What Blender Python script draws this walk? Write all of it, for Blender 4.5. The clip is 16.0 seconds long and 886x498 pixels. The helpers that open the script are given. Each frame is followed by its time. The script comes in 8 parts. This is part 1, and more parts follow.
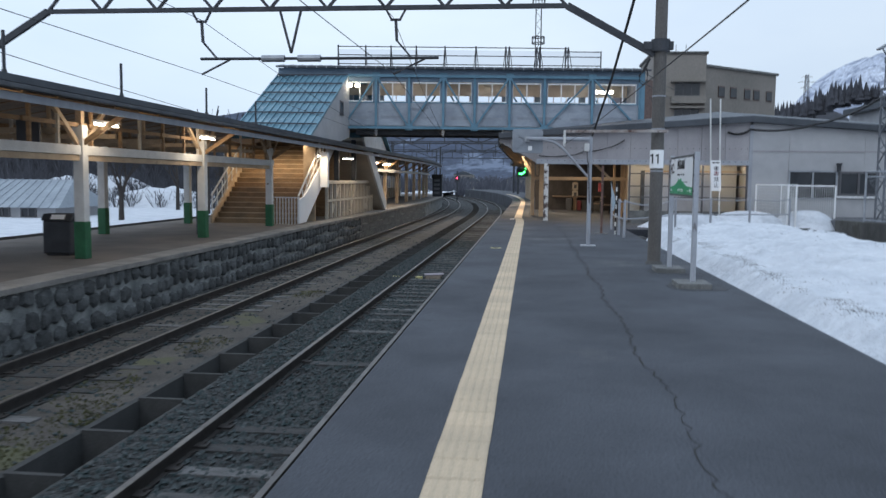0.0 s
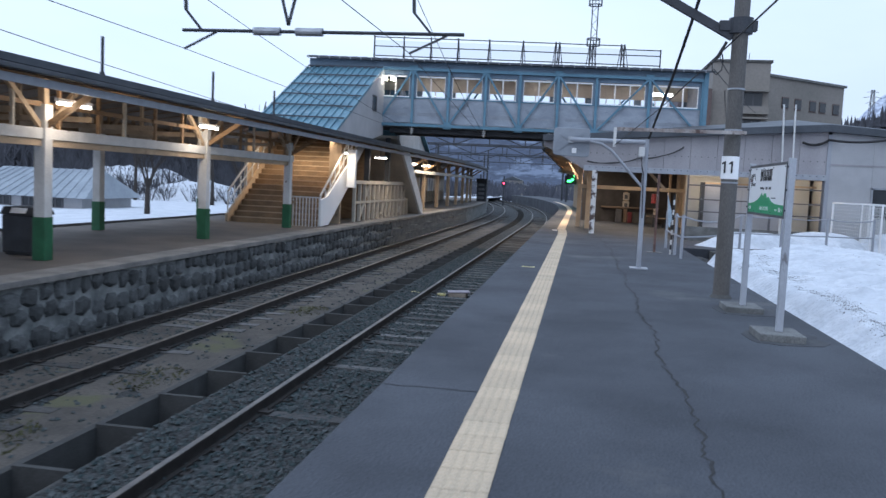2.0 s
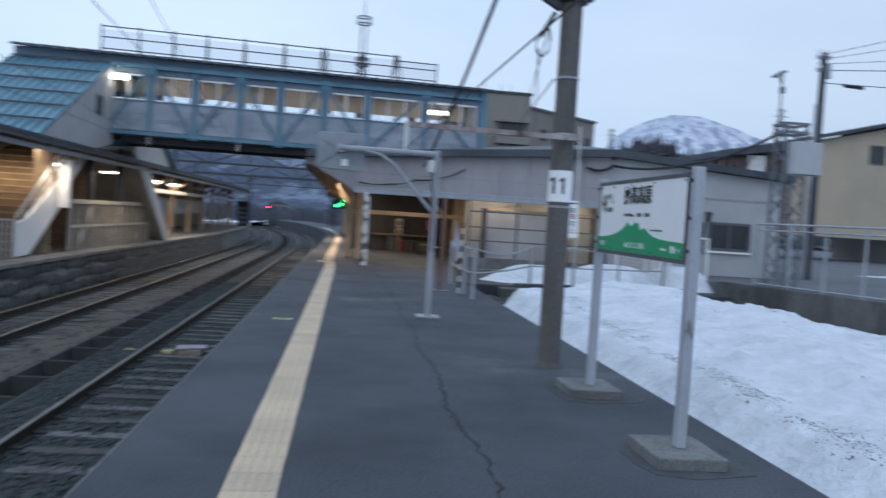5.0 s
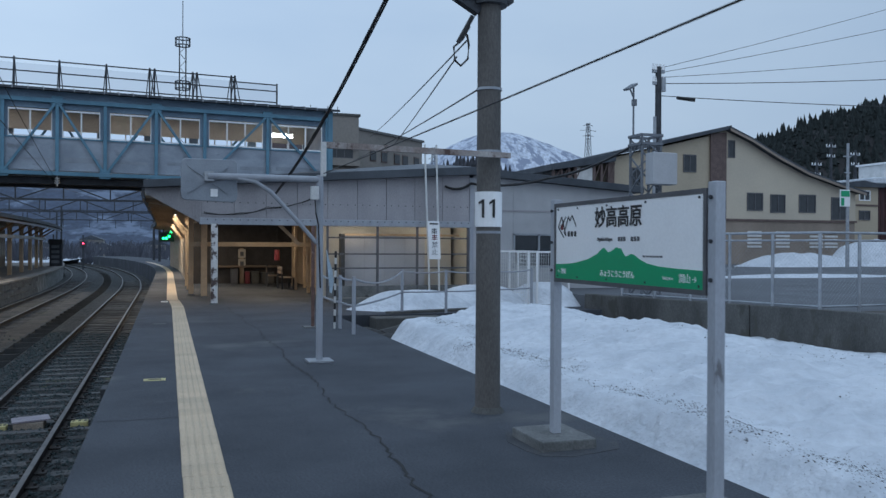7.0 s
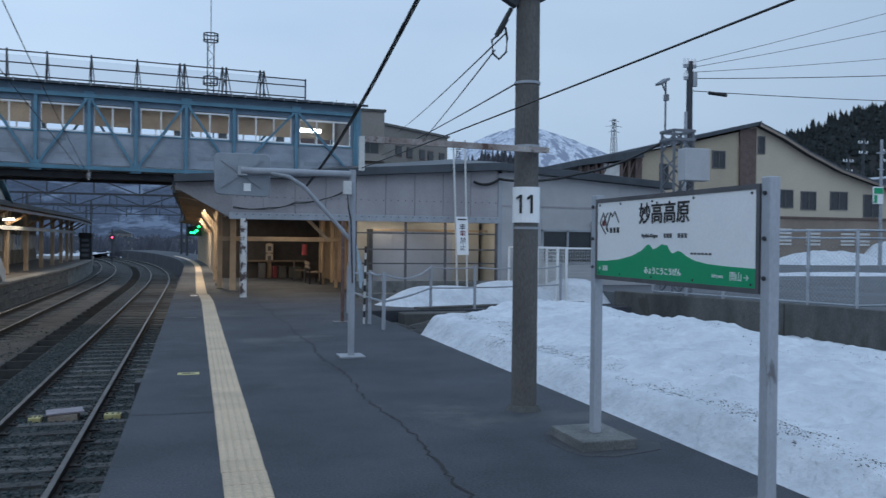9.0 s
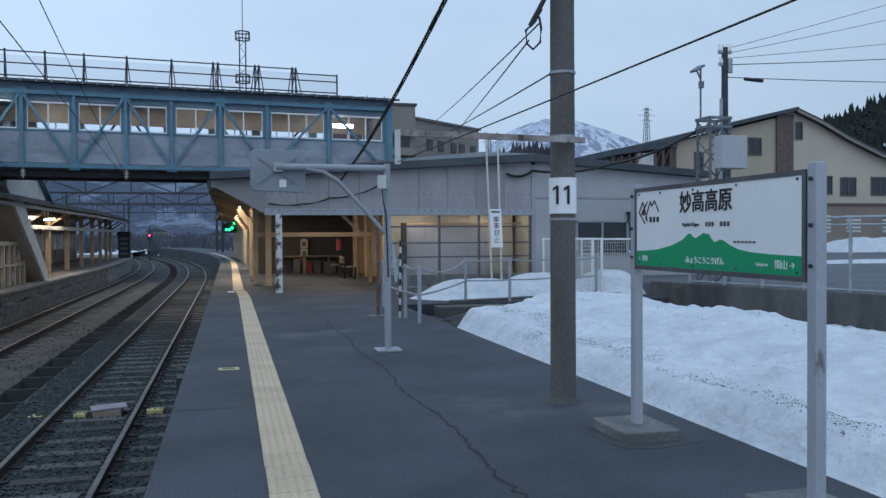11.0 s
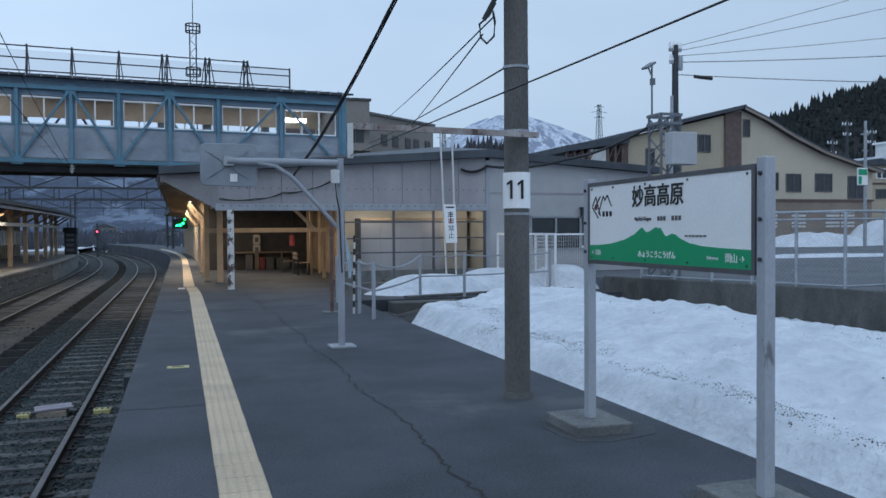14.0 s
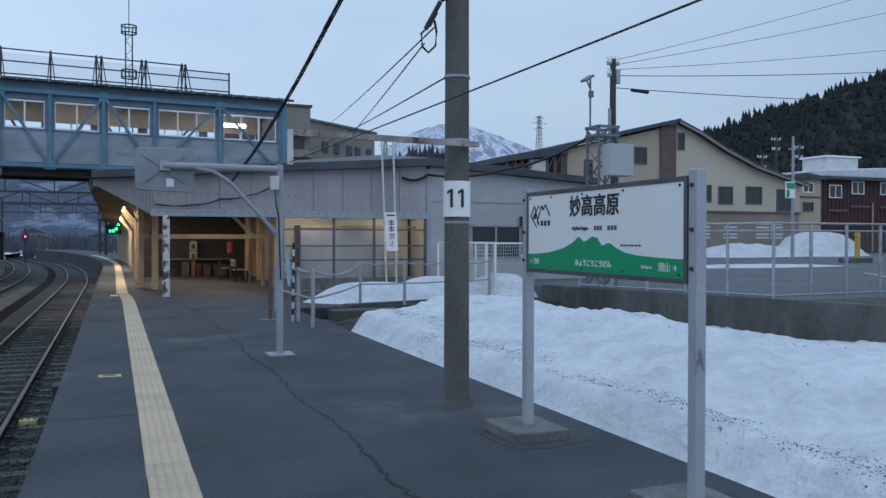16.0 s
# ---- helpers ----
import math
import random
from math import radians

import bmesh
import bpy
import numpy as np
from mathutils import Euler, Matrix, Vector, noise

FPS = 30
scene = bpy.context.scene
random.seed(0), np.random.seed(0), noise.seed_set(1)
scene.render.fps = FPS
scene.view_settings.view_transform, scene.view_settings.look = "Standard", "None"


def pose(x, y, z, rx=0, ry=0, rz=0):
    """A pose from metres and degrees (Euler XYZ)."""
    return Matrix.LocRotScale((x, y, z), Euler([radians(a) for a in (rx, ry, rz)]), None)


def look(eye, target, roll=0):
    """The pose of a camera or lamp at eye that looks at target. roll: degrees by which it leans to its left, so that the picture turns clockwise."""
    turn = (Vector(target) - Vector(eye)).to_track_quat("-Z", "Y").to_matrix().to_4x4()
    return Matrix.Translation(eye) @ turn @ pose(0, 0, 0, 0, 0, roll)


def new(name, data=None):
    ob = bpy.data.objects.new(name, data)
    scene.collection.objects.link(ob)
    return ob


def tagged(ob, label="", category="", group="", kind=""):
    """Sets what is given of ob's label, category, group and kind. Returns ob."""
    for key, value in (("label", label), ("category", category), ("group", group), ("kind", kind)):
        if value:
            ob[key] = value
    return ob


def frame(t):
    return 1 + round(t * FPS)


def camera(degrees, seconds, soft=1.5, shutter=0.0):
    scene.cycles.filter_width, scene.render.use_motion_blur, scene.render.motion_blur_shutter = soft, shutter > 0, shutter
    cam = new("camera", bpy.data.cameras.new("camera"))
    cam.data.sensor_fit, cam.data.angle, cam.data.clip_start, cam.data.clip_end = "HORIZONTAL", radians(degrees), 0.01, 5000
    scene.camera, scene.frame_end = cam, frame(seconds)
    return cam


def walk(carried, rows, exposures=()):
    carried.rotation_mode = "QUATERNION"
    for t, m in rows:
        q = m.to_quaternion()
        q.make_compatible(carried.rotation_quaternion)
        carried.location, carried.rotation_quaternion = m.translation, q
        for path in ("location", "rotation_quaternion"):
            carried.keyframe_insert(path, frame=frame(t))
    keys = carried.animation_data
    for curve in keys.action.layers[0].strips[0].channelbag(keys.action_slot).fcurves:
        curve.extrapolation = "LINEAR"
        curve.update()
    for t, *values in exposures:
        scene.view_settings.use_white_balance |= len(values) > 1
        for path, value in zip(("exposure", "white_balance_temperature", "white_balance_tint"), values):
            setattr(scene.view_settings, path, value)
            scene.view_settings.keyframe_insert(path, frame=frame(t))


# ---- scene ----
cam = camera(56.8, 16.0, soft=1.4, shutter=0.8)
PATH = [
    (0, (0.348, 0.959, 1.506), (0.139, 2.941, 1.337), 0.6),
    (0.5, (0.373, 1.645, 1.5), (0.137, 3.626, 1.352), 3.7),
    (1, (0.5, 2.324, 1.482), (-0.004, 4.255, 1.35), 2.8),
    (1.5, (0.475, 3.045, 1.533), (0.039, 4.995, 1.433), 4.1),
    (2, (0.504, 3.759, 1.514), (0.181, 5.726, 1.351), 2.7),
    (2.5, (0.457, 4.357, 1.488), (0.155, 6.328, 1.332), 4.0),
    (3, (0.506, 5.073, 1.461), (0.226, 7.048, 1.315), 2.4),
    (3.5, (0.551, 5.79, 1.397), (0.346, 7.775, 1.263), 4.9),
    (4, (0.547, 6.621, 1.492), (0.503, 8.617, 1.367), 2.9),
    (4.5, (0.509, 7.243, 1.5), (0.343, 9.236, 1.479), 1.9),
    (5, (0.435, 7.828, 1.487), (0.668, 9.813, 1.416), 3.6),
    (7.5, (-0.319, 9.175, 1.572), (0.321, 11.07, 1.577), 0.2),
    (8, (-0.326, 9.192, 1.571), (0.284, 11.097, 1.578), 0.5),
    (8.5, (-0.333, 9.193, 1.57), (0.287, 11.094, 1.562), 0.5),
    (9, (-0.33, 9.212, 1.562), (0.251, 11.126, 1.545), 0.6),
    (9.5, (-0.36, 9.201, 1.56), (0.188, 11.125, 1.547), 0.8),
    (12, (-0.362, 9.287, 1.552), (0.127, 11.225, 1.495), -0.7),
    (12.5, (-0.342, 9.304, 1.545), (0.213, 11.224, 1.473), -0.9),
    (13, (-0.349, 9.292, 1.546), (0.24, 11.202, 1.478), -0.7),
    (13.5, (-0.334, 9.314, 1.548), (0.271, 11.219, 1.484), -0.6),
    (14, (-0.341, 9.283, 1.55), (0.269, 11.187, 1.505), -0.4),
    (14.5, (-0.322, 9.295, 1.552), (0.37, 11.172, 1.533), -0.4),
    (15, (-0.304, 9.333, 1.563), (0.401, 11.204, 1.545), -0.4),
    (15.5, (-0.314, 9.32, 1.563), (0.415, 11.182, 1.544), -0.2),
    (16, (-0.341, 9.266, 1.546), (0.405, 11.121, 1.521), 0.1),
]
EXPOSURE = [(0.0, 0.33, 6725, 10), (0.5, 0.7, 6540, 10), (1.0, 0.5, 6400, 13), (1.5, 0.65, 6280, 13), (2.0, 0.52, 6240, 13), (2.5, 0.6, 6240, 13), (3.0, 0.52, 6200, 13),
            (3.5, 0.65, 6170, 12), (4.0, 0.54, 6130, 12), (4.5, 0.48, 6090, 12), (5.0, 0.22, 6175, 10), (7.5, -0.17, 5975, 7), (9.0, -0.1, 5975, 7),
            (12.0, 0.02, 6035, 7), (13.0, 0.02, 6035, 7), (16.0, -0.04, 5995, 7)]
walk(cam, [(t, look(eye, target, roll)) for t, eye, target, roll in PATH], EXPOSURE)

# ---------------------------------------------------------------- world and light
world = bpy.data.worlds.new("dusk_sky")
scene.world = world
world.use_nodes = True
wn, wl = world.node_tree.nodes, world.node_tree.links
bg = wn["Background"]
sky = wn.new("ShaderNodeTexSky")
sky.sky_type = "NISHITA"
sky.sun_disc = False
sky.sun_elevation = radians(4)
sky.sun_rotation = radians(200)
sky.altitude = 500
sky.air_density = 1.2
sky.dust_density = 2.0
sky_gain = wn.new("ShaderNodeMix")
sky_gain.data_type = "RGBA"
sky_gain.blend_type = "MULTIPLY"
sky_gain.inputs[0].default_value = 1.0
sky_gain.inputs[7].default_value = (0.9, 0.9, 0.9, 1)
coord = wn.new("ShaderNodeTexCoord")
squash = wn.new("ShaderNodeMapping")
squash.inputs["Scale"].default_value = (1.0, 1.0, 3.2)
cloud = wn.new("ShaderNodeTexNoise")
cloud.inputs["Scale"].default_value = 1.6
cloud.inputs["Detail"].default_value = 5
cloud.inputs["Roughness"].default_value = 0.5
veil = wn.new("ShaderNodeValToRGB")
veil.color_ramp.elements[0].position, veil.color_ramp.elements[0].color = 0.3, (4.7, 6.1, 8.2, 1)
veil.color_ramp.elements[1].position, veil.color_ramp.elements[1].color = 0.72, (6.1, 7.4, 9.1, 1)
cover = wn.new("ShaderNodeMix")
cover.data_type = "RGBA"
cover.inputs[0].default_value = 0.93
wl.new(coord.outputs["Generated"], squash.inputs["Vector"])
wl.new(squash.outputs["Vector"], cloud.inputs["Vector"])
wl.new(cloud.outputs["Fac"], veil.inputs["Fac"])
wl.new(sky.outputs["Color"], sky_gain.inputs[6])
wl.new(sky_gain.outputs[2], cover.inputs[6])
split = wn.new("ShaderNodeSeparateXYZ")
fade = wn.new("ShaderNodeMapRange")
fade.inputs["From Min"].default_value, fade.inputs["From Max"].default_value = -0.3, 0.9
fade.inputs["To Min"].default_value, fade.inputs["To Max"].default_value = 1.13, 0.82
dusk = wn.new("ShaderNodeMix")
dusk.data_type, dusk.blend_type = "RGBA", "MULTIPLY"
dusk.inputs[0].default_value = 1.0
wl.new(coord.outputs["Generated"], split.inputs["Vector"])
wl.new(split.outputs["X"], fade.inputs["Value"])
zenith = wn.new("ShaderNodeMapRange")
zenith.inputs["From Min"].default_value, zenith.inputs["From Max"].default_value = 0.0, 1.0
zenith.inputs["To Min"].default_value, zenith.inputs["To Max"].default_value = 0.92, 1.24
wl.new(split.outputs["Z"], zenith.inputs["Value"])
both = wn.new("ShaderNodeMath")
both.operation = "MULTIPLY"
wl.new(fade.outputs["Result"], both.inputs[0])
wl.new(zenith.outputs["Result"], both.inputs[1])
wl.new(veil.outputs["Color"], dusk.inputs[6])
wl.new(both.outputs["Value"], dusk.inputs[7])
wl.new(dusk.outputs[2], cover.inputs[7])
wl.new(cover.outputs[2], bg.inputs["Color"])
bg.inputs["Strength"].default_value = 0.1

sun_data = bpy.data.lights.new("overcast_sun", "SUN")
sun_data.energy, sun_data.angle, sun_data.color = 0.25, radians(50), (1.0, 0.95, 0.9)
sun = new("overcast_sun", sun_data)
sun.matrix_world = look((0, 0, 50), (14, 38, 15))


# ---------------------------------------------------------------- materials
def rgba(c):
    return (c[0], c[1], c[2], 1)


def mat(name, base, rough=0.8, metal=0.0, second=None, scale=3.0, fine=60.0, mixed=0.5, bump=0.15, rnd=0.0,
        stain=None, stain_at=0.62, stain_scale=1.2, height=0.01, emit=None, emit_strength=0.0, stretch=(1, 1, 1)):
    """A painted, stony or metal surface: base colour drifting to second at two scales, fine relief, optional stains."""
    m = bpy.data.materials.new(name)
    m.use_nodes = True
    nt = m.node_tree
    n, l = nt.nodes, nt.links
    p = n["Principled BSDF"]
    p.inputs["Roughness"].default_value, p.inputs["Metallic"].default_value = rough, metal
    geo = n.new("ShaderNodeNewGeometry")
    mp = n.new("ShaderNodeMapping")
    mp.inputs["Scale"].default_value = stretch
    l.new(geo.outputs["Position"], mp.inputs["Vector"])
    second = second or tuple(c * 0.72 for c in base)

    def tex(s, detail=5):
        t = n.new("ShaderNodeTexNoise")
        t.inputs["Scale"].default_value, t.inputs["Detail"].default_value = s, detail
        t.inputs["Roughness"].default_value = 0.6
        l.new(mp.outputs["Vector"], t.inputs["Vector"])
        return t

    def ramp(src, a, b):
        r = n.new("ShaderNodeMapRange")
        r.inputs["From Min"].default_value, r.inputs["From Max"].default_value = a, b
        l.new(src, r.inputs["Value"])
        return r.outputs["Result"]

    def mix(fac, a, b, mode="MIX"):
        x = n.new("ShaderNodeMix")
        x.data_type, x.blend_type = "RGBA", mode
        if isinstance(fac, float):
            x.inputs[0].default_value = fac
        else:
            l.new(fac, x.inputs[0])
        for slot, v in ((6, a), (7, b)):
            if isinstance(v, tuple):
                x.inputs[slot].default_value = rgba(v)
            else:
                l.new(v, x.inputs[slot])
        return x.outputs[2]

    broad, grain = tex(scale), tex(fine, 3)
    col = mix(ramp(broad.outputs["Fac"], 0.35, 0.65), base, second)
    grey = n.new("ShaderNodeMapRange")
    l.new(grain.outputs["Fac"], grey.inputs["Value"])
    grey.inputs["From Min"].default_value, grey.inputs["From Max"].default_value = 0.3, 0.7
    grey.inputs["To Min"].default_value, grey.inputs["To Max"].default_value = 1 - mixed * 0.5, 1 + mixed * 0.35
    col = mix(1.0, col, grey.outputs["Result"], "MULTIPLY")
    if rnd:
        info = n.new("ShaderNodeObjectInfo")
        rr = n.new("ShaderNodeMapRange")
        l.new(info.outputs["Random"], rr.inputs["Value"])
        rr.inputs["To Min"].default_value, rr.inputs["To Max"].default_value = 1 - rnd, 1 + rnd * 0.6
        col = mix(1.0, col, rr.outputs["Result"], "MULTIPLY")
    if stain:
        st = tex(stain_scale, 6)
        col = mix(ramp(st.outputs["Fac"], stain_at, stain_at + 0.06), col, stain)
    l.new(col, p.inputs["Base Color"])
    rg = n.new("ShaderNodeMapRange")
    l.new(broad.outputs["Fac"], rg.inputs["Value"])
    rg.inputs["To Min"].default_value, rg.inputs["To Max"].default_value = max(rough - 0.12, 0.03), min(rough + 0.12, 1)
    l.new(rg.outputs["Result"], p.inputs["Roughness"])
    if bump:
        b = n.new("ShaderNodeBump")
        b.inputs["Strength"].default_value, b.inputs["Distance"].default_value = bump, height
        l.new(grain.outputs["Fac"], b.inputs["Height"])
        l.new(b.outputs["Normal"], p.inputs["Normal"])
    if emit:
        p.inputs["Emission Color"].default_value = rgba(emit)
        p.inputs["Emission Strength"].default_value = emit_strength
    return m


def glass_mat(name, tint, rough=0.05):
    m = bpy.data.materials.new(name)
    m.use_nodes = True
    p = m.node_tree.nodes["Principled BSDF"]
    p.inputs["Base Color"].default_value = rgba(tint)
    p.inputs["Roughness"].default_value = rough
    p.inputs["Transmission Weight"].default_value = 1.0
    p.inputs["IOR"].default_value = 1.02
    return m


M = {}
M["asphalt"] = mat("asphalt", (0.062, 0.069, 0.085), 0.8, second=(0.037, 0.042, 0.053), scale=0.6, fine=60, mixed=1.15, bump=0.7, height=0.009,
                   stain=(0.088, 0.09, 0.096), stain_at=0.6, stain_scale=0.35)
M["asphalt_lot"] = mat("asphalt_lot", (0.125, 0.132, 0.145), 0.85, scale=0.4, fine=90, mixed=0.4, bump=0.2)
M["crack"] = mat("crack_dirt", (0.03, 0.03, 0.032), 0.95, scale=8, fine=120, bump=0.4)
M["yellow"] = mat("tactile_yellow", (0.63, 0.495, 0.345), 0.7, second=(0.53, 0.425, 0.305), scale=1.4, fine=90, mixed=0.25, bump=0.12, rnd=0.07,
                  stain=(0.38, 0.32, 0.2), stain_at=0.68, stain_scale=4)
M["yellow_mark"] = mat("yellow_mark", (0.6, 0.54, 0.25), 0.7, fine=80, stain=(0.3, 0.28, 0.2), stain_at=0.56, stain_scale=9)
# darker yellow stands in for the shade between the raised studs
M["yellow_shaded"] = mat("shade_between_studs", (0.56, 0.44, 0.305), 0.8, second=(0.47, 0.38, 0.27), scale=1.4, fine=60, mixed=0.4, bump=0.2, rnd=0.07)
M["lilac"] = mat("pale_sheet_lid", (0.33, 0.3, 0.34), 0.6, fine=60)
M["old_board"] = mat("pale_old_board", (0.34, 0.29, 0.24), 0.85, fine=40, mixed=0.6)
M["ballast"] = mat("ballast", (0.04, 0.044, 0.045), 0.95, second=(0.023, 0.025, 0.026), scale=1.1, fine=38, mixed=1.1, bump=1.0, height=0.04,
                   stain=(0.1, 0.105, 0.045), stain_at=0.66, stain_scale=0.5)
def stony(m, scale, strength):
    """Gives a ground material the look of crushed stone: cells of differing tone with rounded relief."""
    n, l = m.node_tree.nodes, m.node_tree.links
    p = n["Principled BSDF"]
    old = p.inputs["Base Color"].links[0].from_socket
    geo = n.new("ShaderNodeNewGeometry")
    cell = n.new("ShaderNodeTexVoronoi")
    cell.inputs["Scale"].default_value = scale
    l.new(geo.outputs["Position"], cell.inputs["Vector"])
    tone = n.new("ShaderNodeSeparateColor")
    l.new(cell.outputs["Color"], tone.inputs["Color"])
    rng_ = n.new("ShaderNodeMapRange")
    rng_.inputs["To Min"].default_value, rng_.inputs["To Max"].default_value = 0.35, 2.0
    l.new(tone.outputs["Red"], rng_.inputs["Value"])
    mul = n.new("ShaderNodeMix")
    mul.data_type, mul.blend_type = "RGBA", "MULTIPLY"
    mul.inputs[0].default_value = 1.0
    l.new(old, mul.inputs[6])
    l.new(rng_.outputs["Result"], mul.inputs[7])
    l.new(mul.outputs[2], p.inputs["Base Color"])
    inv = n.new("ShaderNodeMath")
    inv.operation = "SUBTRACT"
    inv.inputs[0].default_value = 1.0
    l.new(cell.outputs["Distance"], inv.inputs[1])
    bmp = n.new("ShaderNodeBump")
    bmp.inputs["Strength"].default_value, bmp.inputs["Distance"].default_value = strength, 0.035
    l.new(inv.outputs["Value"], bmp.inputs["Height"])
    l.new(bmp.outputs["Normal"], p.inputs["Normal"])


stony(M["ballast"], 21, 1.0)
M["pebble"] = mat("ballast_stone", (0.095, 0.104, 0.106), 0.9, second=(0.02, 0.042, 0.045), scale=14, fine=90, mixed=0.6, bump=0.3)
M["moss"] = mat("moss", (0.088, 0.09, 0.036), 1.0, second=(0.055, 0.058, 0.03), scale=5, fine=70, bump=0.6)
M["rail_side"] = mat("rusty_rail", (0.052, 0.046, 0.043), 0.7, metal=0.4, scale=5, fine=80, bump=0.2)
M["rail_head"] = mat("polished_rail_head", (0.2, 0.19, 0.185), 0.5, metal=0.85, scale=3, fine=60, bump=0.05)
M["sleeper"] = mat("sleeper_timber", (0.14, 0.14, 0.14), 0.9, second=(0.07, 0.07, 0.07), scale=4, fine=45, mixed=0.7, bump=0.5, rnd=0.6, stretch=(1, 6, 6))
M["concrete"] = mat("weathered_concrete", (0.2, 0.203, 0.198), 0.9, second=(0.115, 0.118, 0.116), scale=2.6, fine=55, mixed=0.6, bump=0.2,
                    stain=(0.07, 0.07, 0.067), stain_at=0.6, stain_scale=3.2)
M["apron"] = mat("worn_mortar_apron", (0.078, 0.081, 0.086), 0.95, second=(0.05, 0.053, 0.061), scale=4, fine=60, mixed=0.7, bump=0.5,
                 stain=(0.055, 0.06, 0.07), stain_at=0.52, stain_scale=3)
M["dirt"] = mat("trodden_brown_dirt", (0.112, 0.1, 0.088), 0.95, second=(0.062, 0.057, 0.052), scale=1.2, fine=45, mixed=0.9, bump=0.7, height=0.02,
                stain=(0.092, 0.093, 0.052), stain_at=0.6, stain_scale=0.7)
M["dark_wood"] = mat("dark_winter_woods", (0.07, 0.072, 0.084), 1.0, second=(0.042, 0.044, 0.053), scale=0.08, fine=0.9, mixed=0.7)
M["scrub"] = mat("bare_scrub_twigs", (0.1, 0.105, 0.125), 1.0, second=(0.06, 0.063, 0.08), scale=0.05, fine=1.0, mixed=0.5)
M["grey_steel"] = mat("weathered_grey_steel", (0.11, 0.118, 0.13), 0.6, metal=0.3, second=(0.075, 0.08, 0.09), scale=3, fine=50)
M["concrete_dark"] = mat("damp_concrete", (0.115, 0.114, 0.108), 0.85, second=(0.058, 0.058, 0.056), scale=1.2, fine=50, mixed=0.6, bump=0.35,
                         stain=(0.066, 0.065, 0.058), stain_at=0.56, stain_scale=3.4, stretch=(1, 1, 0.4))
M["stone"] = mat("platform_stone", (0.13, 0.135, 0.135), 0.9, second=(0.06, 0.064, 0.065), scale=3.5, fine=40, mixed=0.7, bump=0.6, height=0.02, rnd=0.45,
                 stain=(0.3, 0.3, 0.29), stain_at=0.68, stain_scale=2.5)
M["joint_mortar"] = mat("pale_joint_mortar", (0.31, 0.32, 0.31), 0.95, second=(0.12, 0.13, 0.13), scale=2.5, fine=40, mixed=0.6, bump=0.4)
M["mortar"] = mat("old_mortar", (0.062, 0.064, 0.064), 0.95, fine=50, bump=0.4)
M["island_top"] = mat("worn_paving", (0.15, 0.125, 0.105), 0.85, second=(0.1, 0.09, 0.08), scale=0.8, fine=60, mixed=0.4, bump=0.2)
M["coping"] = mat("coping_concrete", (0.27, 0.25, 0.225), 0.85, second=(0.16, 0.15, 0.14), scale=1.5, fine=40, rnd=0.2)
M["pole_concrete"] = mat("pole_concrete", (0.135, 0.125, 0.118), 0.85, second=(0.09, 0.085, 0.08), scale=2.2, fine=70, mixed=0.5, bump=0.3, stretch=(1, 1, 0.35))
M["galv"] = mat("galvanised_steel", (0.4, 0.42, 0.45), 0.5, metal=0.55, second=(0.3, 0.32, 0.35), scale=4, fine=60, mixed=0.25, bump=0.06)
M["grey_paint"] = mat("grey_painted_steel", (0.36, 0.38, 0.42), 0.55, second=(0.3, 0.315, 0.35), scale=2.5, fine=60, mixed=0.2, bump=0.08,
                      stain=(0.16, 0.14, 0.13), stain_at=0.71, stain_scale=5, stretch=(2, 2, 0.6))
M["dark_steel"] = mat("dark_steel", (0.06, 0.065, 0.075), 0.6, metal=0.4, scale=3, fine=50)
M["cable"] = mat("cable_rubber", (0.02, 0.02, 0.022), 0.6, fine=50, bump=0.05)
M["white"] = mat("white_enamel", (0.88, 0.885, 0.89), 0.35, second=(0.84, 0.845, 0.85), scale=2, fine=50, mixed=0.08, bump=0.02)
M["white_worn"] = mat("worn_white_paint", (0.68, 0.68, 0.67), 0.65, second=(0.56, 0.56, 0.55), scale=2.2, fine=50, mixed=0.25, bump=0.15,
                      stain=(0.17, 0.12, 0.1), stain_at=0.66, stain_scale=4.5)
M["black"] = mat("black_print", (0.015, 0.015, 0.018), 0.5, fine=50, bump=0.02)
M["green"] = mat("sign_green", (0.012, 0.34, 0.145), 0.4, second=(0.014, 0.31, 0.135), scale=1.5, fine=40, mixed=0.08, bump=0.02)
M["frame_grey"] = mat("sign_frame_grey", (0.13, 0.13, 0.14), 0.5, metal=0.3, fine=60, mixed=0.15, bump=0.03)
M["mast_grey"] = mat("dull_mast_steel", (0.2, 0.215, 0.24), 0.6, metal=0.3, scale=4, fine=50, mixed=0.3)
M["rust"] = mat("rusty_brown_paint", (0.17, 0.1, 0.085), 0.8, second=(0.1, 0.06, 0.05), scale=5, fine=50, mixed=0.5, stain=(0.3, 0.27, 0.26), stain_at=0.62, stain_scale=8)
M["post_paint"] = mat("scratched_post_paint", (0.4, 0.42, 0.46), 0.55, second=(0.33, 0.35, 0.39), scale=2.5, fine=60, mixed=0.2, bump=0.08, stain=(0.16, 0.16, 0.17), stain_at=0.66, stain_scale=7, stretch=(1, 1, 0.4))
M["post_green"] = mat("green_post_paint", (0.015, 0.13, 0.055), 0.6, scale=3, fine=50, stain=(0.05, 0.06, 0.045), stain_at=0.66, stain_scale=5)
M["blue_steel"] = mat("pale_blue_steel_paint", (0.125, 0.265, 0.36), 0.6, second=(0.095, 0.2, 0.275), scale=1.6, fine=40, mixed=0.25, bump=0.1,
                      stain=(0.13, 0.1, 0.085), stain_at=0.68, stain_scale=3)
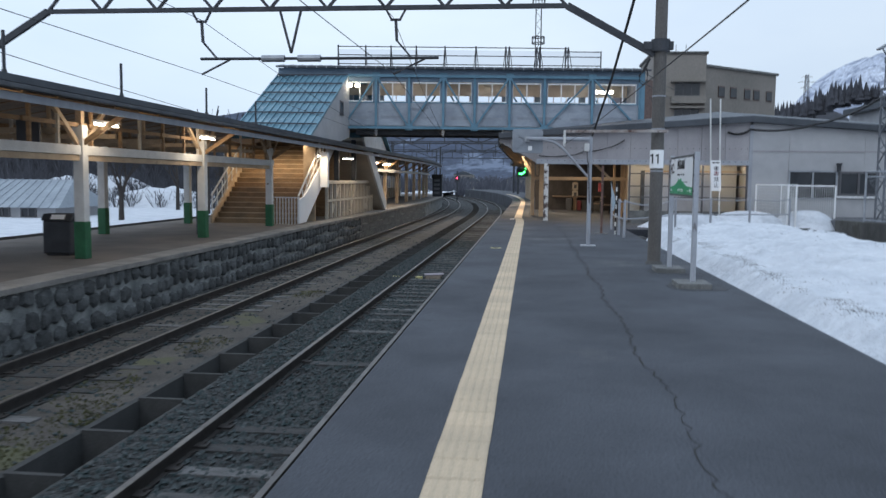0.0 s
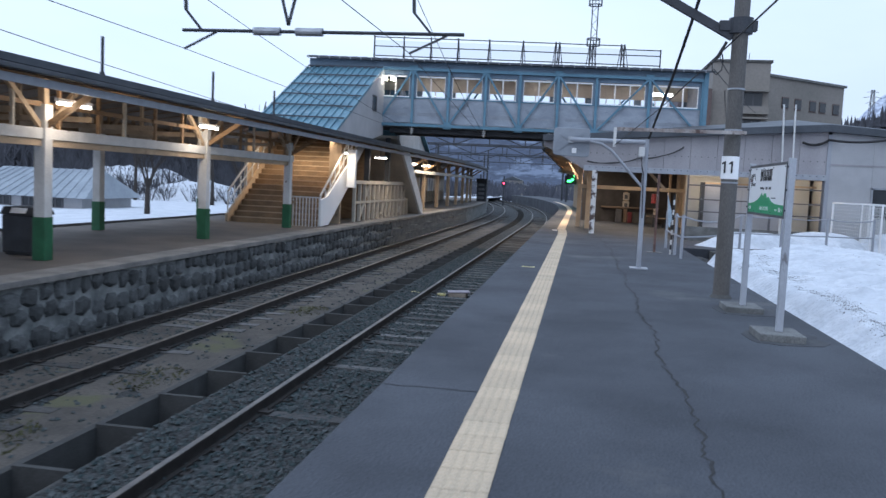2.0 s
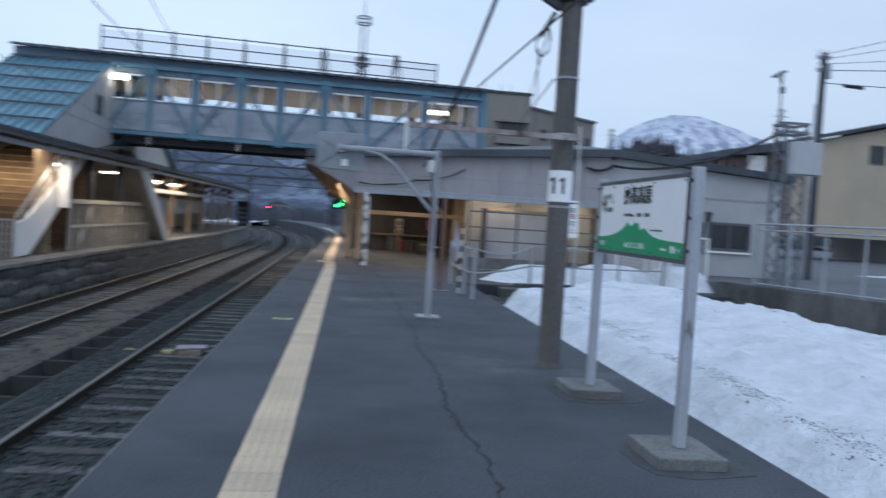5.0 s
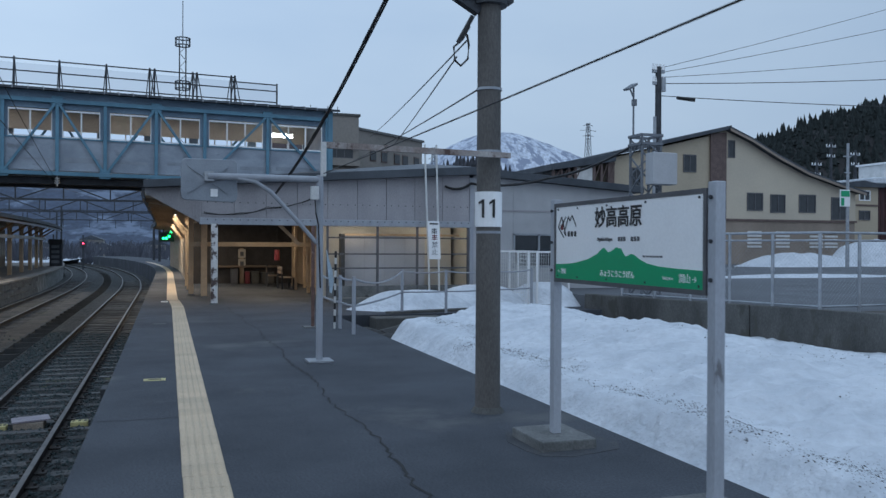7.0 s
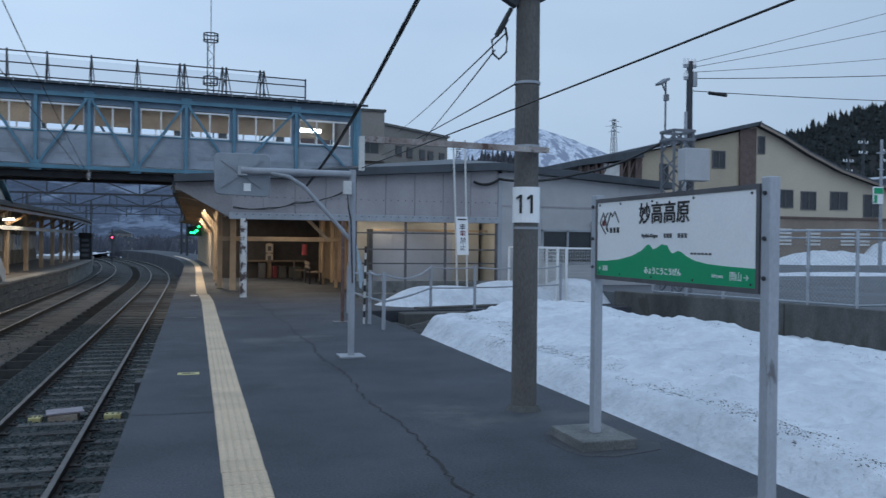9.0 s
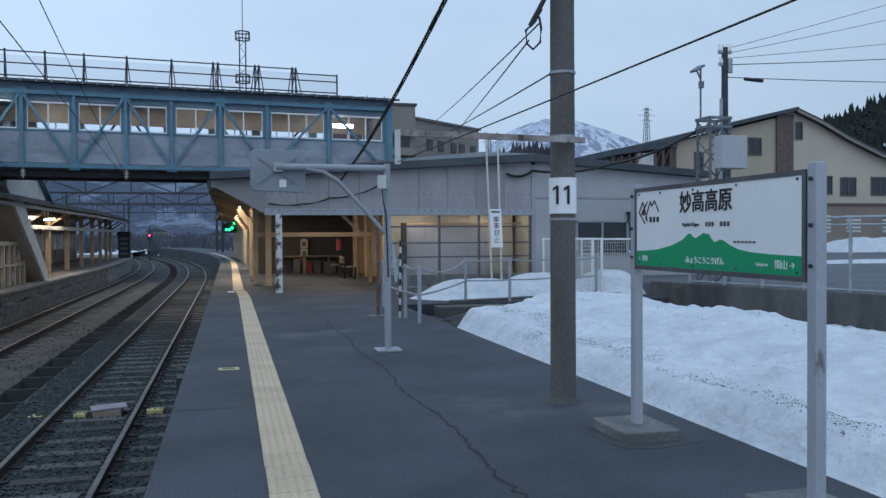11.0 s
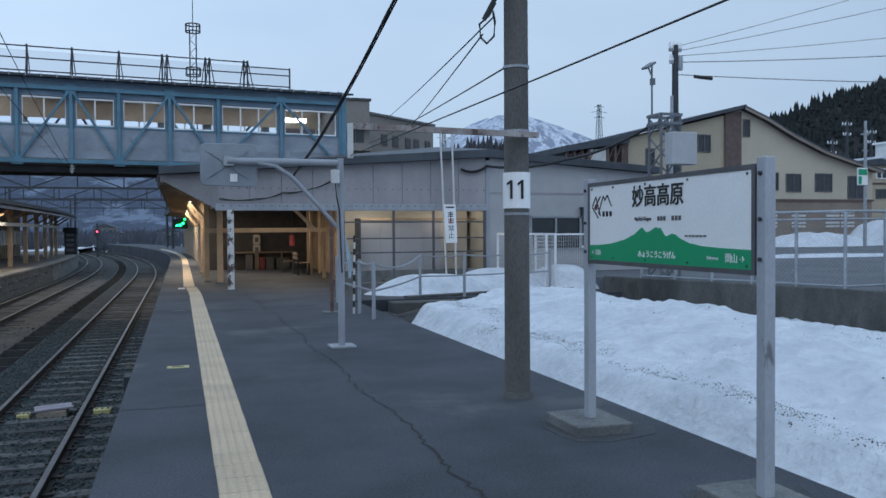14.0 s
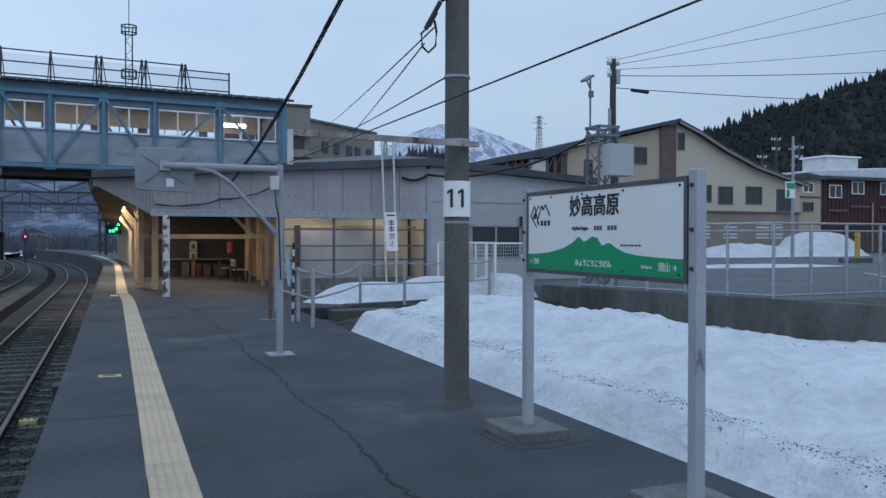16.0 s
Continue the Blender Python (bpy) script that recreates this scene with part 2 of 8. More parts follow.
M["blue_panel"] = mat("bridge_wall_panel", (0.36, 0.4, 0.46), 0.6, second=(0.24, 0.275, 0.325), scale=1.1, fine=50, mixed=0.3, bump=0.1,
                      stain=(0.2, 0.22, 0.25), stain_at=0.62, stain_scale=1.6, stretch=(1, 1, 1.6))
M["fascia_blue"] = mat("bridge_fascia", (0.19, 0.27, 0.35), 0.7, second=(0.14, 0.2, 0.265), scale=1.2, fine=40)
M["roof_dark"] = mat("dark_roof_sheet", (0.075, 0.085, 0.1), 0.55, metal=0.2, second=(0.05, 0.058, 0.07), scale=1.2, fine=30, mixed=0.3)
M["roof_blue"] = mat("blue_roof_sheet", (0.13, 0.27, 0.34), 0.5, second=(0.09, 0.19, 0.25), scale=0.9, fine=30, mixed=0.3, bump=0.1,
                     stain=(0.22, 0.33, 0.38), stain_at=0.62, stain_scale=1.5)
M["wall_grey"] = mat("grey_wall_sheet", (0.365, 0.35, 0.365), 0.7, second=(0.295, 0.285, 0.3), scale=1.1, fine=40, mixed=0.25, bump=0.08,
                     stain=(0.26, 0.24, 0.23), stain_at=0.66, stain_scale=1.5, rnd=0.05, stretch=(1, 1, 0.4))
M["wall_pale"] = mat("pale_wall", (0.44, 0.445, 0.46), 0.75, second=(0.37, 0.375, 0.39), scale=1, fine=40, mixed=0.2)
M["tan"] = mat("tan_painted_wood", (0.48, 0.36, 0.24), 0.7, second=(0.36, 0.27, 0.185), scale=2, fine=40, mixed=0.35, stain=(0.16, 0.11, 0.08), stain_at=0.68, stain_scale=4)
M["wood"] = mat("brown_timber", (0.3, 0.19, 0.1), 0.75, second=(0.2, 0.12, 0.065), scale=3, fine=40, mixed=0.5, stretch=(1, 1, 4))
M["step"] = mat("worn_stair_tread", (0.3, 0.2, 0.115), 0.8, second=(0.2, 0.14, 0.085), scale=2, fine=40, rnd=0.12)
M["cream"] = mat("cream_ceiling_board", (0.55, 0.5, 0.42), 0.8, second=(0.45, 0.41, 0.35), scale=1.3, fine=30, mixed=0.3)
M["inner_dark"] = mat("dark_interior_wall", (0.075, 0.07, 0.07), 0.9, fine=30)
M["panel_plastic"] = mat("translucent_panel", (0.56, 0.53, 0.46), 0.5, second=(0.46, 0.44, 0.39), scale=0.8, fine=30, mixed=0.2, bump=0.05)
M["snow"] = mat("old_snow", (0.67, 0.695, 0.735), 0.8, second=(0.54, 0.57, 0.615), scale=1.7, fine=8, mixed=0.2, bump=0.8, height=0.06,
                stain=(0.42, 0.425, 0.44), stain_at=0.7, stain_scale=8)
M["grit"] = mat("snow_grit", (0.09, 0.085, 0.08), 1.0, fine=60)
M["rock"] = mat("dark_wet_rock", (0.035, 0.034, 0.034), 0.7, second=(0.06, 0.058, 0.055), scale=2, fine=25, mixed=0.6, bump=0.8, height=0.04)
M["house_cream"] = mat("cream_siding", (0.54, 0.475, 0.375), 0.8, second=(0.485, 0.43, 0.345), scale=0.3, fine=8, mixed=0.12)
M["house_tan"] = mat("tan_siding", (0.46, 0.39, 0.29), 0.8, second=(0.4, 0.345, 0.26), scale=0.3, fine=8, mixed=0.12)
M["house_base"] = mat("brown_siding", (0.3, 0.245, 0.2), 0.8, scale=0.3, fine=8, mixed=0.15)
M["house_brown"] = mat("brown_trim", (0.15, 0.105, 0.095), 0.7, fine=10)
M["red_wood"] = mat("red_brown_boards", (0.085, 0.034, 0.034), 0.8, second=(0.045, 0.025, 0.028), scale=1.5, fine=6, mixed=0.4, stretch=(4, 4, 0.5))
M["apart"] = mat("apartment_concrete", (0.27, 0.245, 0.22), 0.85, second=(0.21, 0.195, 0.175), scale=0.12, fine=3, mixed=0.2)
M["pane"] = mat("dark_window_pane", (0.035, 0.04, 0.047), 0.12, fine=6, mixed=0.2, bump=0.0)
M["forest"] = mat("conifer_needles", (0.02, 0.027, 0.026), 1.0, second=(0.012, 0.017, 0.017), scale=0.15, fine=1.5, mixed=0.6)
M["forest_floor"] = mat("forest_floor", (0.026, 0.024, 0.024), 1.0, second=(0.015, 0.016, 0.017), scale=0.05, fine=0.6, mixed=0.8)
# distance haze is mixed into the blue hill colours
M["hill"] = mat("haze_tinted_hill", (0.06, 0.08, 0.128), 1.0, second=(0.036, 0.05, 0.084), scale=0.03, fine=0.3, mixed=0.6,
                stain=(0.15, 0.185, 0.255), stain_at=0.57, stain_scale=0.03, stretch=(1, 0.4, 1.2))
M["mountain"] = mat("snowy_mountain", (0.62, 0.66, 0.74), 1.0, second=(0.44, 0.48, 0.57), scale=0.012, fine=0.16, mixed=0.7,
                    stain=(0.25, 0.28, 0.36), stain_at=0.5, stain_scale=0.05, stretch=(1, 0.5, 0.8))
M["trunk"] = mat("bark", (0.05, 0.042, 0.038), 0.95, fine=30)
M["mirror_back"] = mat("mirror_back_sheet", (0.3, 0.33, 0.37), 0.5, metal=0.4, second=(0.24, 0.265, 0.3), scale=3, fine=50, mixed=0.2)
M["fire_yellow"] = mat("hydrant_yellow", (0.6, 0.38, 0.03), 0.5, fine=30)
M["red"] = mat("red_paint", (0.2, 0.025, 0.035), 0.5, fine=30)
M["sky_pane"] = glass_mat("window_glass", (0.95, 0.97, 1.0))
M["side_arm"] = mat("flaking_white_arm", (0.45, 0.42, 0.4), 0.7, second=(0.25, 0.2, 0.18), scale=4, fine=60, stain=(0.1, 0.06, 0.05), stain_at=0.55, stain_scale=7)
M["roof_snowy"] = mat("snow_dusted_roof", (0.33, 0.37, 0.41), 0.8, second=(0.25, 0.285, 0.32), scale=0.6, fine=6, mixed=0.2)
M["white_peeling"] = mat("peeling_white_paint", (0.68, 0.67, 0.66), 0.65, second=(0.58, 0.57, 0.56), scale=3, fine=50, mixed=0.2, stain=(0.08, 0.055, 0.05), stain_at=0.51, stain_scale=4.2)
M["soffit"] = mat("brown_soffit_board", (0.24, 0.185, 0.14), 0.85, second=(0.16, 0.12, 0.09), scale=2, fine=30, mixed=0.5)
M["flag"] = mat("pale_blue_cloth", (0.5, 0.62, 0.72), 0.9, fine=60)


def lamp_mat(name, colour, strength):
    return mat(name, colour, 0.5, bump=0, emit=colour, emit_strength=strength)


M["tube"] = lamp_mat("lit_tube", (1.0, 0.9, 0.72), 14)
M["tube_white"] = lamp_mat("lit_white_tube", (1.0, 0.95, 0.85), 12)
M["green_lamp"] = lamp_mat("green_lamp", (0.05, 1.0, 0.2), 7)
M["red_lamp"] = lamp_mat("red_lamp", (1.0, 0.05, 0.12), 8)


# ---------------------------------------------------------------- building helpers
class Build:
    """Collects vertices and faces for one mesh."""

    def __init__(self):
        self.v, self.f = [], []

    def add(self, verts, faces):
        k = len(self.v)
        self.v += [tuple(p) for p in verts]
        self.f += [tuple(i + k for i in f) for f in faces]
        return self

    def box(self, x0, x1, y0, y1, z0, z1, m=None):
        p = [Vector(c) for c in ((x0, y0, z0), (x1, y0, z0), (x1, y1, z0), (x0, y1, z0), (x0, y0, z1), (x1, y0, z1), (x1, y1, z1), (x0, y1, z1))]
        if m:
            p = [m @ q for q in p]
        return self.add(p, [(3, 2, 1, 0), (4, 5, 6, 7), (0, 1, 5, 4), (1, 2, 6, 5), (2, 3, 7, 6), (3, 0, 4, 7)])

    def bar(self, a, b, w, h, up=(0, 0, 1)):
        """A square bar from a to b, w wide and h high."""
        a, b = Vector(a), Vector(b)
        d = (b - a).normalized()
        s = d.cross(Vector(up))
        s = s.normalized() if s.length > 1e-4 else Vector((1, 0, 0))
        u = s.cross(d)
        s, u = s * w / 2, u * h / 2
        p = [a - s - u, a + s - u, b + s - u, b - s - u, a - s + u, a + s + u, b + s + u, b - s + u]
        return self.add(p, [(3, 2, 1, 0), (4, 5, 6, 7), (0, 1, 5, 4), (1, 2, 6, 5), (2, 3, 7, 6), (3, 0, 4, 7)])

    def cyl(self, a, b, r0, r1=None, n=10):
        r1 = r0 if r1 is None else r1
        a, b = Vector(a), Vector(b)
        d = (b - a).normalized()
        s = d.cross(Vector((0, 0, 1)))
        s = s.normalized() if s.length > 1e-4 else Vector((1, 0, 0))
        u = s.cross(d)
        p = []
        for c, r in ((a, r0), (b, r1)):
            p += [c + (s * math.cos(k * math.tau / n) + u * math.sin(k * math.tau / n)) * r for k in range(n)]
        f = [(k, (k + 1) % n, n + (k + 1) % n, n + k) for k in range(n)]
        return self.add(p, f + [tuple(range(n - 1, -1, -1)), tuple(range(n, 2 * n))])

    def tube(self, pts, r, n=6):
        """One bent pipe through the points."""
        pts = [Vector(p) for p in pts]
        k0 = len(self.v)
        for i, p in enumerate(pts):
            d = (pts[min(i + 1, len(pts) - 1)] - pts[max(i - 1, 0)]).normalized()
            s = d.cross(Vector((0, 0, 1)))
            s = s.normalized() if s.length > 1e-3 else Vector((1, 0, 0))
            u = s.cross(d)
            self.v += [tuple(p + (s * math.cos(k * math.tau / n) + u * math.sin(k * math.tau / n)) * r) for k in range(n)]
        for i in range(len(pts) - 1):
            q = k0 + i * n
            self.f += [(q + k, q + (k + 1) % n, q + n + (k + 1) % n, q + n + k) for k in range(n)]
        self.f += [tuple(range(k0 + n - 1, k0 - 1, -1)), tuple(range(len(self.v) - n, len(self.v)))]
        return self

    def prism(self, poly, axis, a, b):
        """A polygon of the two other axes, run along axis from a to b."""
        k = "xyz".index(axis)

        def at(p, c):
            q = list(p)
            q.insert(k, c)
            return q
        n = len(poly)
        return self.add([at(p, a) for p in poly] + [at(p, b) for p in poly],
                        [tuple(range(n)), tuple(range(2 * n - 1, n - 1, -1))] + [(i, n + i, n + (i + 1) % n, (i + 1) % n) for i in range(n)])

    def grid(self, nx, ny, fn):
        p = [fn(i / nx, j / ny) for j in range(ny + 1) for i in range(nx + 1)]
        w = nx + 1
        return self.add(p, [(j * w + i, j * w + i + 1, (j + 1) * w + i + 1, (j + 1) * w + i) for j in range(ny) for i in range(nx)])


def root_of(ob):
    p = Vector((0, 0, 0))
    while ob:
        p += ob.location
        ob = ob.parent
    return p


def make_mesh(name, b, material, origin=(0, 0, 0), smooth=False, fix=True):
    me = bpy.data.meshes.new(name)
    o = Vector(origin)
    me.from_pydata([(p[0] - o.x, p[1] - o.y, p[2] - o.z) for p in b.v], [], b.f)
    if fix:
        bm = bmesh.new()
        bm.from_mesh(me)
        bmesh.ops.recalc_face_normals(bm, faces=bm.faces)
        bm.to_mesh(me)
        bm.free()
    if smooth:
        me.shade_smooth()
        me.set_sharp_from_angle(angle=radians(40))
    me.materials.append(material)
    me.update()
    return me


def bevel(ob, width):
    if width:
        mod = ob.modifiers.new("edge", "BEVEL")
        mod.width, mod.segments, mod.limit_method = width, 2, "ANGLE"
    return ob


def thing(name, at, label, category, group="", kind=""):
    """An empty at its base, to carry parts."""
    ob = new(name)
    ob.location = at
    ob.empty_display_size = 0.1
    return tagged(ob, label, category, group, kind)


def part(name, b, material, parent, label="", edge=0.0, smooth=False, fix=True, stuff=""):
    ob = new(name, make_mesh(name, b, material, root_of(parent), smooth, fix))
    ob.parent = parent
    bevel(ob, edge)
    return tagged(ob, label, kind=stuff)


def solo(name, b, material, at, label, category, group="", kind="", edge=0.0, smooth=False, fix=True):
    """A thing of one mesh."""
    ob = new(name, make_mesh(name, b, material, at, smooth, fix))
    ob.location = at
    bevel(ob, edge)
    return tagged(ob, label, category, group, kind)


def lettering(name, text, size, m, material, parent, depth=0.002, label="", bold=0.0, gap=1.0):
    """Writing as a flat mesh: m turns the text plane (x along, y up, z out) into the world."""
    cu = bpy.data.curves.new(name, "FONT")
    cu.body, cu.size, cu.align_x, cu.align_y, cu.extrude = text, size, "CENTER", "CENTER", depth
    cu.resolution_u, cu.offset, cu.space_character = 3, bold, gap
    tmp = bpy.data.objects.new(name, cu)
    me = bpy.data.meshes.new_from_object(tmp)
    bpy.data.objects.remove(tmp)
    off = Matrix.Translation(-root_of(parent))
    me.transform(off @ m)
    me.name = name
    me.materials.clear()
    me.materials.append(material)
    ob = new(name, me)
    ob.parent = parent
    return tagged(ob, label)


def curve_x(y):
    """Sideways drift of tracks and platforms where the line bends away."""
    return -max(0.0, y - 55.0) ** 2 / 624.0


def strip(b, x0, x1, z0, z1, ya, yb, step=3.0):
    """A long box that follows the bend of the line."""
    n = max(1, round((yb - ya) / step))
    for i in range(n + 1):
        y = ya + (yb - ya) * i / n
        c = curve_x(y)
        b.v += [(x0 + c, y, z0), (x1 + c, y, z0), (x1 + c, y, z1), (x0 + c, y, z1)]
    k = len(b.v) - 4 * (n + 1)
    for i in range(n):
        q = k + 4 * i
        for a, d in ((0, 1), (1, 2), (2, 3), (3, 0)):
            b.f.append((q + a, q + d, q + d + 4, q + a + 4))
    b.f += [(k, k + 1, k + 2, k + 3), (k + 4 * n + 3, k + 4 * n + 2, k + 4 * n + 1, k + 4 * n)]
    return b


rng = random.Random(11)

# ---------------------------------------------------------------- ground, platforms, tracks
b = Build().grid(24, 24, lambda u, v: (-1800 + 3600 * u, -600 + 3600 * v, -1.75))
solo("ground", b, M["snow"], (0, 0, 0), "open snow-covered ground round the station", "ground", kind="structure")
b = strip(Build(), -7.1, -4.2, -1.74, -1.13, -25, 150)
strip(b, -3.54, -0.85, -1.74, -1.13, -25, 150)
solo("ballast_bed", b, M["ballast"], (0, 0, 0), "dark grey ballast bed with mossy patches between platforms", "ground", kind="structure")

b = strip(Build(), -0.88, 3.35, -1.74, 0.0, -25, 130)
solo("platform", b, M["asphalt"], (0, 0, 0), "dark asphalt railway platform with a worn surface", "platform", kind="structure", edge=0.015)
b = Build().box(3.35, 14.0, 27.3, 75.0, -1.74, -0.004)
solo("floor", b, M["asphalt"], (0, 0, 0), "dark asphalt floor round the station building", "floor", kind="structure")

def smooth_step(t):
    t = min(1, max(0, t))
    return t * t * (3 - 2 * t)


# long crack and cross joints in the asphalt
b = Build()
pts = []
y = 2.0
while y < 31:
    pts.append((1.34 + 0.035 * math.sin(y * 2.1) + rng.uniform(-0.03, 0.03) - 0.2 * max(0, (y - 24) / 8), y))
    y += rng.uniform(0.05, 0.14)
for (xa, ya), (xb, yb) in zip(pts, pts[1:]):
    wa = rng.uniform(0.005, 0.015) * (0.4 + 0.6 * smooth_step((ya - 3) / 8))
    b.add([(xa - wa, ya, 0.003), (xa + wa, ya, 0.003), (xb + wa, yb, 0.003), (xb - wa, yb, 0.003)], [(0, 1, 2, 3)])
for y0, xs in ((16.9, (-0.88, -0.16)), (21.2, (-0.88, -0.16)), (9.6, (-0.88, -0.16))):
    x = xs[0]
    while x < xs[1]:
        x2 = x + 0.12
        w, j0, j1 = 0.006, rng.uniform(-0.02, 0.02), rng.uniform(-0.02, 0.02)
        b.add([(x, y0 + j0 - w, 0.003), (x2, y0 + j1 - w, 0.003), (x2, y0 + j1 + w, 0.003), (x, y0 + j0 + w, 0.003)], [(0, 1, 2, 3)])
        x = x2
solo("asphalt_crack", b, M["crack"], (0, 0, 0), "long winding crack in the asphalt platform", "crack", kind="structure")

# painted marks
for (x, y, sx, sy, m_, lab) in ((-0.385, 19.17, 0.24, 0.16, "yellow_mark", "small yellow stop mark painted on asphalt"),
                                (-0.4, 26.3, 0.26, 0.1, "concrete", "faded white mark painted on asphalt"),
                                (-0.33, 33.0, 0.18, 0.5, "white_worn", "white mark painted beside the tactile strip")):
    b = Build().box(x - sx / 2, x + sx / 2, y - sy / 2, y + sy / 2, 0.0, 0.005)
    solo("platform_mark", b, M[m_], (x, y, 0), lab, "mark", kind="structure")
b = Build().box(-0.385 - 0.07, -0.385 + 0.07, 19.15, 19.19, 0.005, 0.009)
solo("platform_mark", b, M["black"], (-0.385, 19.17, 0.005), "black stroke on the yellow stop mark", "mark", kind="structure")


def rail(b_side, b_head, x, ya, yb):
    strip(b_side, x - 0.062, x + 0.062, -1.115, -1.1, ya, yb, 2.0)
    strip(b_side, x - 0.01, x + 0.01, -1.1, -1.0, ya, yb, 2.0)
    strip(b_side, x - 0.033, x + 0.033, -1.004, -0.976, ya, yb, 2.0)
    strip(b_head, x - 0.029, x + 0.029, -0.976, -0.97, ya, yb, 2.0)


sleeper_b = Build().box(-1.05, 1.05, -0.1, 0.1, -0.1, 0.008)
sleeper_me = make_mesh("sleeper", sleeper_b, M["sleeper"])
chair_b = Build()
for s in (-0.565, 0.565):
    chair_b.box(s - 0.14, s + 0.14, -0.07, 0.07, 0.02, 0.035)
    for e in (-0.1, 0.1):
        chair_b.cyl((s + e, 0.03, 0.03), (s + e, 0.03, 0.06), 0.016, n=6)
plate_me = make_mesh("tie_plate", chair_b, M["rail_side"])
TRACKS = []
for cx0, lab in ((-2.28, "railway track beside the walked platform with rusty rails"), (-5.93, "railway track along the stone island platform")):
    tr = thing("railway_track", (cx0, 0, -1.115), lab, "railway track", "railway tracks", "structure")
    TRACKS.append(tr)
    for s in (-0.565, 0.565):
        bs, bh = Build(), Build()
        rail(bs, bh, cx0 + s, -25, 150)
        r = part("rail", bs, M["rail_side"], tr)
        part("rail_head", bh, M["rail_head"], r, "polished steel running surface")

# drainage channel between the tracks, open at the top, with cross beams
ch = thing("drainage_channel", (-3.85, 0, -1.3), "open concrete drainage channel with cross beams between tracks", "channel", kind="structure")
for xa, xb in ((-4.2, -4.12), (-3.6, -3.54)):
    part("channel_wall", strip(Build(), xa, xb, -1.74, -1.085, -25, 110), M["mortar"], ch)
part("channel_floor", strip(Build(), -4.1, -3.62, -1.74, -1.62, -25, 110), M["rock"], ch)
beam_me = make_mesh("cross_beam", Build().prism([(-0.03, 0.0), (0.03, 0.0), (0.03, -0.12), (0.02, -0.42), (-0.02, -0.42), (-0.03, -0.12)], "x", -0.27, 0.27), M["mortar"])
for i in range(75):
    y = 0.02 + 1.235 * i
    ob = new("cross_beam", beam_me)
    ob.parent = ch
    ob.location = Vector((-3.86 + curve_x(y), y, -1.058)) - ch.location

# timber walkway strip of finer gravel beside the near rail
b = strip(Build(), -3.54, -2.98, -1.13, -1.065, -25, 110)
solo("gravel_strip", b, M["ballast"], (0, 0, 0), "raised strip of fine grey gravel beside the rail", "gravel", kind="structure")

def dirt_point(u, v):
    y = -25 + 85 * v
    x = -4.2 - (1.08 + 0.12 * noise.noise(Vector((3, y * 0.8, 1)))) * u
    return (x, y, -1.122 + 0.02 * noise.noise(Vector((x * 2.5, y * 1.5, 5))) - 0.02 * (u > 0.99))


solo("dirt_strip", Build().grid(8, 170, dirt_point), M["dirt"], (0, 0, 0), "strip of trodden brown dirt with moss between the tracks", "ground", kind="structure", smooth=True)
b = Build().grid(6, 170, lambda u, v: (-6.4 + 0.94 * u, -25 + 85 * v, -1.118 + 0.015 * noise.noise(Vector((u * 3, v * 120, 8)))))
solo("dirt_strip", b, M["dirt"], (0, 0, 0), "brown dirt lying between the rails of the island track", "ground", kind="structure", smooth=True)

# loose ballast stones
b = Build()


def pebble(b, x, y, z, s):
    q = [Vector((rng.uniform(0.6, 1), 0, 0)), Vector((0, rng.uniform(0.6, 1), 0)), Vector((-rng.uniform(0.6, 1), 0, 0)), Vector((0, -rng.uniform(0.6, 1), 0)),
         Vector((0, 0, rng.uniform(0.5, 0.9))), Vector((0, 0, -0.4))]
    m_ = Matrix.Translation((x, y, z)) @ Euler((rng.uniform(-.6, .6), rng.uniform(-.6, .6), rng.uniform(0, 6.3))).to_matrix().to_4x4() @ Matrix.Scale(s, 4)
    b.add([m_ @ v for v in q], [(0, 1, 4), (1, 2, 4), (2, 3, 4), (3, 0, 4), (1, 0, 5), (2, 1, 5), (3, 2, 5), (0, 3, 5)])


for _ in range(42000):
    y = 3 + 33 * rng.random() ** 1.2
    x = rng.uniform(-7.0, -0.95)
    if -4.2 < x < -3.54 or (x < -4.2 and rng.random() < 0.6) or (-5.2 < x < -4.2 and rng.random() < 0.75):
        continue
    z = -1.065 if -3.54 < x < -2.98 else -1.13
    pebble(b, x, y, z + rng.uniform(0.0, 0.02), rng.uniform(0.02, 0.05))
solo("ballast_stones", b, M["pebble"], (0, 0, 0), "loose crushed grey ballast stones", "gravel", kind="stuff", fix=False)
# moss tufts on the ballast
b = Build()
for (mx, my, mr, n) in ((-4.75, 8.0, 0.6, 900), (-4.95, 10.4, 0.5, 350), (-4.5, 9.4, 0.35, 350), (-4.4, 6.2, 0.4, 500), (-4.7, 13.2, 0.4, 300), (-3.2, 21.0, 0.3, 200), (-4.55, 19, 0.4, 250)):
    for _ in range(n):
        a, r = rng.uniform(0, 6.3), mr * rng.random() ** 0.6
        x, y = mx + r * math.cos(a), my + 1.6 * r * math.sin(a)
        if -4.2 < x < -3.54:
            continue
        h, t = rng.uniform(0.012, 0.034), rng.uniform(0, 6.3)
        dx, dy = 0.02 * math.cos(t), 0.02 * math.sin(t)
        b.add([(x - dx, y - dy, -1.13), (x + dx, y + dy, -1.13), (x + dy * 0.8, y - dx * 0.8, -1.12 + h)], [(0, 1, 2)])
solo("moss_patch", b, M["moss"], (0, 0, 0), "yellow-green moss growing on the ballast", "moss", kind="stuff", fix=False)

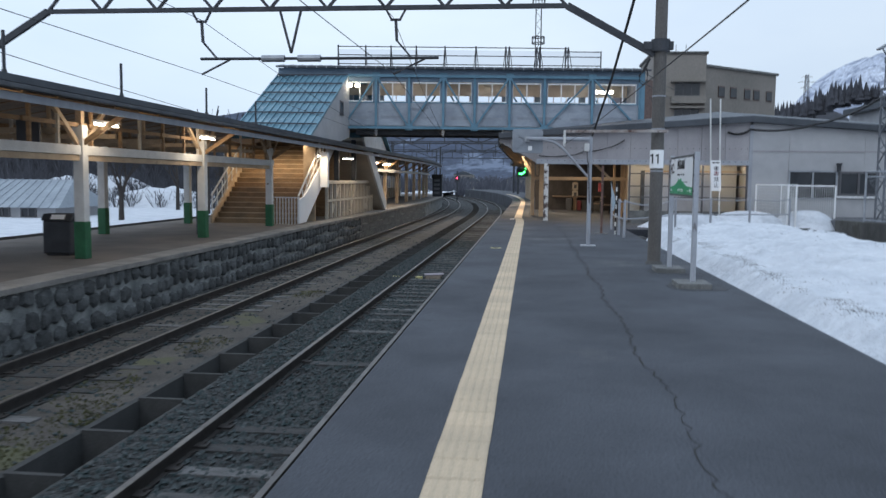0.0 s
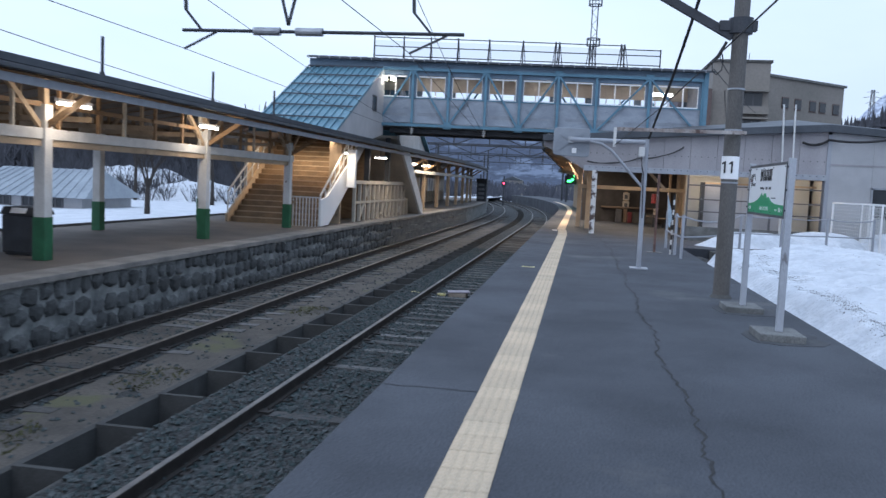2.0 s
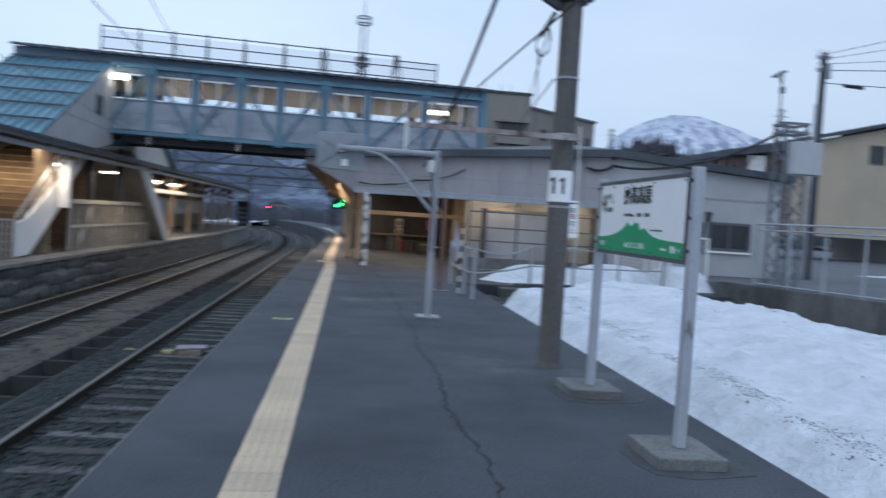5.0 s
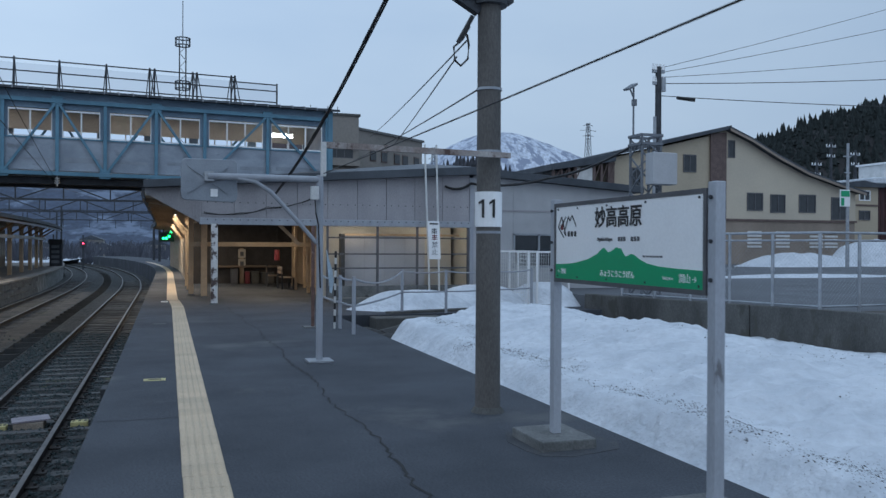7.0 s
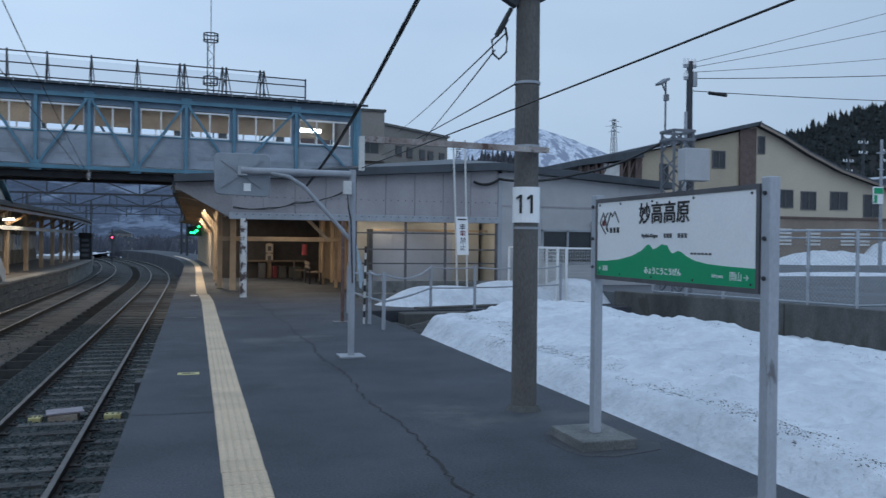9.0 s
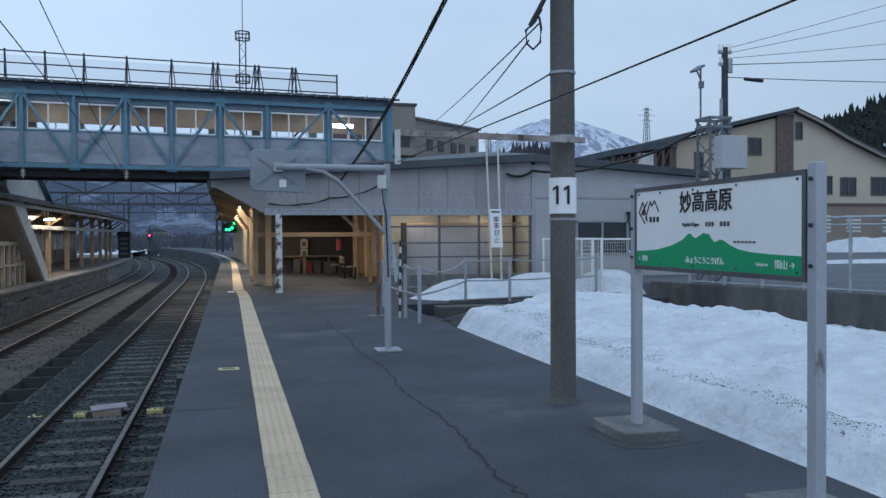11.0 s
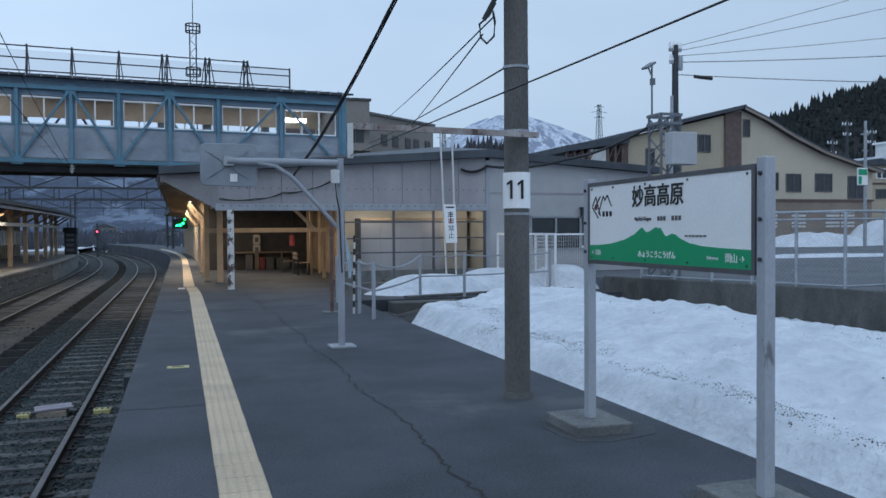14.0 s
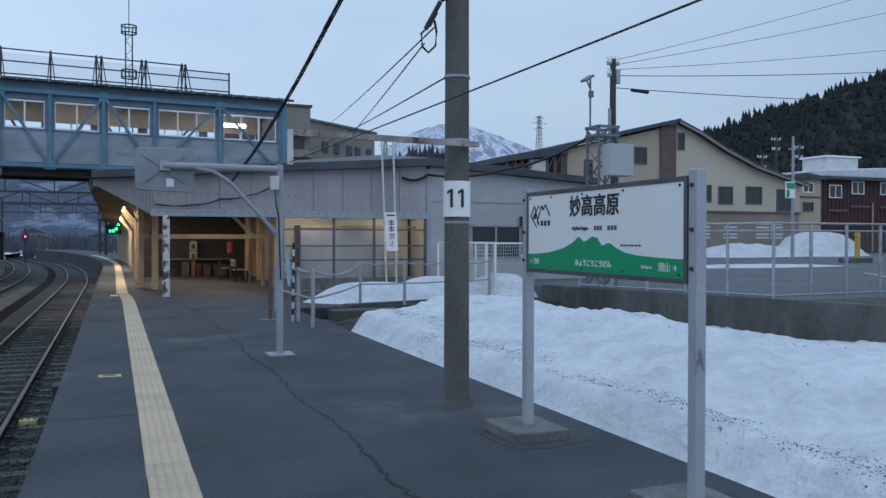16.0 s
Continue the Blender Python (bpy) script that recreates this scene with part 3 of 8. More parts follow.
# signalling boxes lying between and beside the near rails
tb = thing("track_box", (-2.15, 22.4, -1.13), "pale wooden cable box with a loose lid between the rails", "cable box")
part("body", Build().box(-2.35, -1.95, 22.22, 22.55, -1.13, -1.02), M["old_board"], tb, edge=0.01)
part("lid", Build().bar((-2.39, 22.36, -1.005), (-1.9, 22.46, -0.992), 0.36, 0.022), M["lilac"], tb, "pale lilac sheet lid")
for x0, x1 in ((-2.62, -2.45), (-1.6, -1.36), (-3.24, -3.04)):
    tm = thing("track_marker", (x0, 22.35, -1.13), "small pale yellow block lying beside the rail", "marker", "track markers")
    part("block", Build().box(x0, x1, 22.28, 22.46, -1.13, -1.055), M["yellow_mark"], tm, edge=0.012)
    for k in range(3):
        xs = x0 + (x1 - x0) * (k + 0.5) / 3
        part("slot", Build().box(xs - 0.018, xs + 0.018, 22.33, 22.4, -1.056, -1.051), M["crack"], tm)
b = Build().box(-1.02, -0.86, 19.9, 20.25, -0.55, -0.2)
solo("wall_box", b, M["dark_steel"], (-0.94, 20.1, -0.4), "small dark box fixed to the platform edge", "box", edge=0.01)

# ---------------------------------------------------------------- island platform
IZ = -0.14
IX = -7.15
b = strip(Build(), -12.9, IX - 0.16, -1.74, IZ, -25, 95)
island = solo("island_platform", b, M["island_top"], (0, 0, 0), "brownish worn island platform behind a stone wall", "platform", kind="structure")
b = strip(Build(), IX - 0.16, IX - 0.06, -1.3, IZ - 0.09, -25, 95)
retain = solo("wall_stone", b, M["joint_mortar"], (0, 0, 0), "rough grey stone retaining wall of the island platform", "wall", kind="structure")
b = strip(Build(), IX - 0.55, IX + 0.03, IZ - 0.09, IZ + 0.006, -25, 95)
solo("platform_coping", b, M["coping"], (0, 0, 0), "pale worn concrete edge of the island platform", "coping", kind="structure", edge=0.01)


# ---------------------------------------------------------------- snow field and retaining wall on the open side
def smooth(t):
    t = min(1, max(0, t))
    return t * t * (3 - 2 * t)


b = Build().grid(50, 60, lambda u, v: (-12.9 - 160 * u * u, -60 + 240 * v, -0.55 - 0.35 * smooth(u * 3) + 0.1 * noise.noise(Vector((u * 30, v * 40, 2)))))
solo("snow_field", b, M["snow"], (0, 0, 0), "flat snow-covered field behind the island platform", "snow", kind="structure", smooth=True)
for x in (-14.6, -15.9):
    solo("siding_rail", Build().box(x - 0.05, x + 0.05, -20, 60, -0.62, -0.42), M["rail_side"], (x, 0, -0.6), "rusty siding rail in the snow", "rail", "siding rails", "structure")


def wall_x(y):
    return 9.9 + 0.305 * (27.9 - y)


def snow_z(x, y):
    d = x - 3.3
    rough = 0.25 + 0.75 * smooth((d - 0.4) / 0.4)
    w = noise.noise(Vector((x * 0.9, y * 0.5, 0.3))) * 0.12 + rough * (noise.noise(Vector((x * 2.3, y * 1.9, 1.7))) * 0.075 + abs(noise.noise(Vector((x * 4.6, y * 4.1, 3.7)))) * 0.062 + noise.noise(Vector((x * 9, y * 8, 3.7))) * 0.026)
    rim = 0.38 + 0.12 * noise.noise(Vector((0, y * 0.6, 4)))
    z = -0.03 + 0.28 * smooth(d / rim) ** 0.8 + 0.16 * smooth((d - rim) / 2.2)
    z -= 0.7 * smooth((x - 6.4) / 3.6)
    end = 23.0 + 0.62 * min(max(0, d), 4.2) + 0.5 * noise.noise(Vector((x * 0.5, 2, 2)))
    z -= 1.1 * smooth((y - end + 0.55) / 0.9)
    return z + w * smooth(d / 0.4)


def snow_point(u, v):
    y = -22 + 27 * v / 0.15 if v < 0.15 else 5 + 23 * (v - 0.15) / 0.85
    x = 3.3 + (wall_x(y) + 0.05 - 3.3) * u ** 1.35
    if u == 0:
        x += 0.05 * noise.noise(Vector((0, y * 1.7, 9)))
    return (x, y, snow_z(x, y))


b = Build().grid(120, 460, snow_point)
solo("snow_bank", b, M["snow"], (0, 0, 0), "bank of old melting snow beside the platform", "snow", kind="structure", smooth=True)
b = Build()
for _ in range(26000):
    y = rng.uniform(6, 22.5)
    k = rng.random()
    if k < 0.5:
        x = 3.3 + 0.46 + 0.14 * noise.noise(Vector((0, y * 0.6, 4))) + rng.gauss(0, 0.1) + 0.03 * (y - 12)
        if noise.noise(Vector((x * 1.5, y * 1.3, 3))) + rng.uniform(-0.25, 0.25) < 0.02:
            continue
    else:
        x = rng.uniform(4.0, 9.0)
        if noise.noise(Vector((x * 1.1, y * 0.9, 7))) + rng.uniform(-0.15, 0.15) < 0.3:
            continue
    pebble(b, x, y, snow_z(x, y) + 0.001, rng.uniform(0.002, 0.006) if rng.random() < 0.93 else rng.uniform(0.006, 0.013))
for _ in range(110):
    y = rng.uniform(7, 20)
    if math.sin(y * 2.3) + 0.6 * math.sin(y * 5.1 + 1) < -0.35:
        continue
    for k in range(rng.randrange(3, 14)):
        yy = y + rng.gauss(0, 0.13)
        x = 3.3 + 0.4 + 0.1 * math.sin(yy * 0.9) + 0.12 * noise.noise(Vector((2, yy * 1.7, 5))) + rng.gauss(0, 0.05)
        pebble(b, x, yy, snow_z(x, yy) - 0.002, rng.uniform(0.003, 0.014))
grit_rng = random.Random(77)
for _ in range(9000):
    y = grit_rng.uniform(11, 22)
    x = grit_rng.uniform(5.6, wall_x(y))
    if noise.noise(Vector((x * 2.6, y * 1.6, 12))) + grit_rng.uniform(-0.2, 0.2) < 0.32:
        continue
    pebble(b, x, y, snow_z(x, y) - 0.001, grit_rng.uniform(0.005, 0.016))
solo("snow_grit", b, M["grit"], (0, 0, 0), "dark grit scattered over the melting snow", "grit", kind="stuff", fix=False)
b = Build().grid(30, 12, lambda u, v: (3.36 + 7.5 * u, 22.2 + 5.1 * v, -0.62 + 0.16 * noise.noise(Vector((u * 17, v * 9, 0)))))
solo("ditch", b, M["rock"], (0, 0, 0), "dark wet ditch bed between snow and station", "ditch", kind="structure")
for i, (x, y, s) in enumerate(((3.75, 24.1, 0.42), (4.35, 25.3, 0.5), (5.2, 26.2, 0.4), (3.6, 25.4, 0.4), (6.4, 26.5, 0.35))):
    bm = bmesh.new()
    bmesh.ops.create_icosphere(bm, subdivisions=2, radius=s)
    for v in bm.verts:
        v.co *= 1 + 0.35 * noise.noise(v.co * 2.3 + Vector((i * 3, 0, 0)))
        v.co.z *= 0.7
    me = bpy.data.meshes.new("boulder")
    bm.to_mesh(me)
    bm.free()
    me.materials.append(M["rock"])
    ob = new("boulder", me)
    ob.location = (x, y, -0.36)
    tagged(ob, "dark wet boulder in the ditch", "boulder", "boulders in the ditch")

# retaining wall, parking lot and the level behind it
ya, yb = 27.9, -22.0
dirv = Vector((wall_x(yb) - wall_x(ya), yb - ya, 0)).normalized()
nrm = Vector((-dirv.y, dirv.x, 0))
if nrm.x < 0:
    nrm = -nrm
WALL0 = Vector((9.9, 27.9, 0))
b = Build()
L = (Vector((wall_x(yb), yb, 0)) - WALL0).length
seg = [0.0]
while seg[-1] < L:
    seg.append(seg[-1] + 4.8)
rw = thing("wall_retaining", tuple(WALL0 + Vector((0, 0, -1.2))), "stained grey concrete retaining wall", "wall", kind="structure")
for s0, s1 in zip(seg, seg[1:]):
    p, q = WALL0 + dirv * (s0 + 0.008), WALL0 + dirv * (s1 - 0.008)
    top = 0.37 if s0 < 6 else 0.33
    bb = Build().add([(*(p.xy), -1.2), (*(q.xy), -1.2), (*((q + nrm * 0.25).xy), -1.2), (*((p + nrm * 0.25).xy), -1.2),
                      (*(p.xy), top), (*(q.xy), top), (*((q + nrm * 0.25).xy), top), (*((p + nrm * 0.25).xy), top)],
                     [(0, 1, 5, 4), (1, 2, 6, 5), (2, 3, 7, 6), (3, 0, 4, 7), (4, 5, 6, 7), (3, 2, 1, 0)])
    part("wall_segment", bb, M["concrete_dark"], rw, edge=0.02)
lot = [(WALL0 + nrm * 0.25).xy, (WALL0 + dirv * seg[-1] + nrm * 0.25).xy, Vector((160, -40)), Vector((160, 130)), Vector((9.0, 130)), Vector((9.0, 60)), Vector((14.0, 60)), Vector((14.0, 31.9)), Vector((10.2, 31.9))]
b = Build().add([(p[0], p[1], 0.3) for p in lot] + [(p[0], p[1], -1.3) for p in lot],
                [tuple(range(len(lot)))] + [(i, (i + 1) % len(lot), len(lot) + (i + 1) % len(lot), len(lot) + i) for i in range(len(lot))])
solo("parking_lot", b, M["asphalt_lot"], (0, 0, 0), "empty grey asphalt parking lot behind the wall", "parking lot", kind="structure")
b = Build()
for (x, y) in ((22, 27), (25, 25.2), (28, 23.4), (31, 21.6)):
    b.bar((x, y, 0.306), (x + 3.5, y + 4.6, 0.306), 0.12, 0.004)
solo("parking_lines", b, M["white_worn"], (0, 0, 0), "faded white lines on the parking lot", "road marking", kind="structure")


def mound(name, cx, cy, rx, ry, h, z0, label, seed, mat_="snow"):
    def pt(u, v):
        r, a = v, u * math.tau
        k = 1 + 0.25 * noise.noise(Vector((math.cos(a) * 1.3 + seed, math.sin(a) * 1.3, 1)))
        x, y = cx + rx * r * k * math.cos(a), cy + ry * r * k * math.sin(a)
        z = z0 + h * (1 - smooth(r) ** 2.2) + 0.22 * h * noise.noise(Vector((x * 1.2, y * 1.2, seed))) * (1 - r)
        return (x, y, z - (0.1 if v > 0.99 else 0))
    return solo(name, Build().grid(48, 18, pt), M[mat_], (cx, cy, z0), label, "snow mound", "snow mounds", smooth=True)


mound("snow_mound", 5.7, 29.0, 1.9, 1.3, 0.5, -0.05, "heap of old snow behind the pipe fence", 1)
mound("snow_mound", 7.5, 29.4, 1.7, 1.2, 0.58, -0.05, "heap of old snow behind the pipe fence", 4)
mound("snow_mound", 9.5, 29.6, 1.5, 1.2, 0.62, -0.05, "heap of old snow beside the white gate", 2)
mound("snow_mound", 41.5, 55.5, 5.8, 2.4, 0.95, 0.25, "long heap of ploughed snow in front of the house", 3)
mound("snow_mound", 49.3, 56.5, 4.4, 3.0, 1.9, 0.25, "tall heap of ploughed snow by the lot", 5)
mound("snow_mound", 26, 38, 6.0, 0.8, 0.14, 0.3, "thin strip of snow remaining on the lot", 6)

# ---------------------------------------------------------------- footbridge
BO = Vector((5.0, 37.38, 0))
BU = Vector((math.cos(radians(6)), math.sin(radians(6)), 0))
BN = Vector((-BU.y, BU.x, 0))
BM_ = Matrix(((BU.x, BN.x, 0, BO.x), (BU.y, BN.y, 0, BO.y), (0, 0, 1, 0), (0, 0, 0, 1)))   # u along, n back, z up


def bp(u, n, z):
    return BM_ @ Vector((u, n, z))


BW = 2.6          # width of the bridge
BL = -12.9        # left end
ZB, ZW0, ZW1, ZT, ZE = 3.72, 4.82, 5.66, 5.92, 6.22
bridge = thing("footbridge", tuple(bp(0, 0, 3.4)), "pale blue steel truss footbridge with lit windows over the tracks", "footbridge", kind="structure")


def bbox(b, u0, u1, n0, n1, z0, z1):
    return b.box(u0, u1, n0, n1, z0, z1, BM_)


part("deck", bbox(Build(), BL, 0, 0.1, BW - 0.1, ZB - 0.1, ZB), M["concrete_dark"], bridge)
for n in (0.3, BW - 0.6):
    g = bbox(Build(), BL + 0.6, -5.6, n, n + 0.3, 3.42, ZB - 0.1)
    part("girder", g, M["dark_steel"], bridge, "dark steel girder", edge=0.01)
VU = [-0.05, -2.1, -4.15, -5.65, -7.15, -8.5, -9.97, -11.4, -12.8]
part("inner_lining", bbox(Build(), BL, -0.05, BW - 0.12, BW - 0.1, 5.34, ZT + 0.12), M["cream"], bridge, "cream lining above the rear windows")
for n0, n1 in ((0.0, 0.06), (BW - 0.06, BW)):
    part("side_panel", bbox(Build(), BL, 0, n0, n1, ZB + 0.1, ZW0 - 0.03), M["blue_panel"], bridge, "weathered grey-blue panel below the windows")
    part("fascia_panel", bbox(Build(), BL, 0, n0, n1, ZW1 + 0.03, ZE), M["fascia_blue"], bridge, "blue-grey panel above the windows")
    part("window_sill", bbox(Build(), BL, 0, n0 - 0.03, n1 + 0.03, ZW0 - 0.04, ZW0), M["blue_steel"], bridge)
    for ua, ub in zip(VU[1:], VU):
        w = Build()
        ca, cb = ua + 0.14, ub - 0.14
        for z in (ZW0 + 0.02, ZW1 - 0.02):
            bbox(w, ca, cb, n0 + 0.005, n1 - 0.005, z - 0.025, z + 0.025)
        k = 3 if ub - ua > 1.8 else 2
        for j in range(k + 1):
            u = ca + (cb - ca) * j / k
            bbox(w, u - 0.022, u + 0.022, n0 + 0.01, n1 - 0.01, ZW0, ZW1)
        wf = part("window_frame", w, M["white"], bridge, "white window frame")
        pn = part("pane", bbox(Build(), ca, cb, n0 + 0.028, n0 + 0.032, ZW0 + 0.03, ZW1 - 0.03), M["sky_pane"], wf)
        pn.visible_shadow = False
        for c0, c1 in ((ua, ca), (cb, ub)):
            part("window_pier", bbox(Build(), c0, c1, n0 + 0.002, n1 - 0.002, ZW0, ZW1 + 0.03), M["fascia_blue"], bridge)
# truss in front of the wall
for nn in (-0.08, BW + 0.08):
    part("bottom_chord", Build().bar(bp(BL, nn, ZB), bp(0, nn, ZB), 0.12, 0.12), M["blue_steel"], bridge, edge=0.006)
    part("top_chord", Build().bar(bp(BL, nn, ZT), bp(0, nn, ZT), 0.12, 0.12), M["blue_steel"], bridge, edge=0.006)
    for u in VU:
        part("truss_post", Build().bar(bp(u, nn, ZB), bp(u, nn, ZT), 0.1, 0.08, up=tuple(BN)), M["blue_steel"], bridge, edge=0.005)
    for i in range(len(VU) - 1):
        a, c = VU[i], VU[i + 1]
        up = i % 2 == 0
        za, zc = (ZB, ZT) if up else (ZT, ZB)
        part("truss_diagonal", Build().bar(bp(a, nn - 0.02, za), bp(c, nn - 0.02, zc), 0.075, 0.06, up=tuple(BN)), M["blue_steel"], bridge, edge=0.004)
    for i, u in enumerate(VU):
        z = ZB if i % 2 == 0 else ZT
        part("gusset", bbox(Build(), u - 0.16, u + 0.16, nn - 0.035, nn + 0.035, z - 0.12, z + 0.14), M["blue_steel"], bridge, edge=0.01)
# end wall, ceiling, roof
part("end_wall", bbox(Build(), -0.05, 0.03, 0.06, BW - 0.06, ZB - 0.1, ZE), M["blue_panel"], bridge)
part("end_post", Build().bar(bp(0.06, -0.1, 3.5), bp(0.06, -0.1, ZE), 0.16, 0.16), M["blue_steel"], bridge, edge=0.006)
part("ceiling_board", bbox(Build(), BL, -0.05, 0.06, BW - 0.06, ZT + 0.12, ZT + 0.16), M["cream"], bridge, "cream interior ceiling")
b = Build().prism([(-0.32, ZE - 0.02), (BW / 2, ZE + 0.22), (BW + 0.32, ZE - 0.02), (BW + 0.32, ZE + 0.05), (BW / 2, ZE + 0.3), (-0.32, ZE + 0.05)], "x", BL - 2.75, 0.35)
b.v = [tuple(BM_ @ Vector(p)) for p in b.v]
roof = part("roof", b, M["roof_dark"], bridge, "dark sheet roof with pale drip edge")
part("landing_fascia", bbox(Build(), BL - 2.7, BL - 0.01, 0.0, 0.06, 5.6, ZE), M["fascia_blue"], bridge)
b = Build()
u = BL - 2.7
while u < 0.3:
    bbox(b, u, u + 0.03, -0.345, -0.31, ZE - 0.04, ZE + 0.06)
    b.bar(bp(u, -0.33, ZE + 0.055), bp(u, BW / 2, ZE + 0.305), 0.035, 0.03)
    u += 0.42
part("roof_seams", b, M["galv"], roof, "pale seam ends along the eave")
# roof walkway railing
ru0, ru1 = -13.2, -1.62
rn = 0.55
for k, u in enumerate([-13.1, -11.9, -10.8, -9.7, -8.45, -7.1, -5.8, -5.65, -4.45, -4.32, -3.2, -3.08, -1.65]):
    b = Build()
    b.bar(bp(u, rn, ZE + 0.1), bp(u, rn, 7.14 if u > -2 else 7.3), 0.05, 0.05)
    if u < -1.7:
        b.bar(bp(u - 0.01, rn, 7.3), bp(u - 0.07, rn + 0.5, ZE + 0.2), 0.025, 0.025)
        b.bar(bp(u + 0.01, rn, 7.3), bp(u + 0.1, rn - 0.45, ZE + 0.1), 0.025, 0.025)
    part("rail_post", b, M["dark_steel"], bridge)
for z, ua in ((7.24, -13.1), (6.88, -13.1), (6.5, -13.1)):
    ub = -3.1 if z > 6.9 else -1.65
    part("guard_rail", Build().bar(bp(ua, rn, z), bp(ub, rn, z), 0.035, 0.035), M["dark_steel"], bridge)
part("guard_rail", Build().bar(bp(-3.1, rn, 7.1), bp(-1.65, rn, 7.1), 0.035, 0.035), M["dark_steel"], bridge)
part("safety_net", bbox(Build(), -13.1, -1.65, rn + 0.02, rn + 0.024, 6.46, 7.12), glass_mat("fine_net", (0.83, 0.84, 0.86), 0.0), bridge, "fine pale safety net")
# lamps inside the bridge: one in the end bay, two added out of sight
for u, nn in ((-1.5, 0.75), (-6.3, 1.3), (-10.6, 1.3)):
    lampb = Build().cyl(bp(u - 0.36, nn, ZT + 0.08), bp(u + 0.36, nn, ZT + 0.08), 0.03, n=10) if u != -1.5 else Build().box(-0.45, 0.45, -0.05, 0.05, -0.06, 0.06, Matrix.Translation(bp(u, nn, 5.4)) @ BM_.to_3x3().to_4x4())
    lt = solo("ceiling_light", lampb, M["tube_white"], tuple(bp(u, nn, ZT - 0.1)), "lit tube inside the bridge, two of the three added unseen", "lamp", "footbridge lamps")
# broad lights added to brighten the bridge interior
for u, nn in ((-3.0, 1.3), (-8.5, 1.3)):
    ld = bpy.data.lights.new("bridge_fill", "AREA")
    ld.shape, ld.size, ld.size_y, ld.energy, ld.color = "RECTANGLE", 5.5, 1.2, 17, (1.0, 0.84, 0.74)
    lo = new("bridge_fill", ld)
    lo.matrix_world = look(bp(u, nn, ZT + 0.05), bp(u, nn, 0))
# insulators hanging under the girder
for u in (-8.5, -11.4, -5.9):
    b = Build()
    for k in range(3):
        b.cyl(bp(u, 0.1, ZB - 0.12 - 0.07 * k), bp(u, 0.1, ZB - 0.16 - 0.07 * k), 0.09, 0.05, n=10)
    b.cyl(bp(u, 0.1, ZB - 0.05), bp(u, 0.1, ZB - 0.36), 0.02, n=6)
    solo("insulator", b, M["white"], tuple(bp(u, 0.1, ZB - 0.2)), "pale ceramic wire insulator under the footbridge", "insulator", "footbridge insulators")
# pier standing on the station side, and a leaning side panel at its foot
b = bbox(Build(), -5.9, 0.0, 0.02, BW, 3.3, ZB - 0.1)
for i, (u0, u1) in enumerate(((-12.6, -11.6), (-11.2, -10.2), (-9.8, -8.7), (-8.3, -7.3), (-6.9, -5.9), (-5.3, -3.4), (-3.0, -2.2), (-1.8, -0.3))):
    part("worn_strip", bbox(Build(), u0, u1, -0.006, 0.004, ZB + 0.36 + 0.02 * (i % 3), ZB + 0.47 + 0.04 * (i % 2)), M["mirror_back"], bridge, "worn grey strip on the panel")
part("abutment", b, M["wall_grey"], bridge, "grey panelled end over the station roof")

# small communication mast behind the bridge
MX, MY = 0.8, 76.5
mast = thing("antenna_mast", (MX, MY, -1.7), "slender lattice antenna mast with two ring platforms", "antenna mast")
for dx, dy in ((-0.24, -0.24), (0.24, -0.24), (0.24, 0.24), (-0.24, 0.24)):
    part("leg", Build().cyl((MX + dx, MY + dy, -1.7), (MX + dx, MY + dy, 17.3), 0.045, n=6), M["dark_steel"], mast)
b = Build()
for k in range(34):
    z0, z1 = -1.6 + k * 0.55, -1.05 + k * 0.55
    s = 1 if k % 2 else -1
    b.bar((MX - 0.24 * s, MY - 0.24, z0), (MX + 0.24 * s, MY - 0.24, z1), 0.035, 0.035)
    b.bar((MX - 0.24, MY - 0.24 * s, z0), (MX - 0.24, MY + 0.24 * s, z1), 0.035, 0.035)
part("bracing", b, M["dark_steel"], mast)
for z in (13.8, 17.2):
    b = Build()
    for k in range(12):
        a0, a1 = k * math.tau / 12, (k + 1) * math.tau / 12
        for h in (0.0, 0.55):
            b.bar((MX + 0.55 * math.cos(a0), MY + 0.55 * math.sin(a0), z + h), (MX + 0.55 * math.cos(a1), MY + 0.55 * math.sin(a1), z + h), 0.08, 0.08)
        b.bar((MX + 0.55 * math.cos(a0), MY + 0.55 * math.sin(a0), z), (MX + 0.55 * math.cos(a0), MY + 0.55 * math.sin(a0), z + 0.55), 0.06, 0.06)
    part("ring_platform", b, M["dark_steel"], mast)
part("whip_aerial", Build().cyl((MX, MY, 17.2), (MX, MY, 20.7), 0.03, n=6), M["dark_steel"], mast)

# ---------------------------------------------------------------- station building
SY = 31.8
st = thing("station_building", (4, SY, 0), "low grey sheet-clad station building with open passage", "station building", kind="structure")
# front fascia in upright sheets with rivets
fx = [0.6]
while fx[-1] < 8.2 - 0.3:
    fx.append(fx[-1] + 0.845)
fx[-1] = 8.2
for xa, xb in zip(fx, fx[1:]):
    za, zb_ = 3.21 + (xa + 0.8) * 0.069 - 0.16, 3.21 + (xb + 0.8) * 0.069 - 0.16
    part("panel", Build().prism([(xa + 0.006, 2.16), (xb - 0.006, 2.16), (xb - 0.006, zb_), (xa + 0.006, za)], "y", SY, SY + 0.05), M["wall_grey"], st)
b = Build().prism([(-0.82, 2.92), (0.6, 2.14), (0.6, 3.14), (-0.82, 3.05)], "y", SY + 0.01, SY + 0.06)
x = -0.8
while x < 0.58:
    zl = 2.92 - (x + 0.82) * 0.549
    b.box(x, x + 0.045, SY - 0.02, SY + 0.012, zl, 3.05 + (x + 0.82) * 0.06)
    x += 0.09
part("corrugated_gable", b, M["wall_grey"], st, "corrugated sheet under the eave")
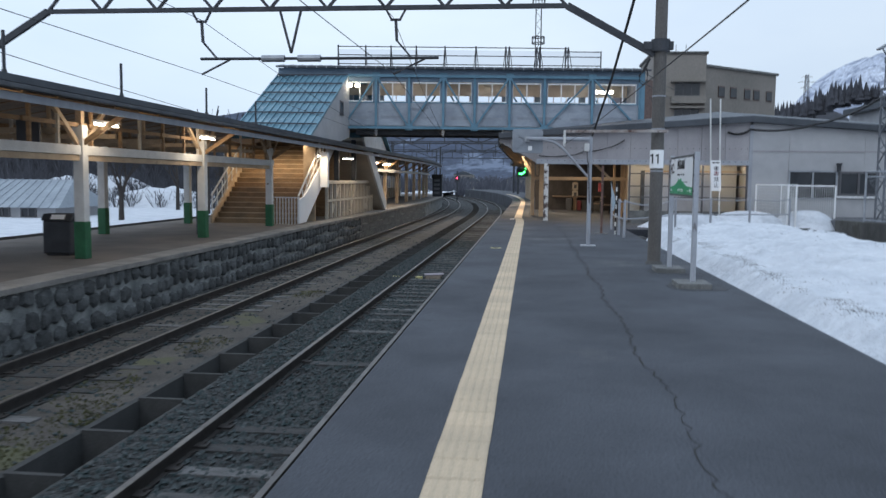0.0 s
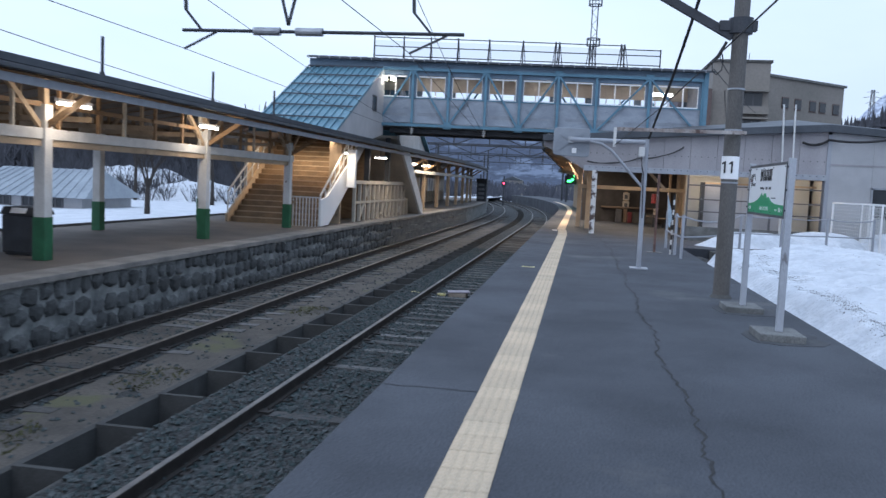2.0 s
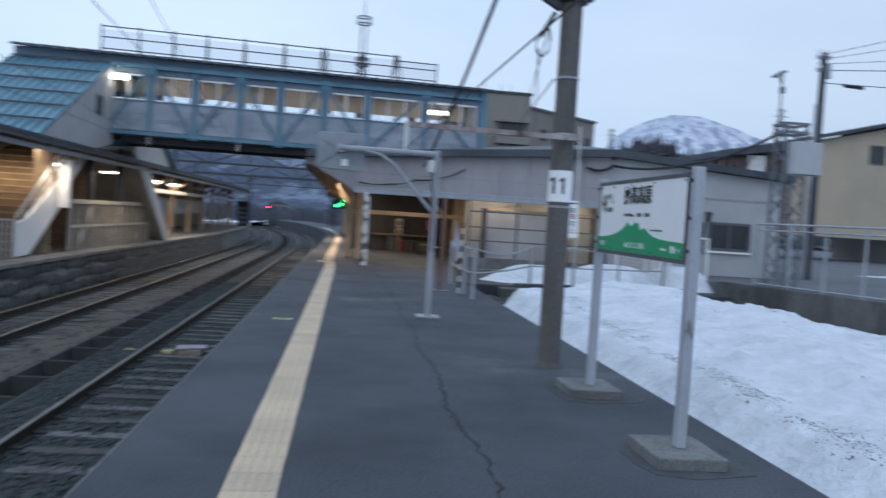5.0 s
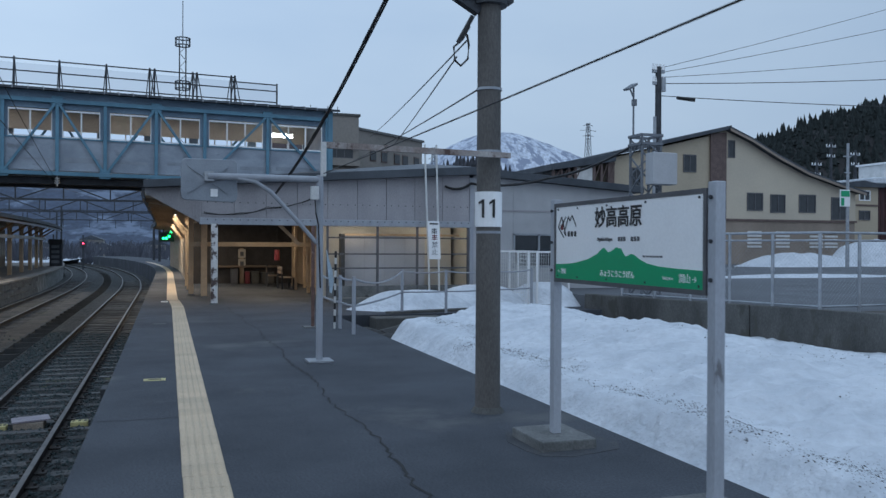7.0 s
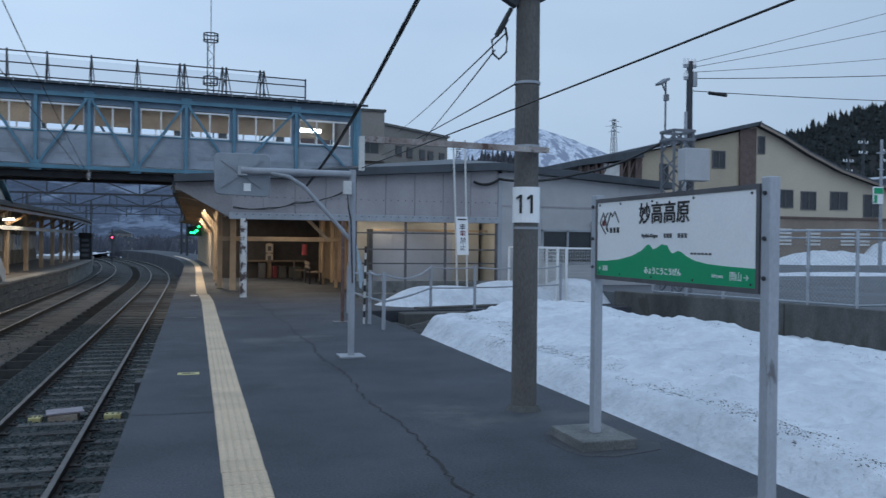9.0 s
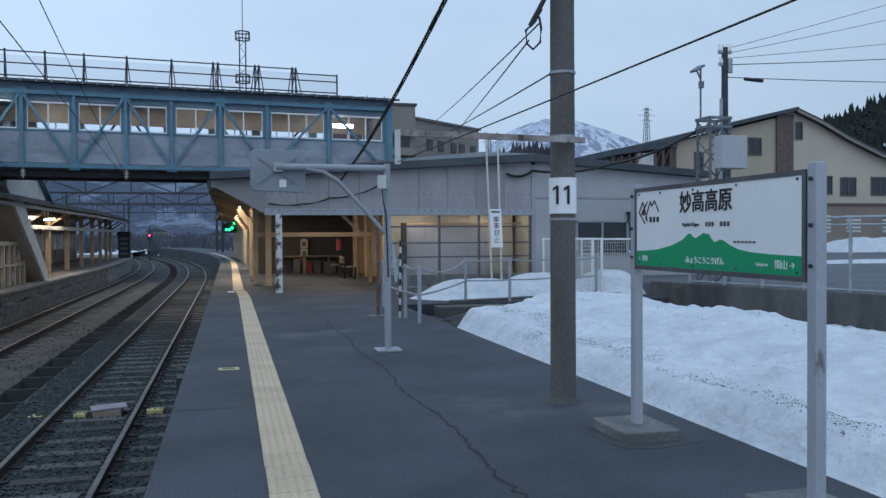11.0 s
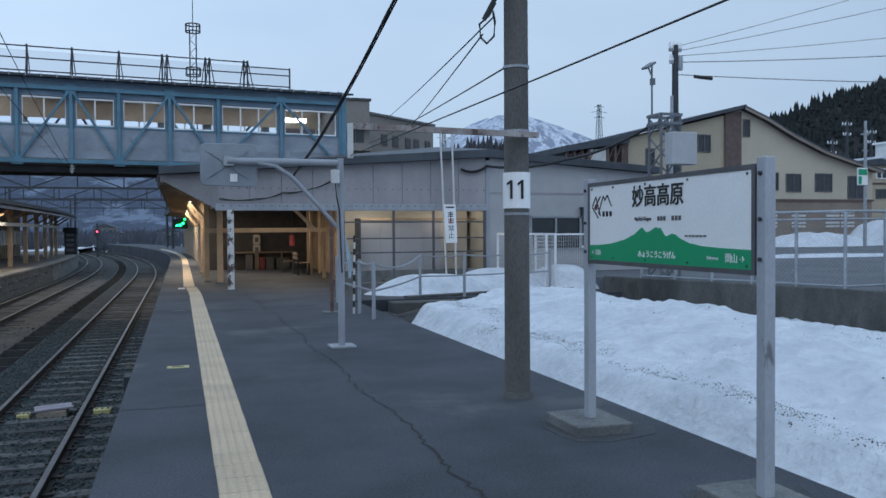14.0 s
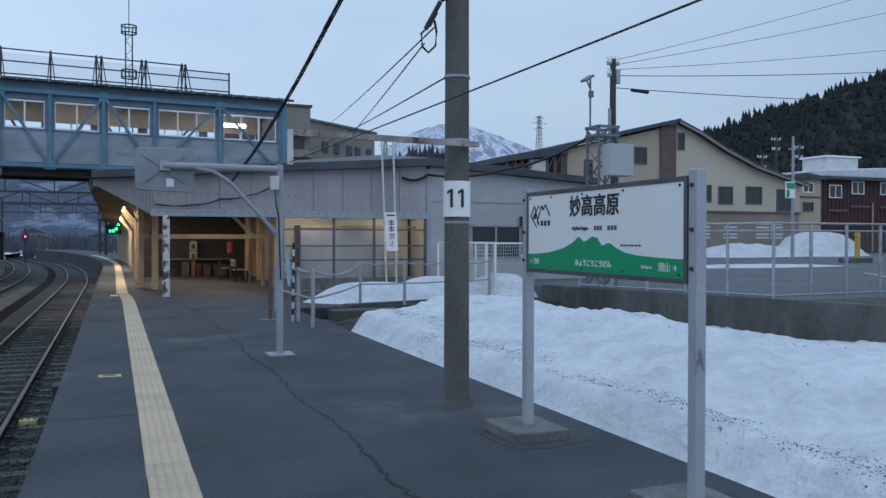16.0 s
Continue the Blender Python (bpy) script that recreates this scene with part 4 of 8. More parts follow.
part("front_beam", Build().box(0.55, 8.25, SY - 0.06, SY + 0.1, 2.12, 2.3), M["grey_paint"], st, "riveted grey beam", edge=0.01)
b = Build()
x = 0.75
while x < 8.2:
    for z in (2.25, 2.72):
        b.cyl((x, SY - 0.075 if z < 2.4 else SY - 0.012, z), (x, SY, z), 0.018, n=6)
    x += 0.211
part("rivets", b, M["frame_grey"], st)
part("corner_post", Build().box(8.2, 8.32, SY - 0.03, SY + 0.1, -0.02, 3.6), M["grey_paint"], st)
fx = [8.32, 9.6, 10.9, 12.2, 13.7]
for xa, xb in zip(fx, fx[1:]):
    za, zb_ = 3.83 - (xa - 8.2) * 0.069 - 0.16, 3.83 - (xb - 8.2) * 0.069 - 0.16
    if xa < 11.3 and xb > 9.7:
        continue
    part("panel", Build().prism([(xa, 0.0), (xb - 0.006, 0.0), (xb - 0.006, zb_), (xa, za)], "y", SY, SY + 0.06), M["wall_pale"], st)
part("panel", Build().prism([(9.6, 1.95), (12.194, 1.95), (12.194, 3.39), (9.6, 3.57)], "y", SY, SY + 0.06), M["wall_pale"], st)
part("panel", Build().box(9.6, 12.194, SY, SY + 0.06, 0.0, 0.95), M["wall_pale"], st)
part("panel", Build().box(11.3, 12.194, SY, SY + 0.06, 0.95, 1.95), M["wall_pale"], st)
w = part("window_frame", Build().box(9.6, 11.3, SY - 0.03, SY + 0.02, 1.91, 1.97).box(9.6, 11.3, SY - 0.03, SY + 0.02, 0.93, 0.98).box(9.6, 9.66, SY - 0.03, SY + 0.02, 0.95, 1.95).box(10.42, 10.48, SY - 0.03, SY + 0.02, 0.95, 1.95).box(11.24, 11.3, SY - 0.03, SY + 0.02, 0.95, 1.95), M["galv"], st)
part("pane", Build().box(9.6, 11.3, SY + 0.03, SY + 0.04, 0.95, 1.95), M["pane"], w)
part("vent_pipe", Build().cyl((11.3, SY - 0.12, 1.95), (11.3, SY - 0.12, 2.15), 0.07, n=10).cyl((11.3, SY - 0.12, 2.15), (11.3, SY - 0.12, 2.23), 0.1, n=10), M["dark_steel"], st)
# horizontal joint and pipe on the pale wall
part("wall_batten", Build().box(8.32, 13.7, SY - 0.02, SY, 2.62, 2.67), M["wall_grey"], st)
# translucent screen with bars between passage and corner
scr = thing("glazed_screen", (6, SY, 0), "lit translucent panel screen with dark steel bars", "screen", kind="structure")
gx = [3.98, 5.42, 6.6, 8.16]
for xa, xb in zip(gx, gx[1:]):
    for za, zb_ in ((0.45, 0.92), (0.96, 1.32), (1.36, 1.78), (1.82, 2.11)):
        pn = part("pane", Build().box(xa + 0.03, xb - 0.03, SY + 0.03, SY + 0.036, za, zb_), M["sky_pane"], scr)
        pn.visible_shadow = False
b = Build()
for x in gx:
    b.box(x - 0.03, x + 0.03, SY, SY + 0.06, -0.02, 2.14)
part("screen_post", b, M["frame_grey"], scr)
for z in (0.94, 1.34, 1.8):
    part("screen_rail", Build().box(4.0, 8.14, SY + 0.002, SY + 0.058, z - 0.02, z + 0.02), M["frame_grey"], scr)
part("screen_base", Build().box(4.0, 8.17, SY + 0.004, SY + 0.06, -0.02, 0.44), M["concrete"], scr)
part("screen_curb", Build().box(4.0, 8.4, SY - 0.5, SY - 0.01, -0.4, 0.12), M["concrete"], scr)
for k in range(4):
    part("inner_board", Build().box(4.62 + 0.62 * k, 5.235 + 0.62 * k, SY + 0.9, SY + 0.94, -0.02, 1.86), M["wall_pale"], st, "grey partition board")
part("inner_jamb", Build().box(4.5, 4.615, SY + 0.7, SY + 1.0, -0.02, 1.92), M["concrete_dark"], st)
part("inner_rail", Build().box(4.62, 8.2, SY + 0.88, SY + 0.96, 1.865, 1.93), M["tan"], st)
for k in range(6):
    part("inner_board", Build().box(4.1 + 0.68 * k, 4.778 + 0.68 * k, SY + 1.6, SY + 1.64, -0.02, 2.95), M["panel_plastic"], st)
part("fascia_backing", Build().prism([(0.6, 2.17), (8.2, 2.17), (8.2, 3.6), (0.6, 3.1)], "y", SY + 0.06, SY + 0.08), M["wall_grey"], st)
# low gabled roof slab
b = Build()
RP = ((SY - 0.28, 0.0), (36.6, 0.56), (36.9, 0.56), (44.5, -0.1))
for y_, dz in RP:
    b.v += [(-0.85, y_, 3.05), (8.2, y_, 3.67), (13.95, y_, 3.28), (13.95, y_, 3.48 + dz), (8.2, y_, 3.9 + dz), (-0.85, y_, 3.25 + dz * 0.5)]
for i in range(len(RP) - 1):
    b.f += [(6 * i + k, 6 * i + (k + 1) % 6, 6 * i + 6 + (k + 1) % 6, 6 * i + 6 + k) for k in range(6)]
b.f += [(0, 1, 2, 3, 4, 5), (23, 22, 21, 20, 19, 18)]
part("roof", b, M["roof_dark"], st, "dark low-pitched sheet roof", edge=0.01)
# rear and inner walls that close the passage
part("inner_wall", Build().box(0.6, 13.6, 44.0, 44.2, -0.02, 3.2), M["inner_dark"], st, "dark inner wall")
part("inner_wall", Build().box(8.3, 8.4, SY + 0.1, 44.0, -0.02, 3.4), M["panel_plastic"], st)
part("inner_wall", Build().box(4.95, 5.03, SY + 1.65, 44.0, -0.02, 3.1), M["tan"], st)
part("side_wall", Build().box(13.6, 13.7, SY + 0.06, 44.2, 0.0, 3.3), M["wall_pale"], st)
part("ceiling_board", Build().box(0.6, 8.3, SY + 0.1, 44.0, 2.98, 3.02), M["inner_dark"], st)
# columns
def column(x, y, w, h, m_, lab, foot=None):
    t = thing("canopy_column", (x, y, 0), lab, "column", "station columns", "structure")
    part("shaft", Build().box(x - w / 2, x + w / 2, y - w / 2, y + w / 2, 0.0, h), M[m_], t, edge=0.012)
    part("base_plate", Build().box(x - w * 0.75, x + w * 0.75, y - w * 0.75, y + w * 0.75, 0, 0.03), M["concrete"], t)
    return t


column(0.93, 31.75, 0.17, 2.14, "white_peeling", "white steel column with peeling paint at the foot")
column(0.8, 35.1, 0.18, 2.6, "tan", "tan canopy column with rusty foot")
column(0.45, 36.2, 0.15, 2.6, "tan", "tan canopy column with rusty foot")

for y in (38.9, 41.6):
    column(0.45, y, 0.15, 2.6, "tan", "tan canopy column under the footbridge")
# interior: tie beam, braces, posts, bench, notice boards
part("tie_beam", Build().box(0.4, 4.4, 35.24, 35.34, 1.53, 1.67), M["tan"], st, "tan timber tie beam", edge=0.008)
part("brace", Build().bar((2.65, 33.0, 2.32), (3.38, 33.0, 1.6), 0.09, 0.09), M["tan"], st)
part("brace", Build().bar((0.5, 33.4, 2.9), (0.5, 33.4, 2.2), 0.08, 0.08), M["tan"], st)
for x, y in ((4.2, 36.4), (4.1, 38.6), (4.3, 35.3), (4.35, 41.0), (4.6, 39.8)):
    part("post", Build().box(x - 0.05, x + 0.05, y - 0.05, y + 0.05, 0, 2.95), M["tan"], st, edge=0.006)
part("board_wall", strip(Build(), 0.5, 0.56, 0.0, 2.6, 44.2, 74), M["tan"], st, "tan boarded wall along the platform")
b = Build()
y = 44.3
while y < 74:
    b.box(0.485 + curve_x(y), 0.505 + curve_x(y), y, y + 0.06, 0.0, 2.6)
    y += 0.9
part("wall_battens", b, M["cream"], st)
# canopy along the track
can = thing("platform_canopy", (0, 50, 2.6), "long grey platform canopy along the station track", "canopy", kind="structure")
part("canopy_roof", strip(Build(), -0.85, 0.6, 2.86, 2.98, 31.9, 74), M["cream"], can)
part("canopy_gutter", strip(Build(), -0.9, -0.82, 2.78, 3.06, 31.9, 74), M["roof_dark"], can)
for i in range(14):
    y = 33.2 + 3.0 * i
    c = curve_x(y)
    part("rafter", Build().bar((-0.82 + c, y, 2.82), (0.55 + c, y, 2.6), 0.07, 0.12), M["tan"], can)
    if i > 0:
        part("strut", Build().bar((0.5 + c, y, 1.9), (-0.1 + c, y, 2.68), 0.06, 0.06), M["tan"], can)


def bench(x, y, rz):
    t = thing("bench", (x, y, 0), "dark wooden bench standing in the station passage", "bench", "benches")
    t.rotation_euler[2] = rz
    def lp(nm, bb, m_):
        me = make_mesh(nm, bb, M[m_])
        o = new(nm, me)
        o.parent = t
    for k in range(4):
        lp("seat_slat", Build().box(-0.7, 0.7, -0.2 + 0.1 * k, -0.12 + 0.1 * k, 0.4, 0.43), "soffit")
    for k in range(2):
        lp("back_slat", Build().box(-0.7, 0.7, 0.22, 0.25, 0.55 + 0.14 * k, 0.66 + 0.14 * k), "soffit")
    for sx in (-0.6, 0.6):
        lp("leg", Build().box(sx - 0.03, sx + 0.03, -0.2, -0.14, 0, 0.4), "dark_steel")
        lp("leg", Build().box(sx - 0.03, sx + 0.03, 0.2, 0.26, 0, 0.82), "dark_steel")
    return t


bench(3.85, 39.2, radians(90))
bench(3.62, 41.4, radians(84))
for z in (0.83, 1.23):
    s = thing("notice_board", (2.65, 43.8, z), "small cream notice board on a post in the passage", "notice board", "notice boards")
    part("board", Build().box(2.5, 2.8, 43.76, 43.8, z - 0.18, z + 0.18), M["cream"], s, edge=0.005)
    part("print", Build().box(2.58, 2.72, 43.75, 43.758, z - 0.1, z + 0.08), M["frame_grey"], s)
b = Build().box(2.57, 2.73, 43.81, 43.95, 0.0, 1.45)
solo("notice_post", b, M["tan"], (2.65, 43.88, 0), "tan wooden post carrying notice boards", "post")
b = Build().box(2.2, 2.48, 43.5, 43.9, 0.0, 0.62)
solo("waste_bin", b, M["frame_grey"], (2.34, 43.7, 0), "dark grey bin in the passage", "bin", edge=0.02)
b = Build().box(2.76, 2.95, 43.5, 43.8, 0.0, 0.5)
solo("fire_box", b, M["red"], (2.85, 43.65, 0), "dark red box on the passage floor", "box", edge=0.02)
b = Build().cyl((3.61, 40.0, 1.02), (3.61, 40.0, 1.42), 0.1, n=12)
solo("paper_lantern", b, M["red"], (3.61, 40.0, 1.2), "red lantern hanging on a cord", "lantern")
solo("lantern_cord", Build().cyl((3.61, 40.0, 1.42), (3.61, 40.0, 2.98), 0.008, n=6), M["cable"], (3.61, 40.0, 1.42), "thin cord carrying the red lantern", "cord")
solo("counter", Build().box(3.0, 3.32, 43.5, 43.95, 0.0, 0.5).box(3.42, 3.95, 43.5, 43.95, 0.0, 0.46), M["concrete_dark"], (3.3, 43.7, 0), "dark grey low counter at the back of the passage", "counter", edge=0.02)
solo("wall_shelf", Build().box(1.5, 4.2, 43.7, 43.98, 0.66, 0.74), M["soffit"], (2.8, 43.8, 0.66), "dark wooden shelf along the back wall", "shelf", edge=0.01)

# station lamps
def hung_lamp(x, y, z, ln, along, lab, group, m_="tube"):
    t = thing("strip_light", (x, y, z), lab, "lamp", group)
    d = (ln / 2, 0) if along == "x" else (0, ln / 2)
    part("housing", Build().bar((x - d[0], y - d[1], z + 0.06), (x + d[0], y + d[1], z + 0.06), 0.07, 0.05), M["white"], t)
    part("tube", Build().cyl((x - d[0] * 0.95, y - d[1] * 0.95, z), (x + d[0] * 0.95, y + d[1] * 0.95, z), 0.022, n=8), M[m_], t, "lit tube")
    part("hanger", Build().cyl((x, y, z + 0.08), (x, y, z + 0.5), 0.012, n=6), M["dark_steel"], t)
    return t


hung_lamp(4.75, 32.4, 2.45, 1.1, "x", "lit strip light behind the translucent screen", "station lamps")
hung_lamp(7.3, 32.5, 2.45, 1.1, "x", "lit strip light behind the translucent screen", "station lamps")
hung_lamp(0.0, 40.5, 2.62, 0.9, "y", "lit strip light under the platform canopy", "station lamps")
hung_lamp(0.0, 52.5, 2.62, 0.9, "y", "lit strip light under the platform canopy", "station lamps")
hung_lamp(2.6, 33.3, 2.5, 1.0, "x", "lit strip light in the station passage", "station lamps")
hung_lamp(2.9, 38.6, 2.45, 1.0, "x", "lit strip light in the station passage", "station lamps")
for (x, y, z, e, sx) in ((4.9, 32.4, 2.4, 11, 1.2), (7.1, 32.5, 2.4, 9, 1.2), (2.6, 33.3, 2.42, 34, 1.2), (2.9, 38.6, 2.4, 44, 1.2), (-0.05, 41, 2.6, 150, 0.4), (-0.05, 55, 2.6, 190, 0.4)):
    ld = bpy.data.lights.new("station_light", "AREA")
    ld.shape, ld.size, ld.size_y, ld.energy, ld.color = "RECTANGLE", sx, 0.4 if sx > 0.5 else 8.0, e, (1.0, 0.79, 0.56)
    lo = new("station_light", ld)
    lo.matrix_world = look((x, y, z), (x, y + 0.01, 0))

# green and red signal lamps
def signal(x, y, z, m_, lab, lamps):
    t = thing("signal_lamp", (x, y, z), lab, "signal", "signal lamps")
    part("back_plate", Build().box(x - 0.3, x + 0.3, y, y + 0.06, z - 0.35, z + 0.35), M["dark_steel"], t, edge=0.02)
    for dx, dz in lamps:
        part("lens", Build().cyl((x + dx, y - 0.08, z + dz), (x + dx, y, z + dz), 0.085, n=12), M[m_], t, "lit lens")
    part("hanger", Build().cyl((x, y + 0.03, z + 0.3), (x, y + 0.03, z + 0.9), 0.04, n=8), M["dark_steel"], t)
    return t


signal(-0.15, 67, 2.15, "green_lamp", "lit green signal lamps under the canopy", ((0.1, 0.28), (-0.02, 0.0), (-0.2, -0.12)))
signal(-0.55, 71, 2.15, "green_lamp", "lit green signal lamps under the canopy", ((0.0, -0.1),))
signal(-8.9, 105, 1.6, "red_lamp", "lit red signal beside the bending track", ((0.0, 0.1),))
signal(-11.2, 100, 1.7, "red_lamp", "lit red signal beside the bending track", ((0.0, 0.1),))
for x, y in ((-8.9, 105.05), (-11.2, 100.05)):
    solo("signal_post", Build().cyl((x, y, -1.2), (x, y, 2.6), 0.08, n=8), M["dark_steel"], (x, y, -1.2), "dark post of a railway signal", "post", "signal posts")

# ---------------------------------------------------------------- island canopy, stairs
ic = thing("island_canopy", (-9.8, 20, 2.6), "long timber canopy over the island platform with white posts", "canopy", kind="structure")
RE, RZ = -7.3, 2.86
for ya, yb in ((-18, 29.9), (29.9, 84)):
    b = Build()
    strip(b, RE, RE - 2.6, 0, 0.07, ya, yb)
    b.v = [(p[0], p[1], p[2] + RZ + (RE - (p[0] - curve_x(p[1]))) * 0.17) for p in b.v]
    part("roof_slope", b, M["roof_dark"], ic, "dark sheet roof slope")
    b = Build()
    strip(b, RE - 2.6, RE - 5.3, 0, 0.07, ya, yb)
    b.v = [(p[0], p[1], p[2] + RZ + 0.44 - ((RE - 2.6) - (p[0] - curve_x(p[1]))) * 0.17) for p in b.v]
    part("roof_slope", b, M["roof_dark"], ic)
    part("gutter", strip(Build(), RE - 0.02, RE + 0.1, RZ - 0.07, RZ + 0.0, ya, yb), M["grey_steel"], ic, "weathered grey gutter", edge=0.01)
    part("roof_edge", strip(Build(), RE - 0.1, RE + 0.05, RZ + 0.02, RZ + 0.13, ya, yb), M["roof_dark"], ic, "dark folded sheet edge")
    part("fascia_board", strip(Build(), RE - 0.08, RE - 0.04, RZ - 0.24, RZ - 0.12, ya, yb), M["grey_paint"], ic, "grey painted fascia board")
b = Build()
y = -17.5
while y < 60:
    x = RE + curve_x(y)
    b.bar((x - 0.05, y, RZ - 0.06), (x - 2.6, y, RZ + 0.36), 0.06, 0.1)
    b.bar((x - 2.6, y, RZ + 0.36), (x - 5.2, y, RZ - 0.06), 0.06, 0.1)
    y += 0.92
part("rafters", b, M["wood"], ic, "brown timber rafters")
for x in (-8.5, -11.6):
    for ya, yb in ((-12, 28.5), (44, 82)):
        part("long_beam", strip(Build(), x - 0.07, x + 0.07, 1.92, 2.1, ya, yb), M["white_worn"], ic, "pale longitudinal beam")
for ya, yb in ((-18, 29.8), (30, 84)):
    b = Build()
    strip(b, RE - 0.1, RE - 2.6, -0.1, -0.085, ya, yb)
    b.v = [(p[0], p[1], p[2] + RZ + (RE - (p[0] - curve_x(p[1]))) * 0.17) for p in b.v]
    part("soffit_board", b, M["soffit"], ic, "dark brown boards under the roof")
    b = Build()
    strip(b, RE - 2.6, RE - 5.2, -0.1, -0.085, ya, yb)
    b.v = [(p[0], p[1], p[2] + RZ + 0.44 - ((RE - 2.6) - (p[0] - curve_x(p[1]))) * 0.17) for p in b.v]
    part("soffit_board", b, M["soffit"], ic)
for k in range(30):
    yy = -4 + 1.09 * k
    for x in (-8.5, -11.6):
        part("strut", Build().bar((x, yy + 0.1 * (k % 3), 2.1), (x, yy + 0.1 * (k % 3), 2.88), 0.06, 0.06), M["wood" if k % 3 else "cream"], ic)
    part("purlin_block", Build().bar((-8.5, yy, 2.5), (-8.5, yy + 1.0, 2.5), 0.05, 0.08), M["wood"], ic)
    if k % 2 == 0:
        part("cross_tie", Build().bar((-11.6, yy, 2.35), (-8.5, yy, 2.35), 0.07, 0.1), M["tan"], ic)
        part("king_post", Build().bar((-10.0, yy, 2.35), (-10.0, yy, 3.2), 0.07, 0.07), M["tan"], ic)
part("cross_tie", Build().box(-11.6, -8.5, 4, 4.1, 2.3, 2.42), M["tan"], ic)
part("under_beam", strip(Build(), -8.54, -8.46, 1.8, 1.915, -12, 28.3), M["tan"], ic)
solo("slim_pole", Build().cyl((-9.1, 23.6, IZ), (-9.1, 23.6, 2.9), 0.07, n=10), M["dark_steel"], (-9.1, 23.6, IZ), "slim dark steel pole under the island canopy", "pole")


def island_post(x, y, green=True):
    c = curve_x(y)
    t = thing("canopy_post", (x + c, y, IZ), "white square canopy post with green painted foot" if green else "tan square timber canopy post",
              "post", "island canopy posts")
    w = 0.105
    part("shaft", Build().box(x + c - w, x + c + w, y - w, y + w, IZ + (0.72 if green else 0), 2.5), M["white_worn" if green else "tan"], t, edge=0.012)
    if green:
        part("painted_foot", Build().box(x + c - w - 0.012, x + c + w + 0.012, y - w - 0.012, y + w + 0.012, IZ, IZ + 0.74), M["post_green"], t, "green painted foot", edge=0.012)
    s = 1 if x > -10 else -1
    for dy in (-0.95, 0.95):
        part("knee_brace", Build().bar((x + c, y, 2.05), (x + c, y + dy, 2.85), 0.07, 0.09), M["tan"], t)
    part("bracket_arm", Build().bar((x + c, y, 2.1), (x + c + s * 0.95, y, 2.72), 0.07, 0.1), M["wood"], t)
    part("rafter_post", Build().bar((x + c, y, 2.5), (x + c, y, 3.0), 0.12, 0.12), M["tan"], t)
    return t


for y in (-0.2, 5.4, 10.9, 16.4, 22.45, 28.2):
    island_post(-8.5, y)
for y in (6.5, 12.0, 17.5, 23.1, 28.9):
    island_post(-11.7, y)
for i in range(8):
    island_post(-8.6, 46.5 + 4.6 * i, False)
    island_post(-11.5, 46.5 + 4.6 * i, False)
part("rear_boarding", strip(Build(), -11.45, -11.38, IZ, 0.75, 46, 82), M["tan"], ic, "tan boarded rear wall")
part("rear_boarding", strip(Build(), -11.45, -11.38, 1.75, 2.7, 46, 82), M["tan"], ic)
for k in range(24):
    yy = 46.2 + 1.5 * k
    part("rear_post", Build().box(-11.36 + curve_x(yy), -11.26 + curve_x(yy), yy - 0.06, yy + 0.06, IZ, 2.7), M["cream"], ic)
for ya, yb in ((-18, 29.8), (44, 82)):
    part("rear_fascia", strip(Build(), RE - 5.36, RE - 5.3, 2.2, 2.92, ya, yb), M["wood"], ic, "brown boarded rear fascia")
# stubby poles on the roof
for y in (14.1, 18.1, 22.8, 26.85):
    b = Build().cyl((-8.5, y, 3.05), (-8.5, y, 3.93), 0.03, n=8).cyl((-8.5, y, 3.05), (-8.5, y, 3.28), 0.1, 0.04, n=8)
    solo("roof_pole", b, M["dark_steel"], (-8.5, y, 3.05), "short dark pole standing on the island canopy", "pole", "canopy roof poles")
for y in (6.5, 11.7, 16.5, 21.6):
    hung_lamp(-8.0, y, 2.5, 0.95, "y", "lit strip light under the island canopy", "island canopy lamps", "tube_white")
hung_lamp(-7.7, 32.2, 2.36, 0.5, "x", "lit strip light at the stairs of the island", "island canopy lamps", "tube_white")
hung_lamp(-7.6, 36.4, 2.36, 0.5, "x", "lit strip light under the island canopy", "island canopy lamps", "tube_white")
hung_lamp(-8.3, 46.0, 2.36, 0.5, "x", "lit strip light under the island canopy", "island canopy lamps", "tube_white")
hung_lamp(-8.3, 50.0, 2.36, 0.5, "x", "lit strip light under the island canopy", "island canopy lamps", "tube_white")
for y in (6.5, 11.7, 16.5, 21.6):
    ld = bpy.data.lights.new("canopy_lamp_light", "POINT")
    ld.energy, ld.shadow_soft_size, ld.color = 24, 0.3, (1.0, 0.82, 0.6)
    new("canopy_lamp_light", ld).location = (-8.0, y, 2.42)
for (x, y, z, e, sx, sy) in ((-9.3, 31.8, 2.75, 50, 2.2, 1.2), (-7.55, 31.4, 2.4, 16, 0.3, 0.3), (-7.2, 36.5, 2.4, 36, 0.3, 4), (-8.2, 49, 2.45, 130, 0.4, 9)):
    ld = bpy.data.lights.new("island_light", "AREA")
    ld.shape, ld.size, ld.size_y, ld.energy, ld.color = "RECTANGLE", sx, sy, e, (1.0, 0.8, 0.56)
    lo = new("island_light", ld)
    lo.matrix_world = look((x, y, z), (x, y + 0.01, -1))

# hanging station clock-like board and small hung signs
b = Build().box(-9.05, -8.6, 15.2, 15.26, 2.0, 2.55)
solo("hanging_sign", b, M["dark_steel"], (-8.8, 15.2, 2.3), "dark hanging sign under the island canopy", "sign", edge=0.01)

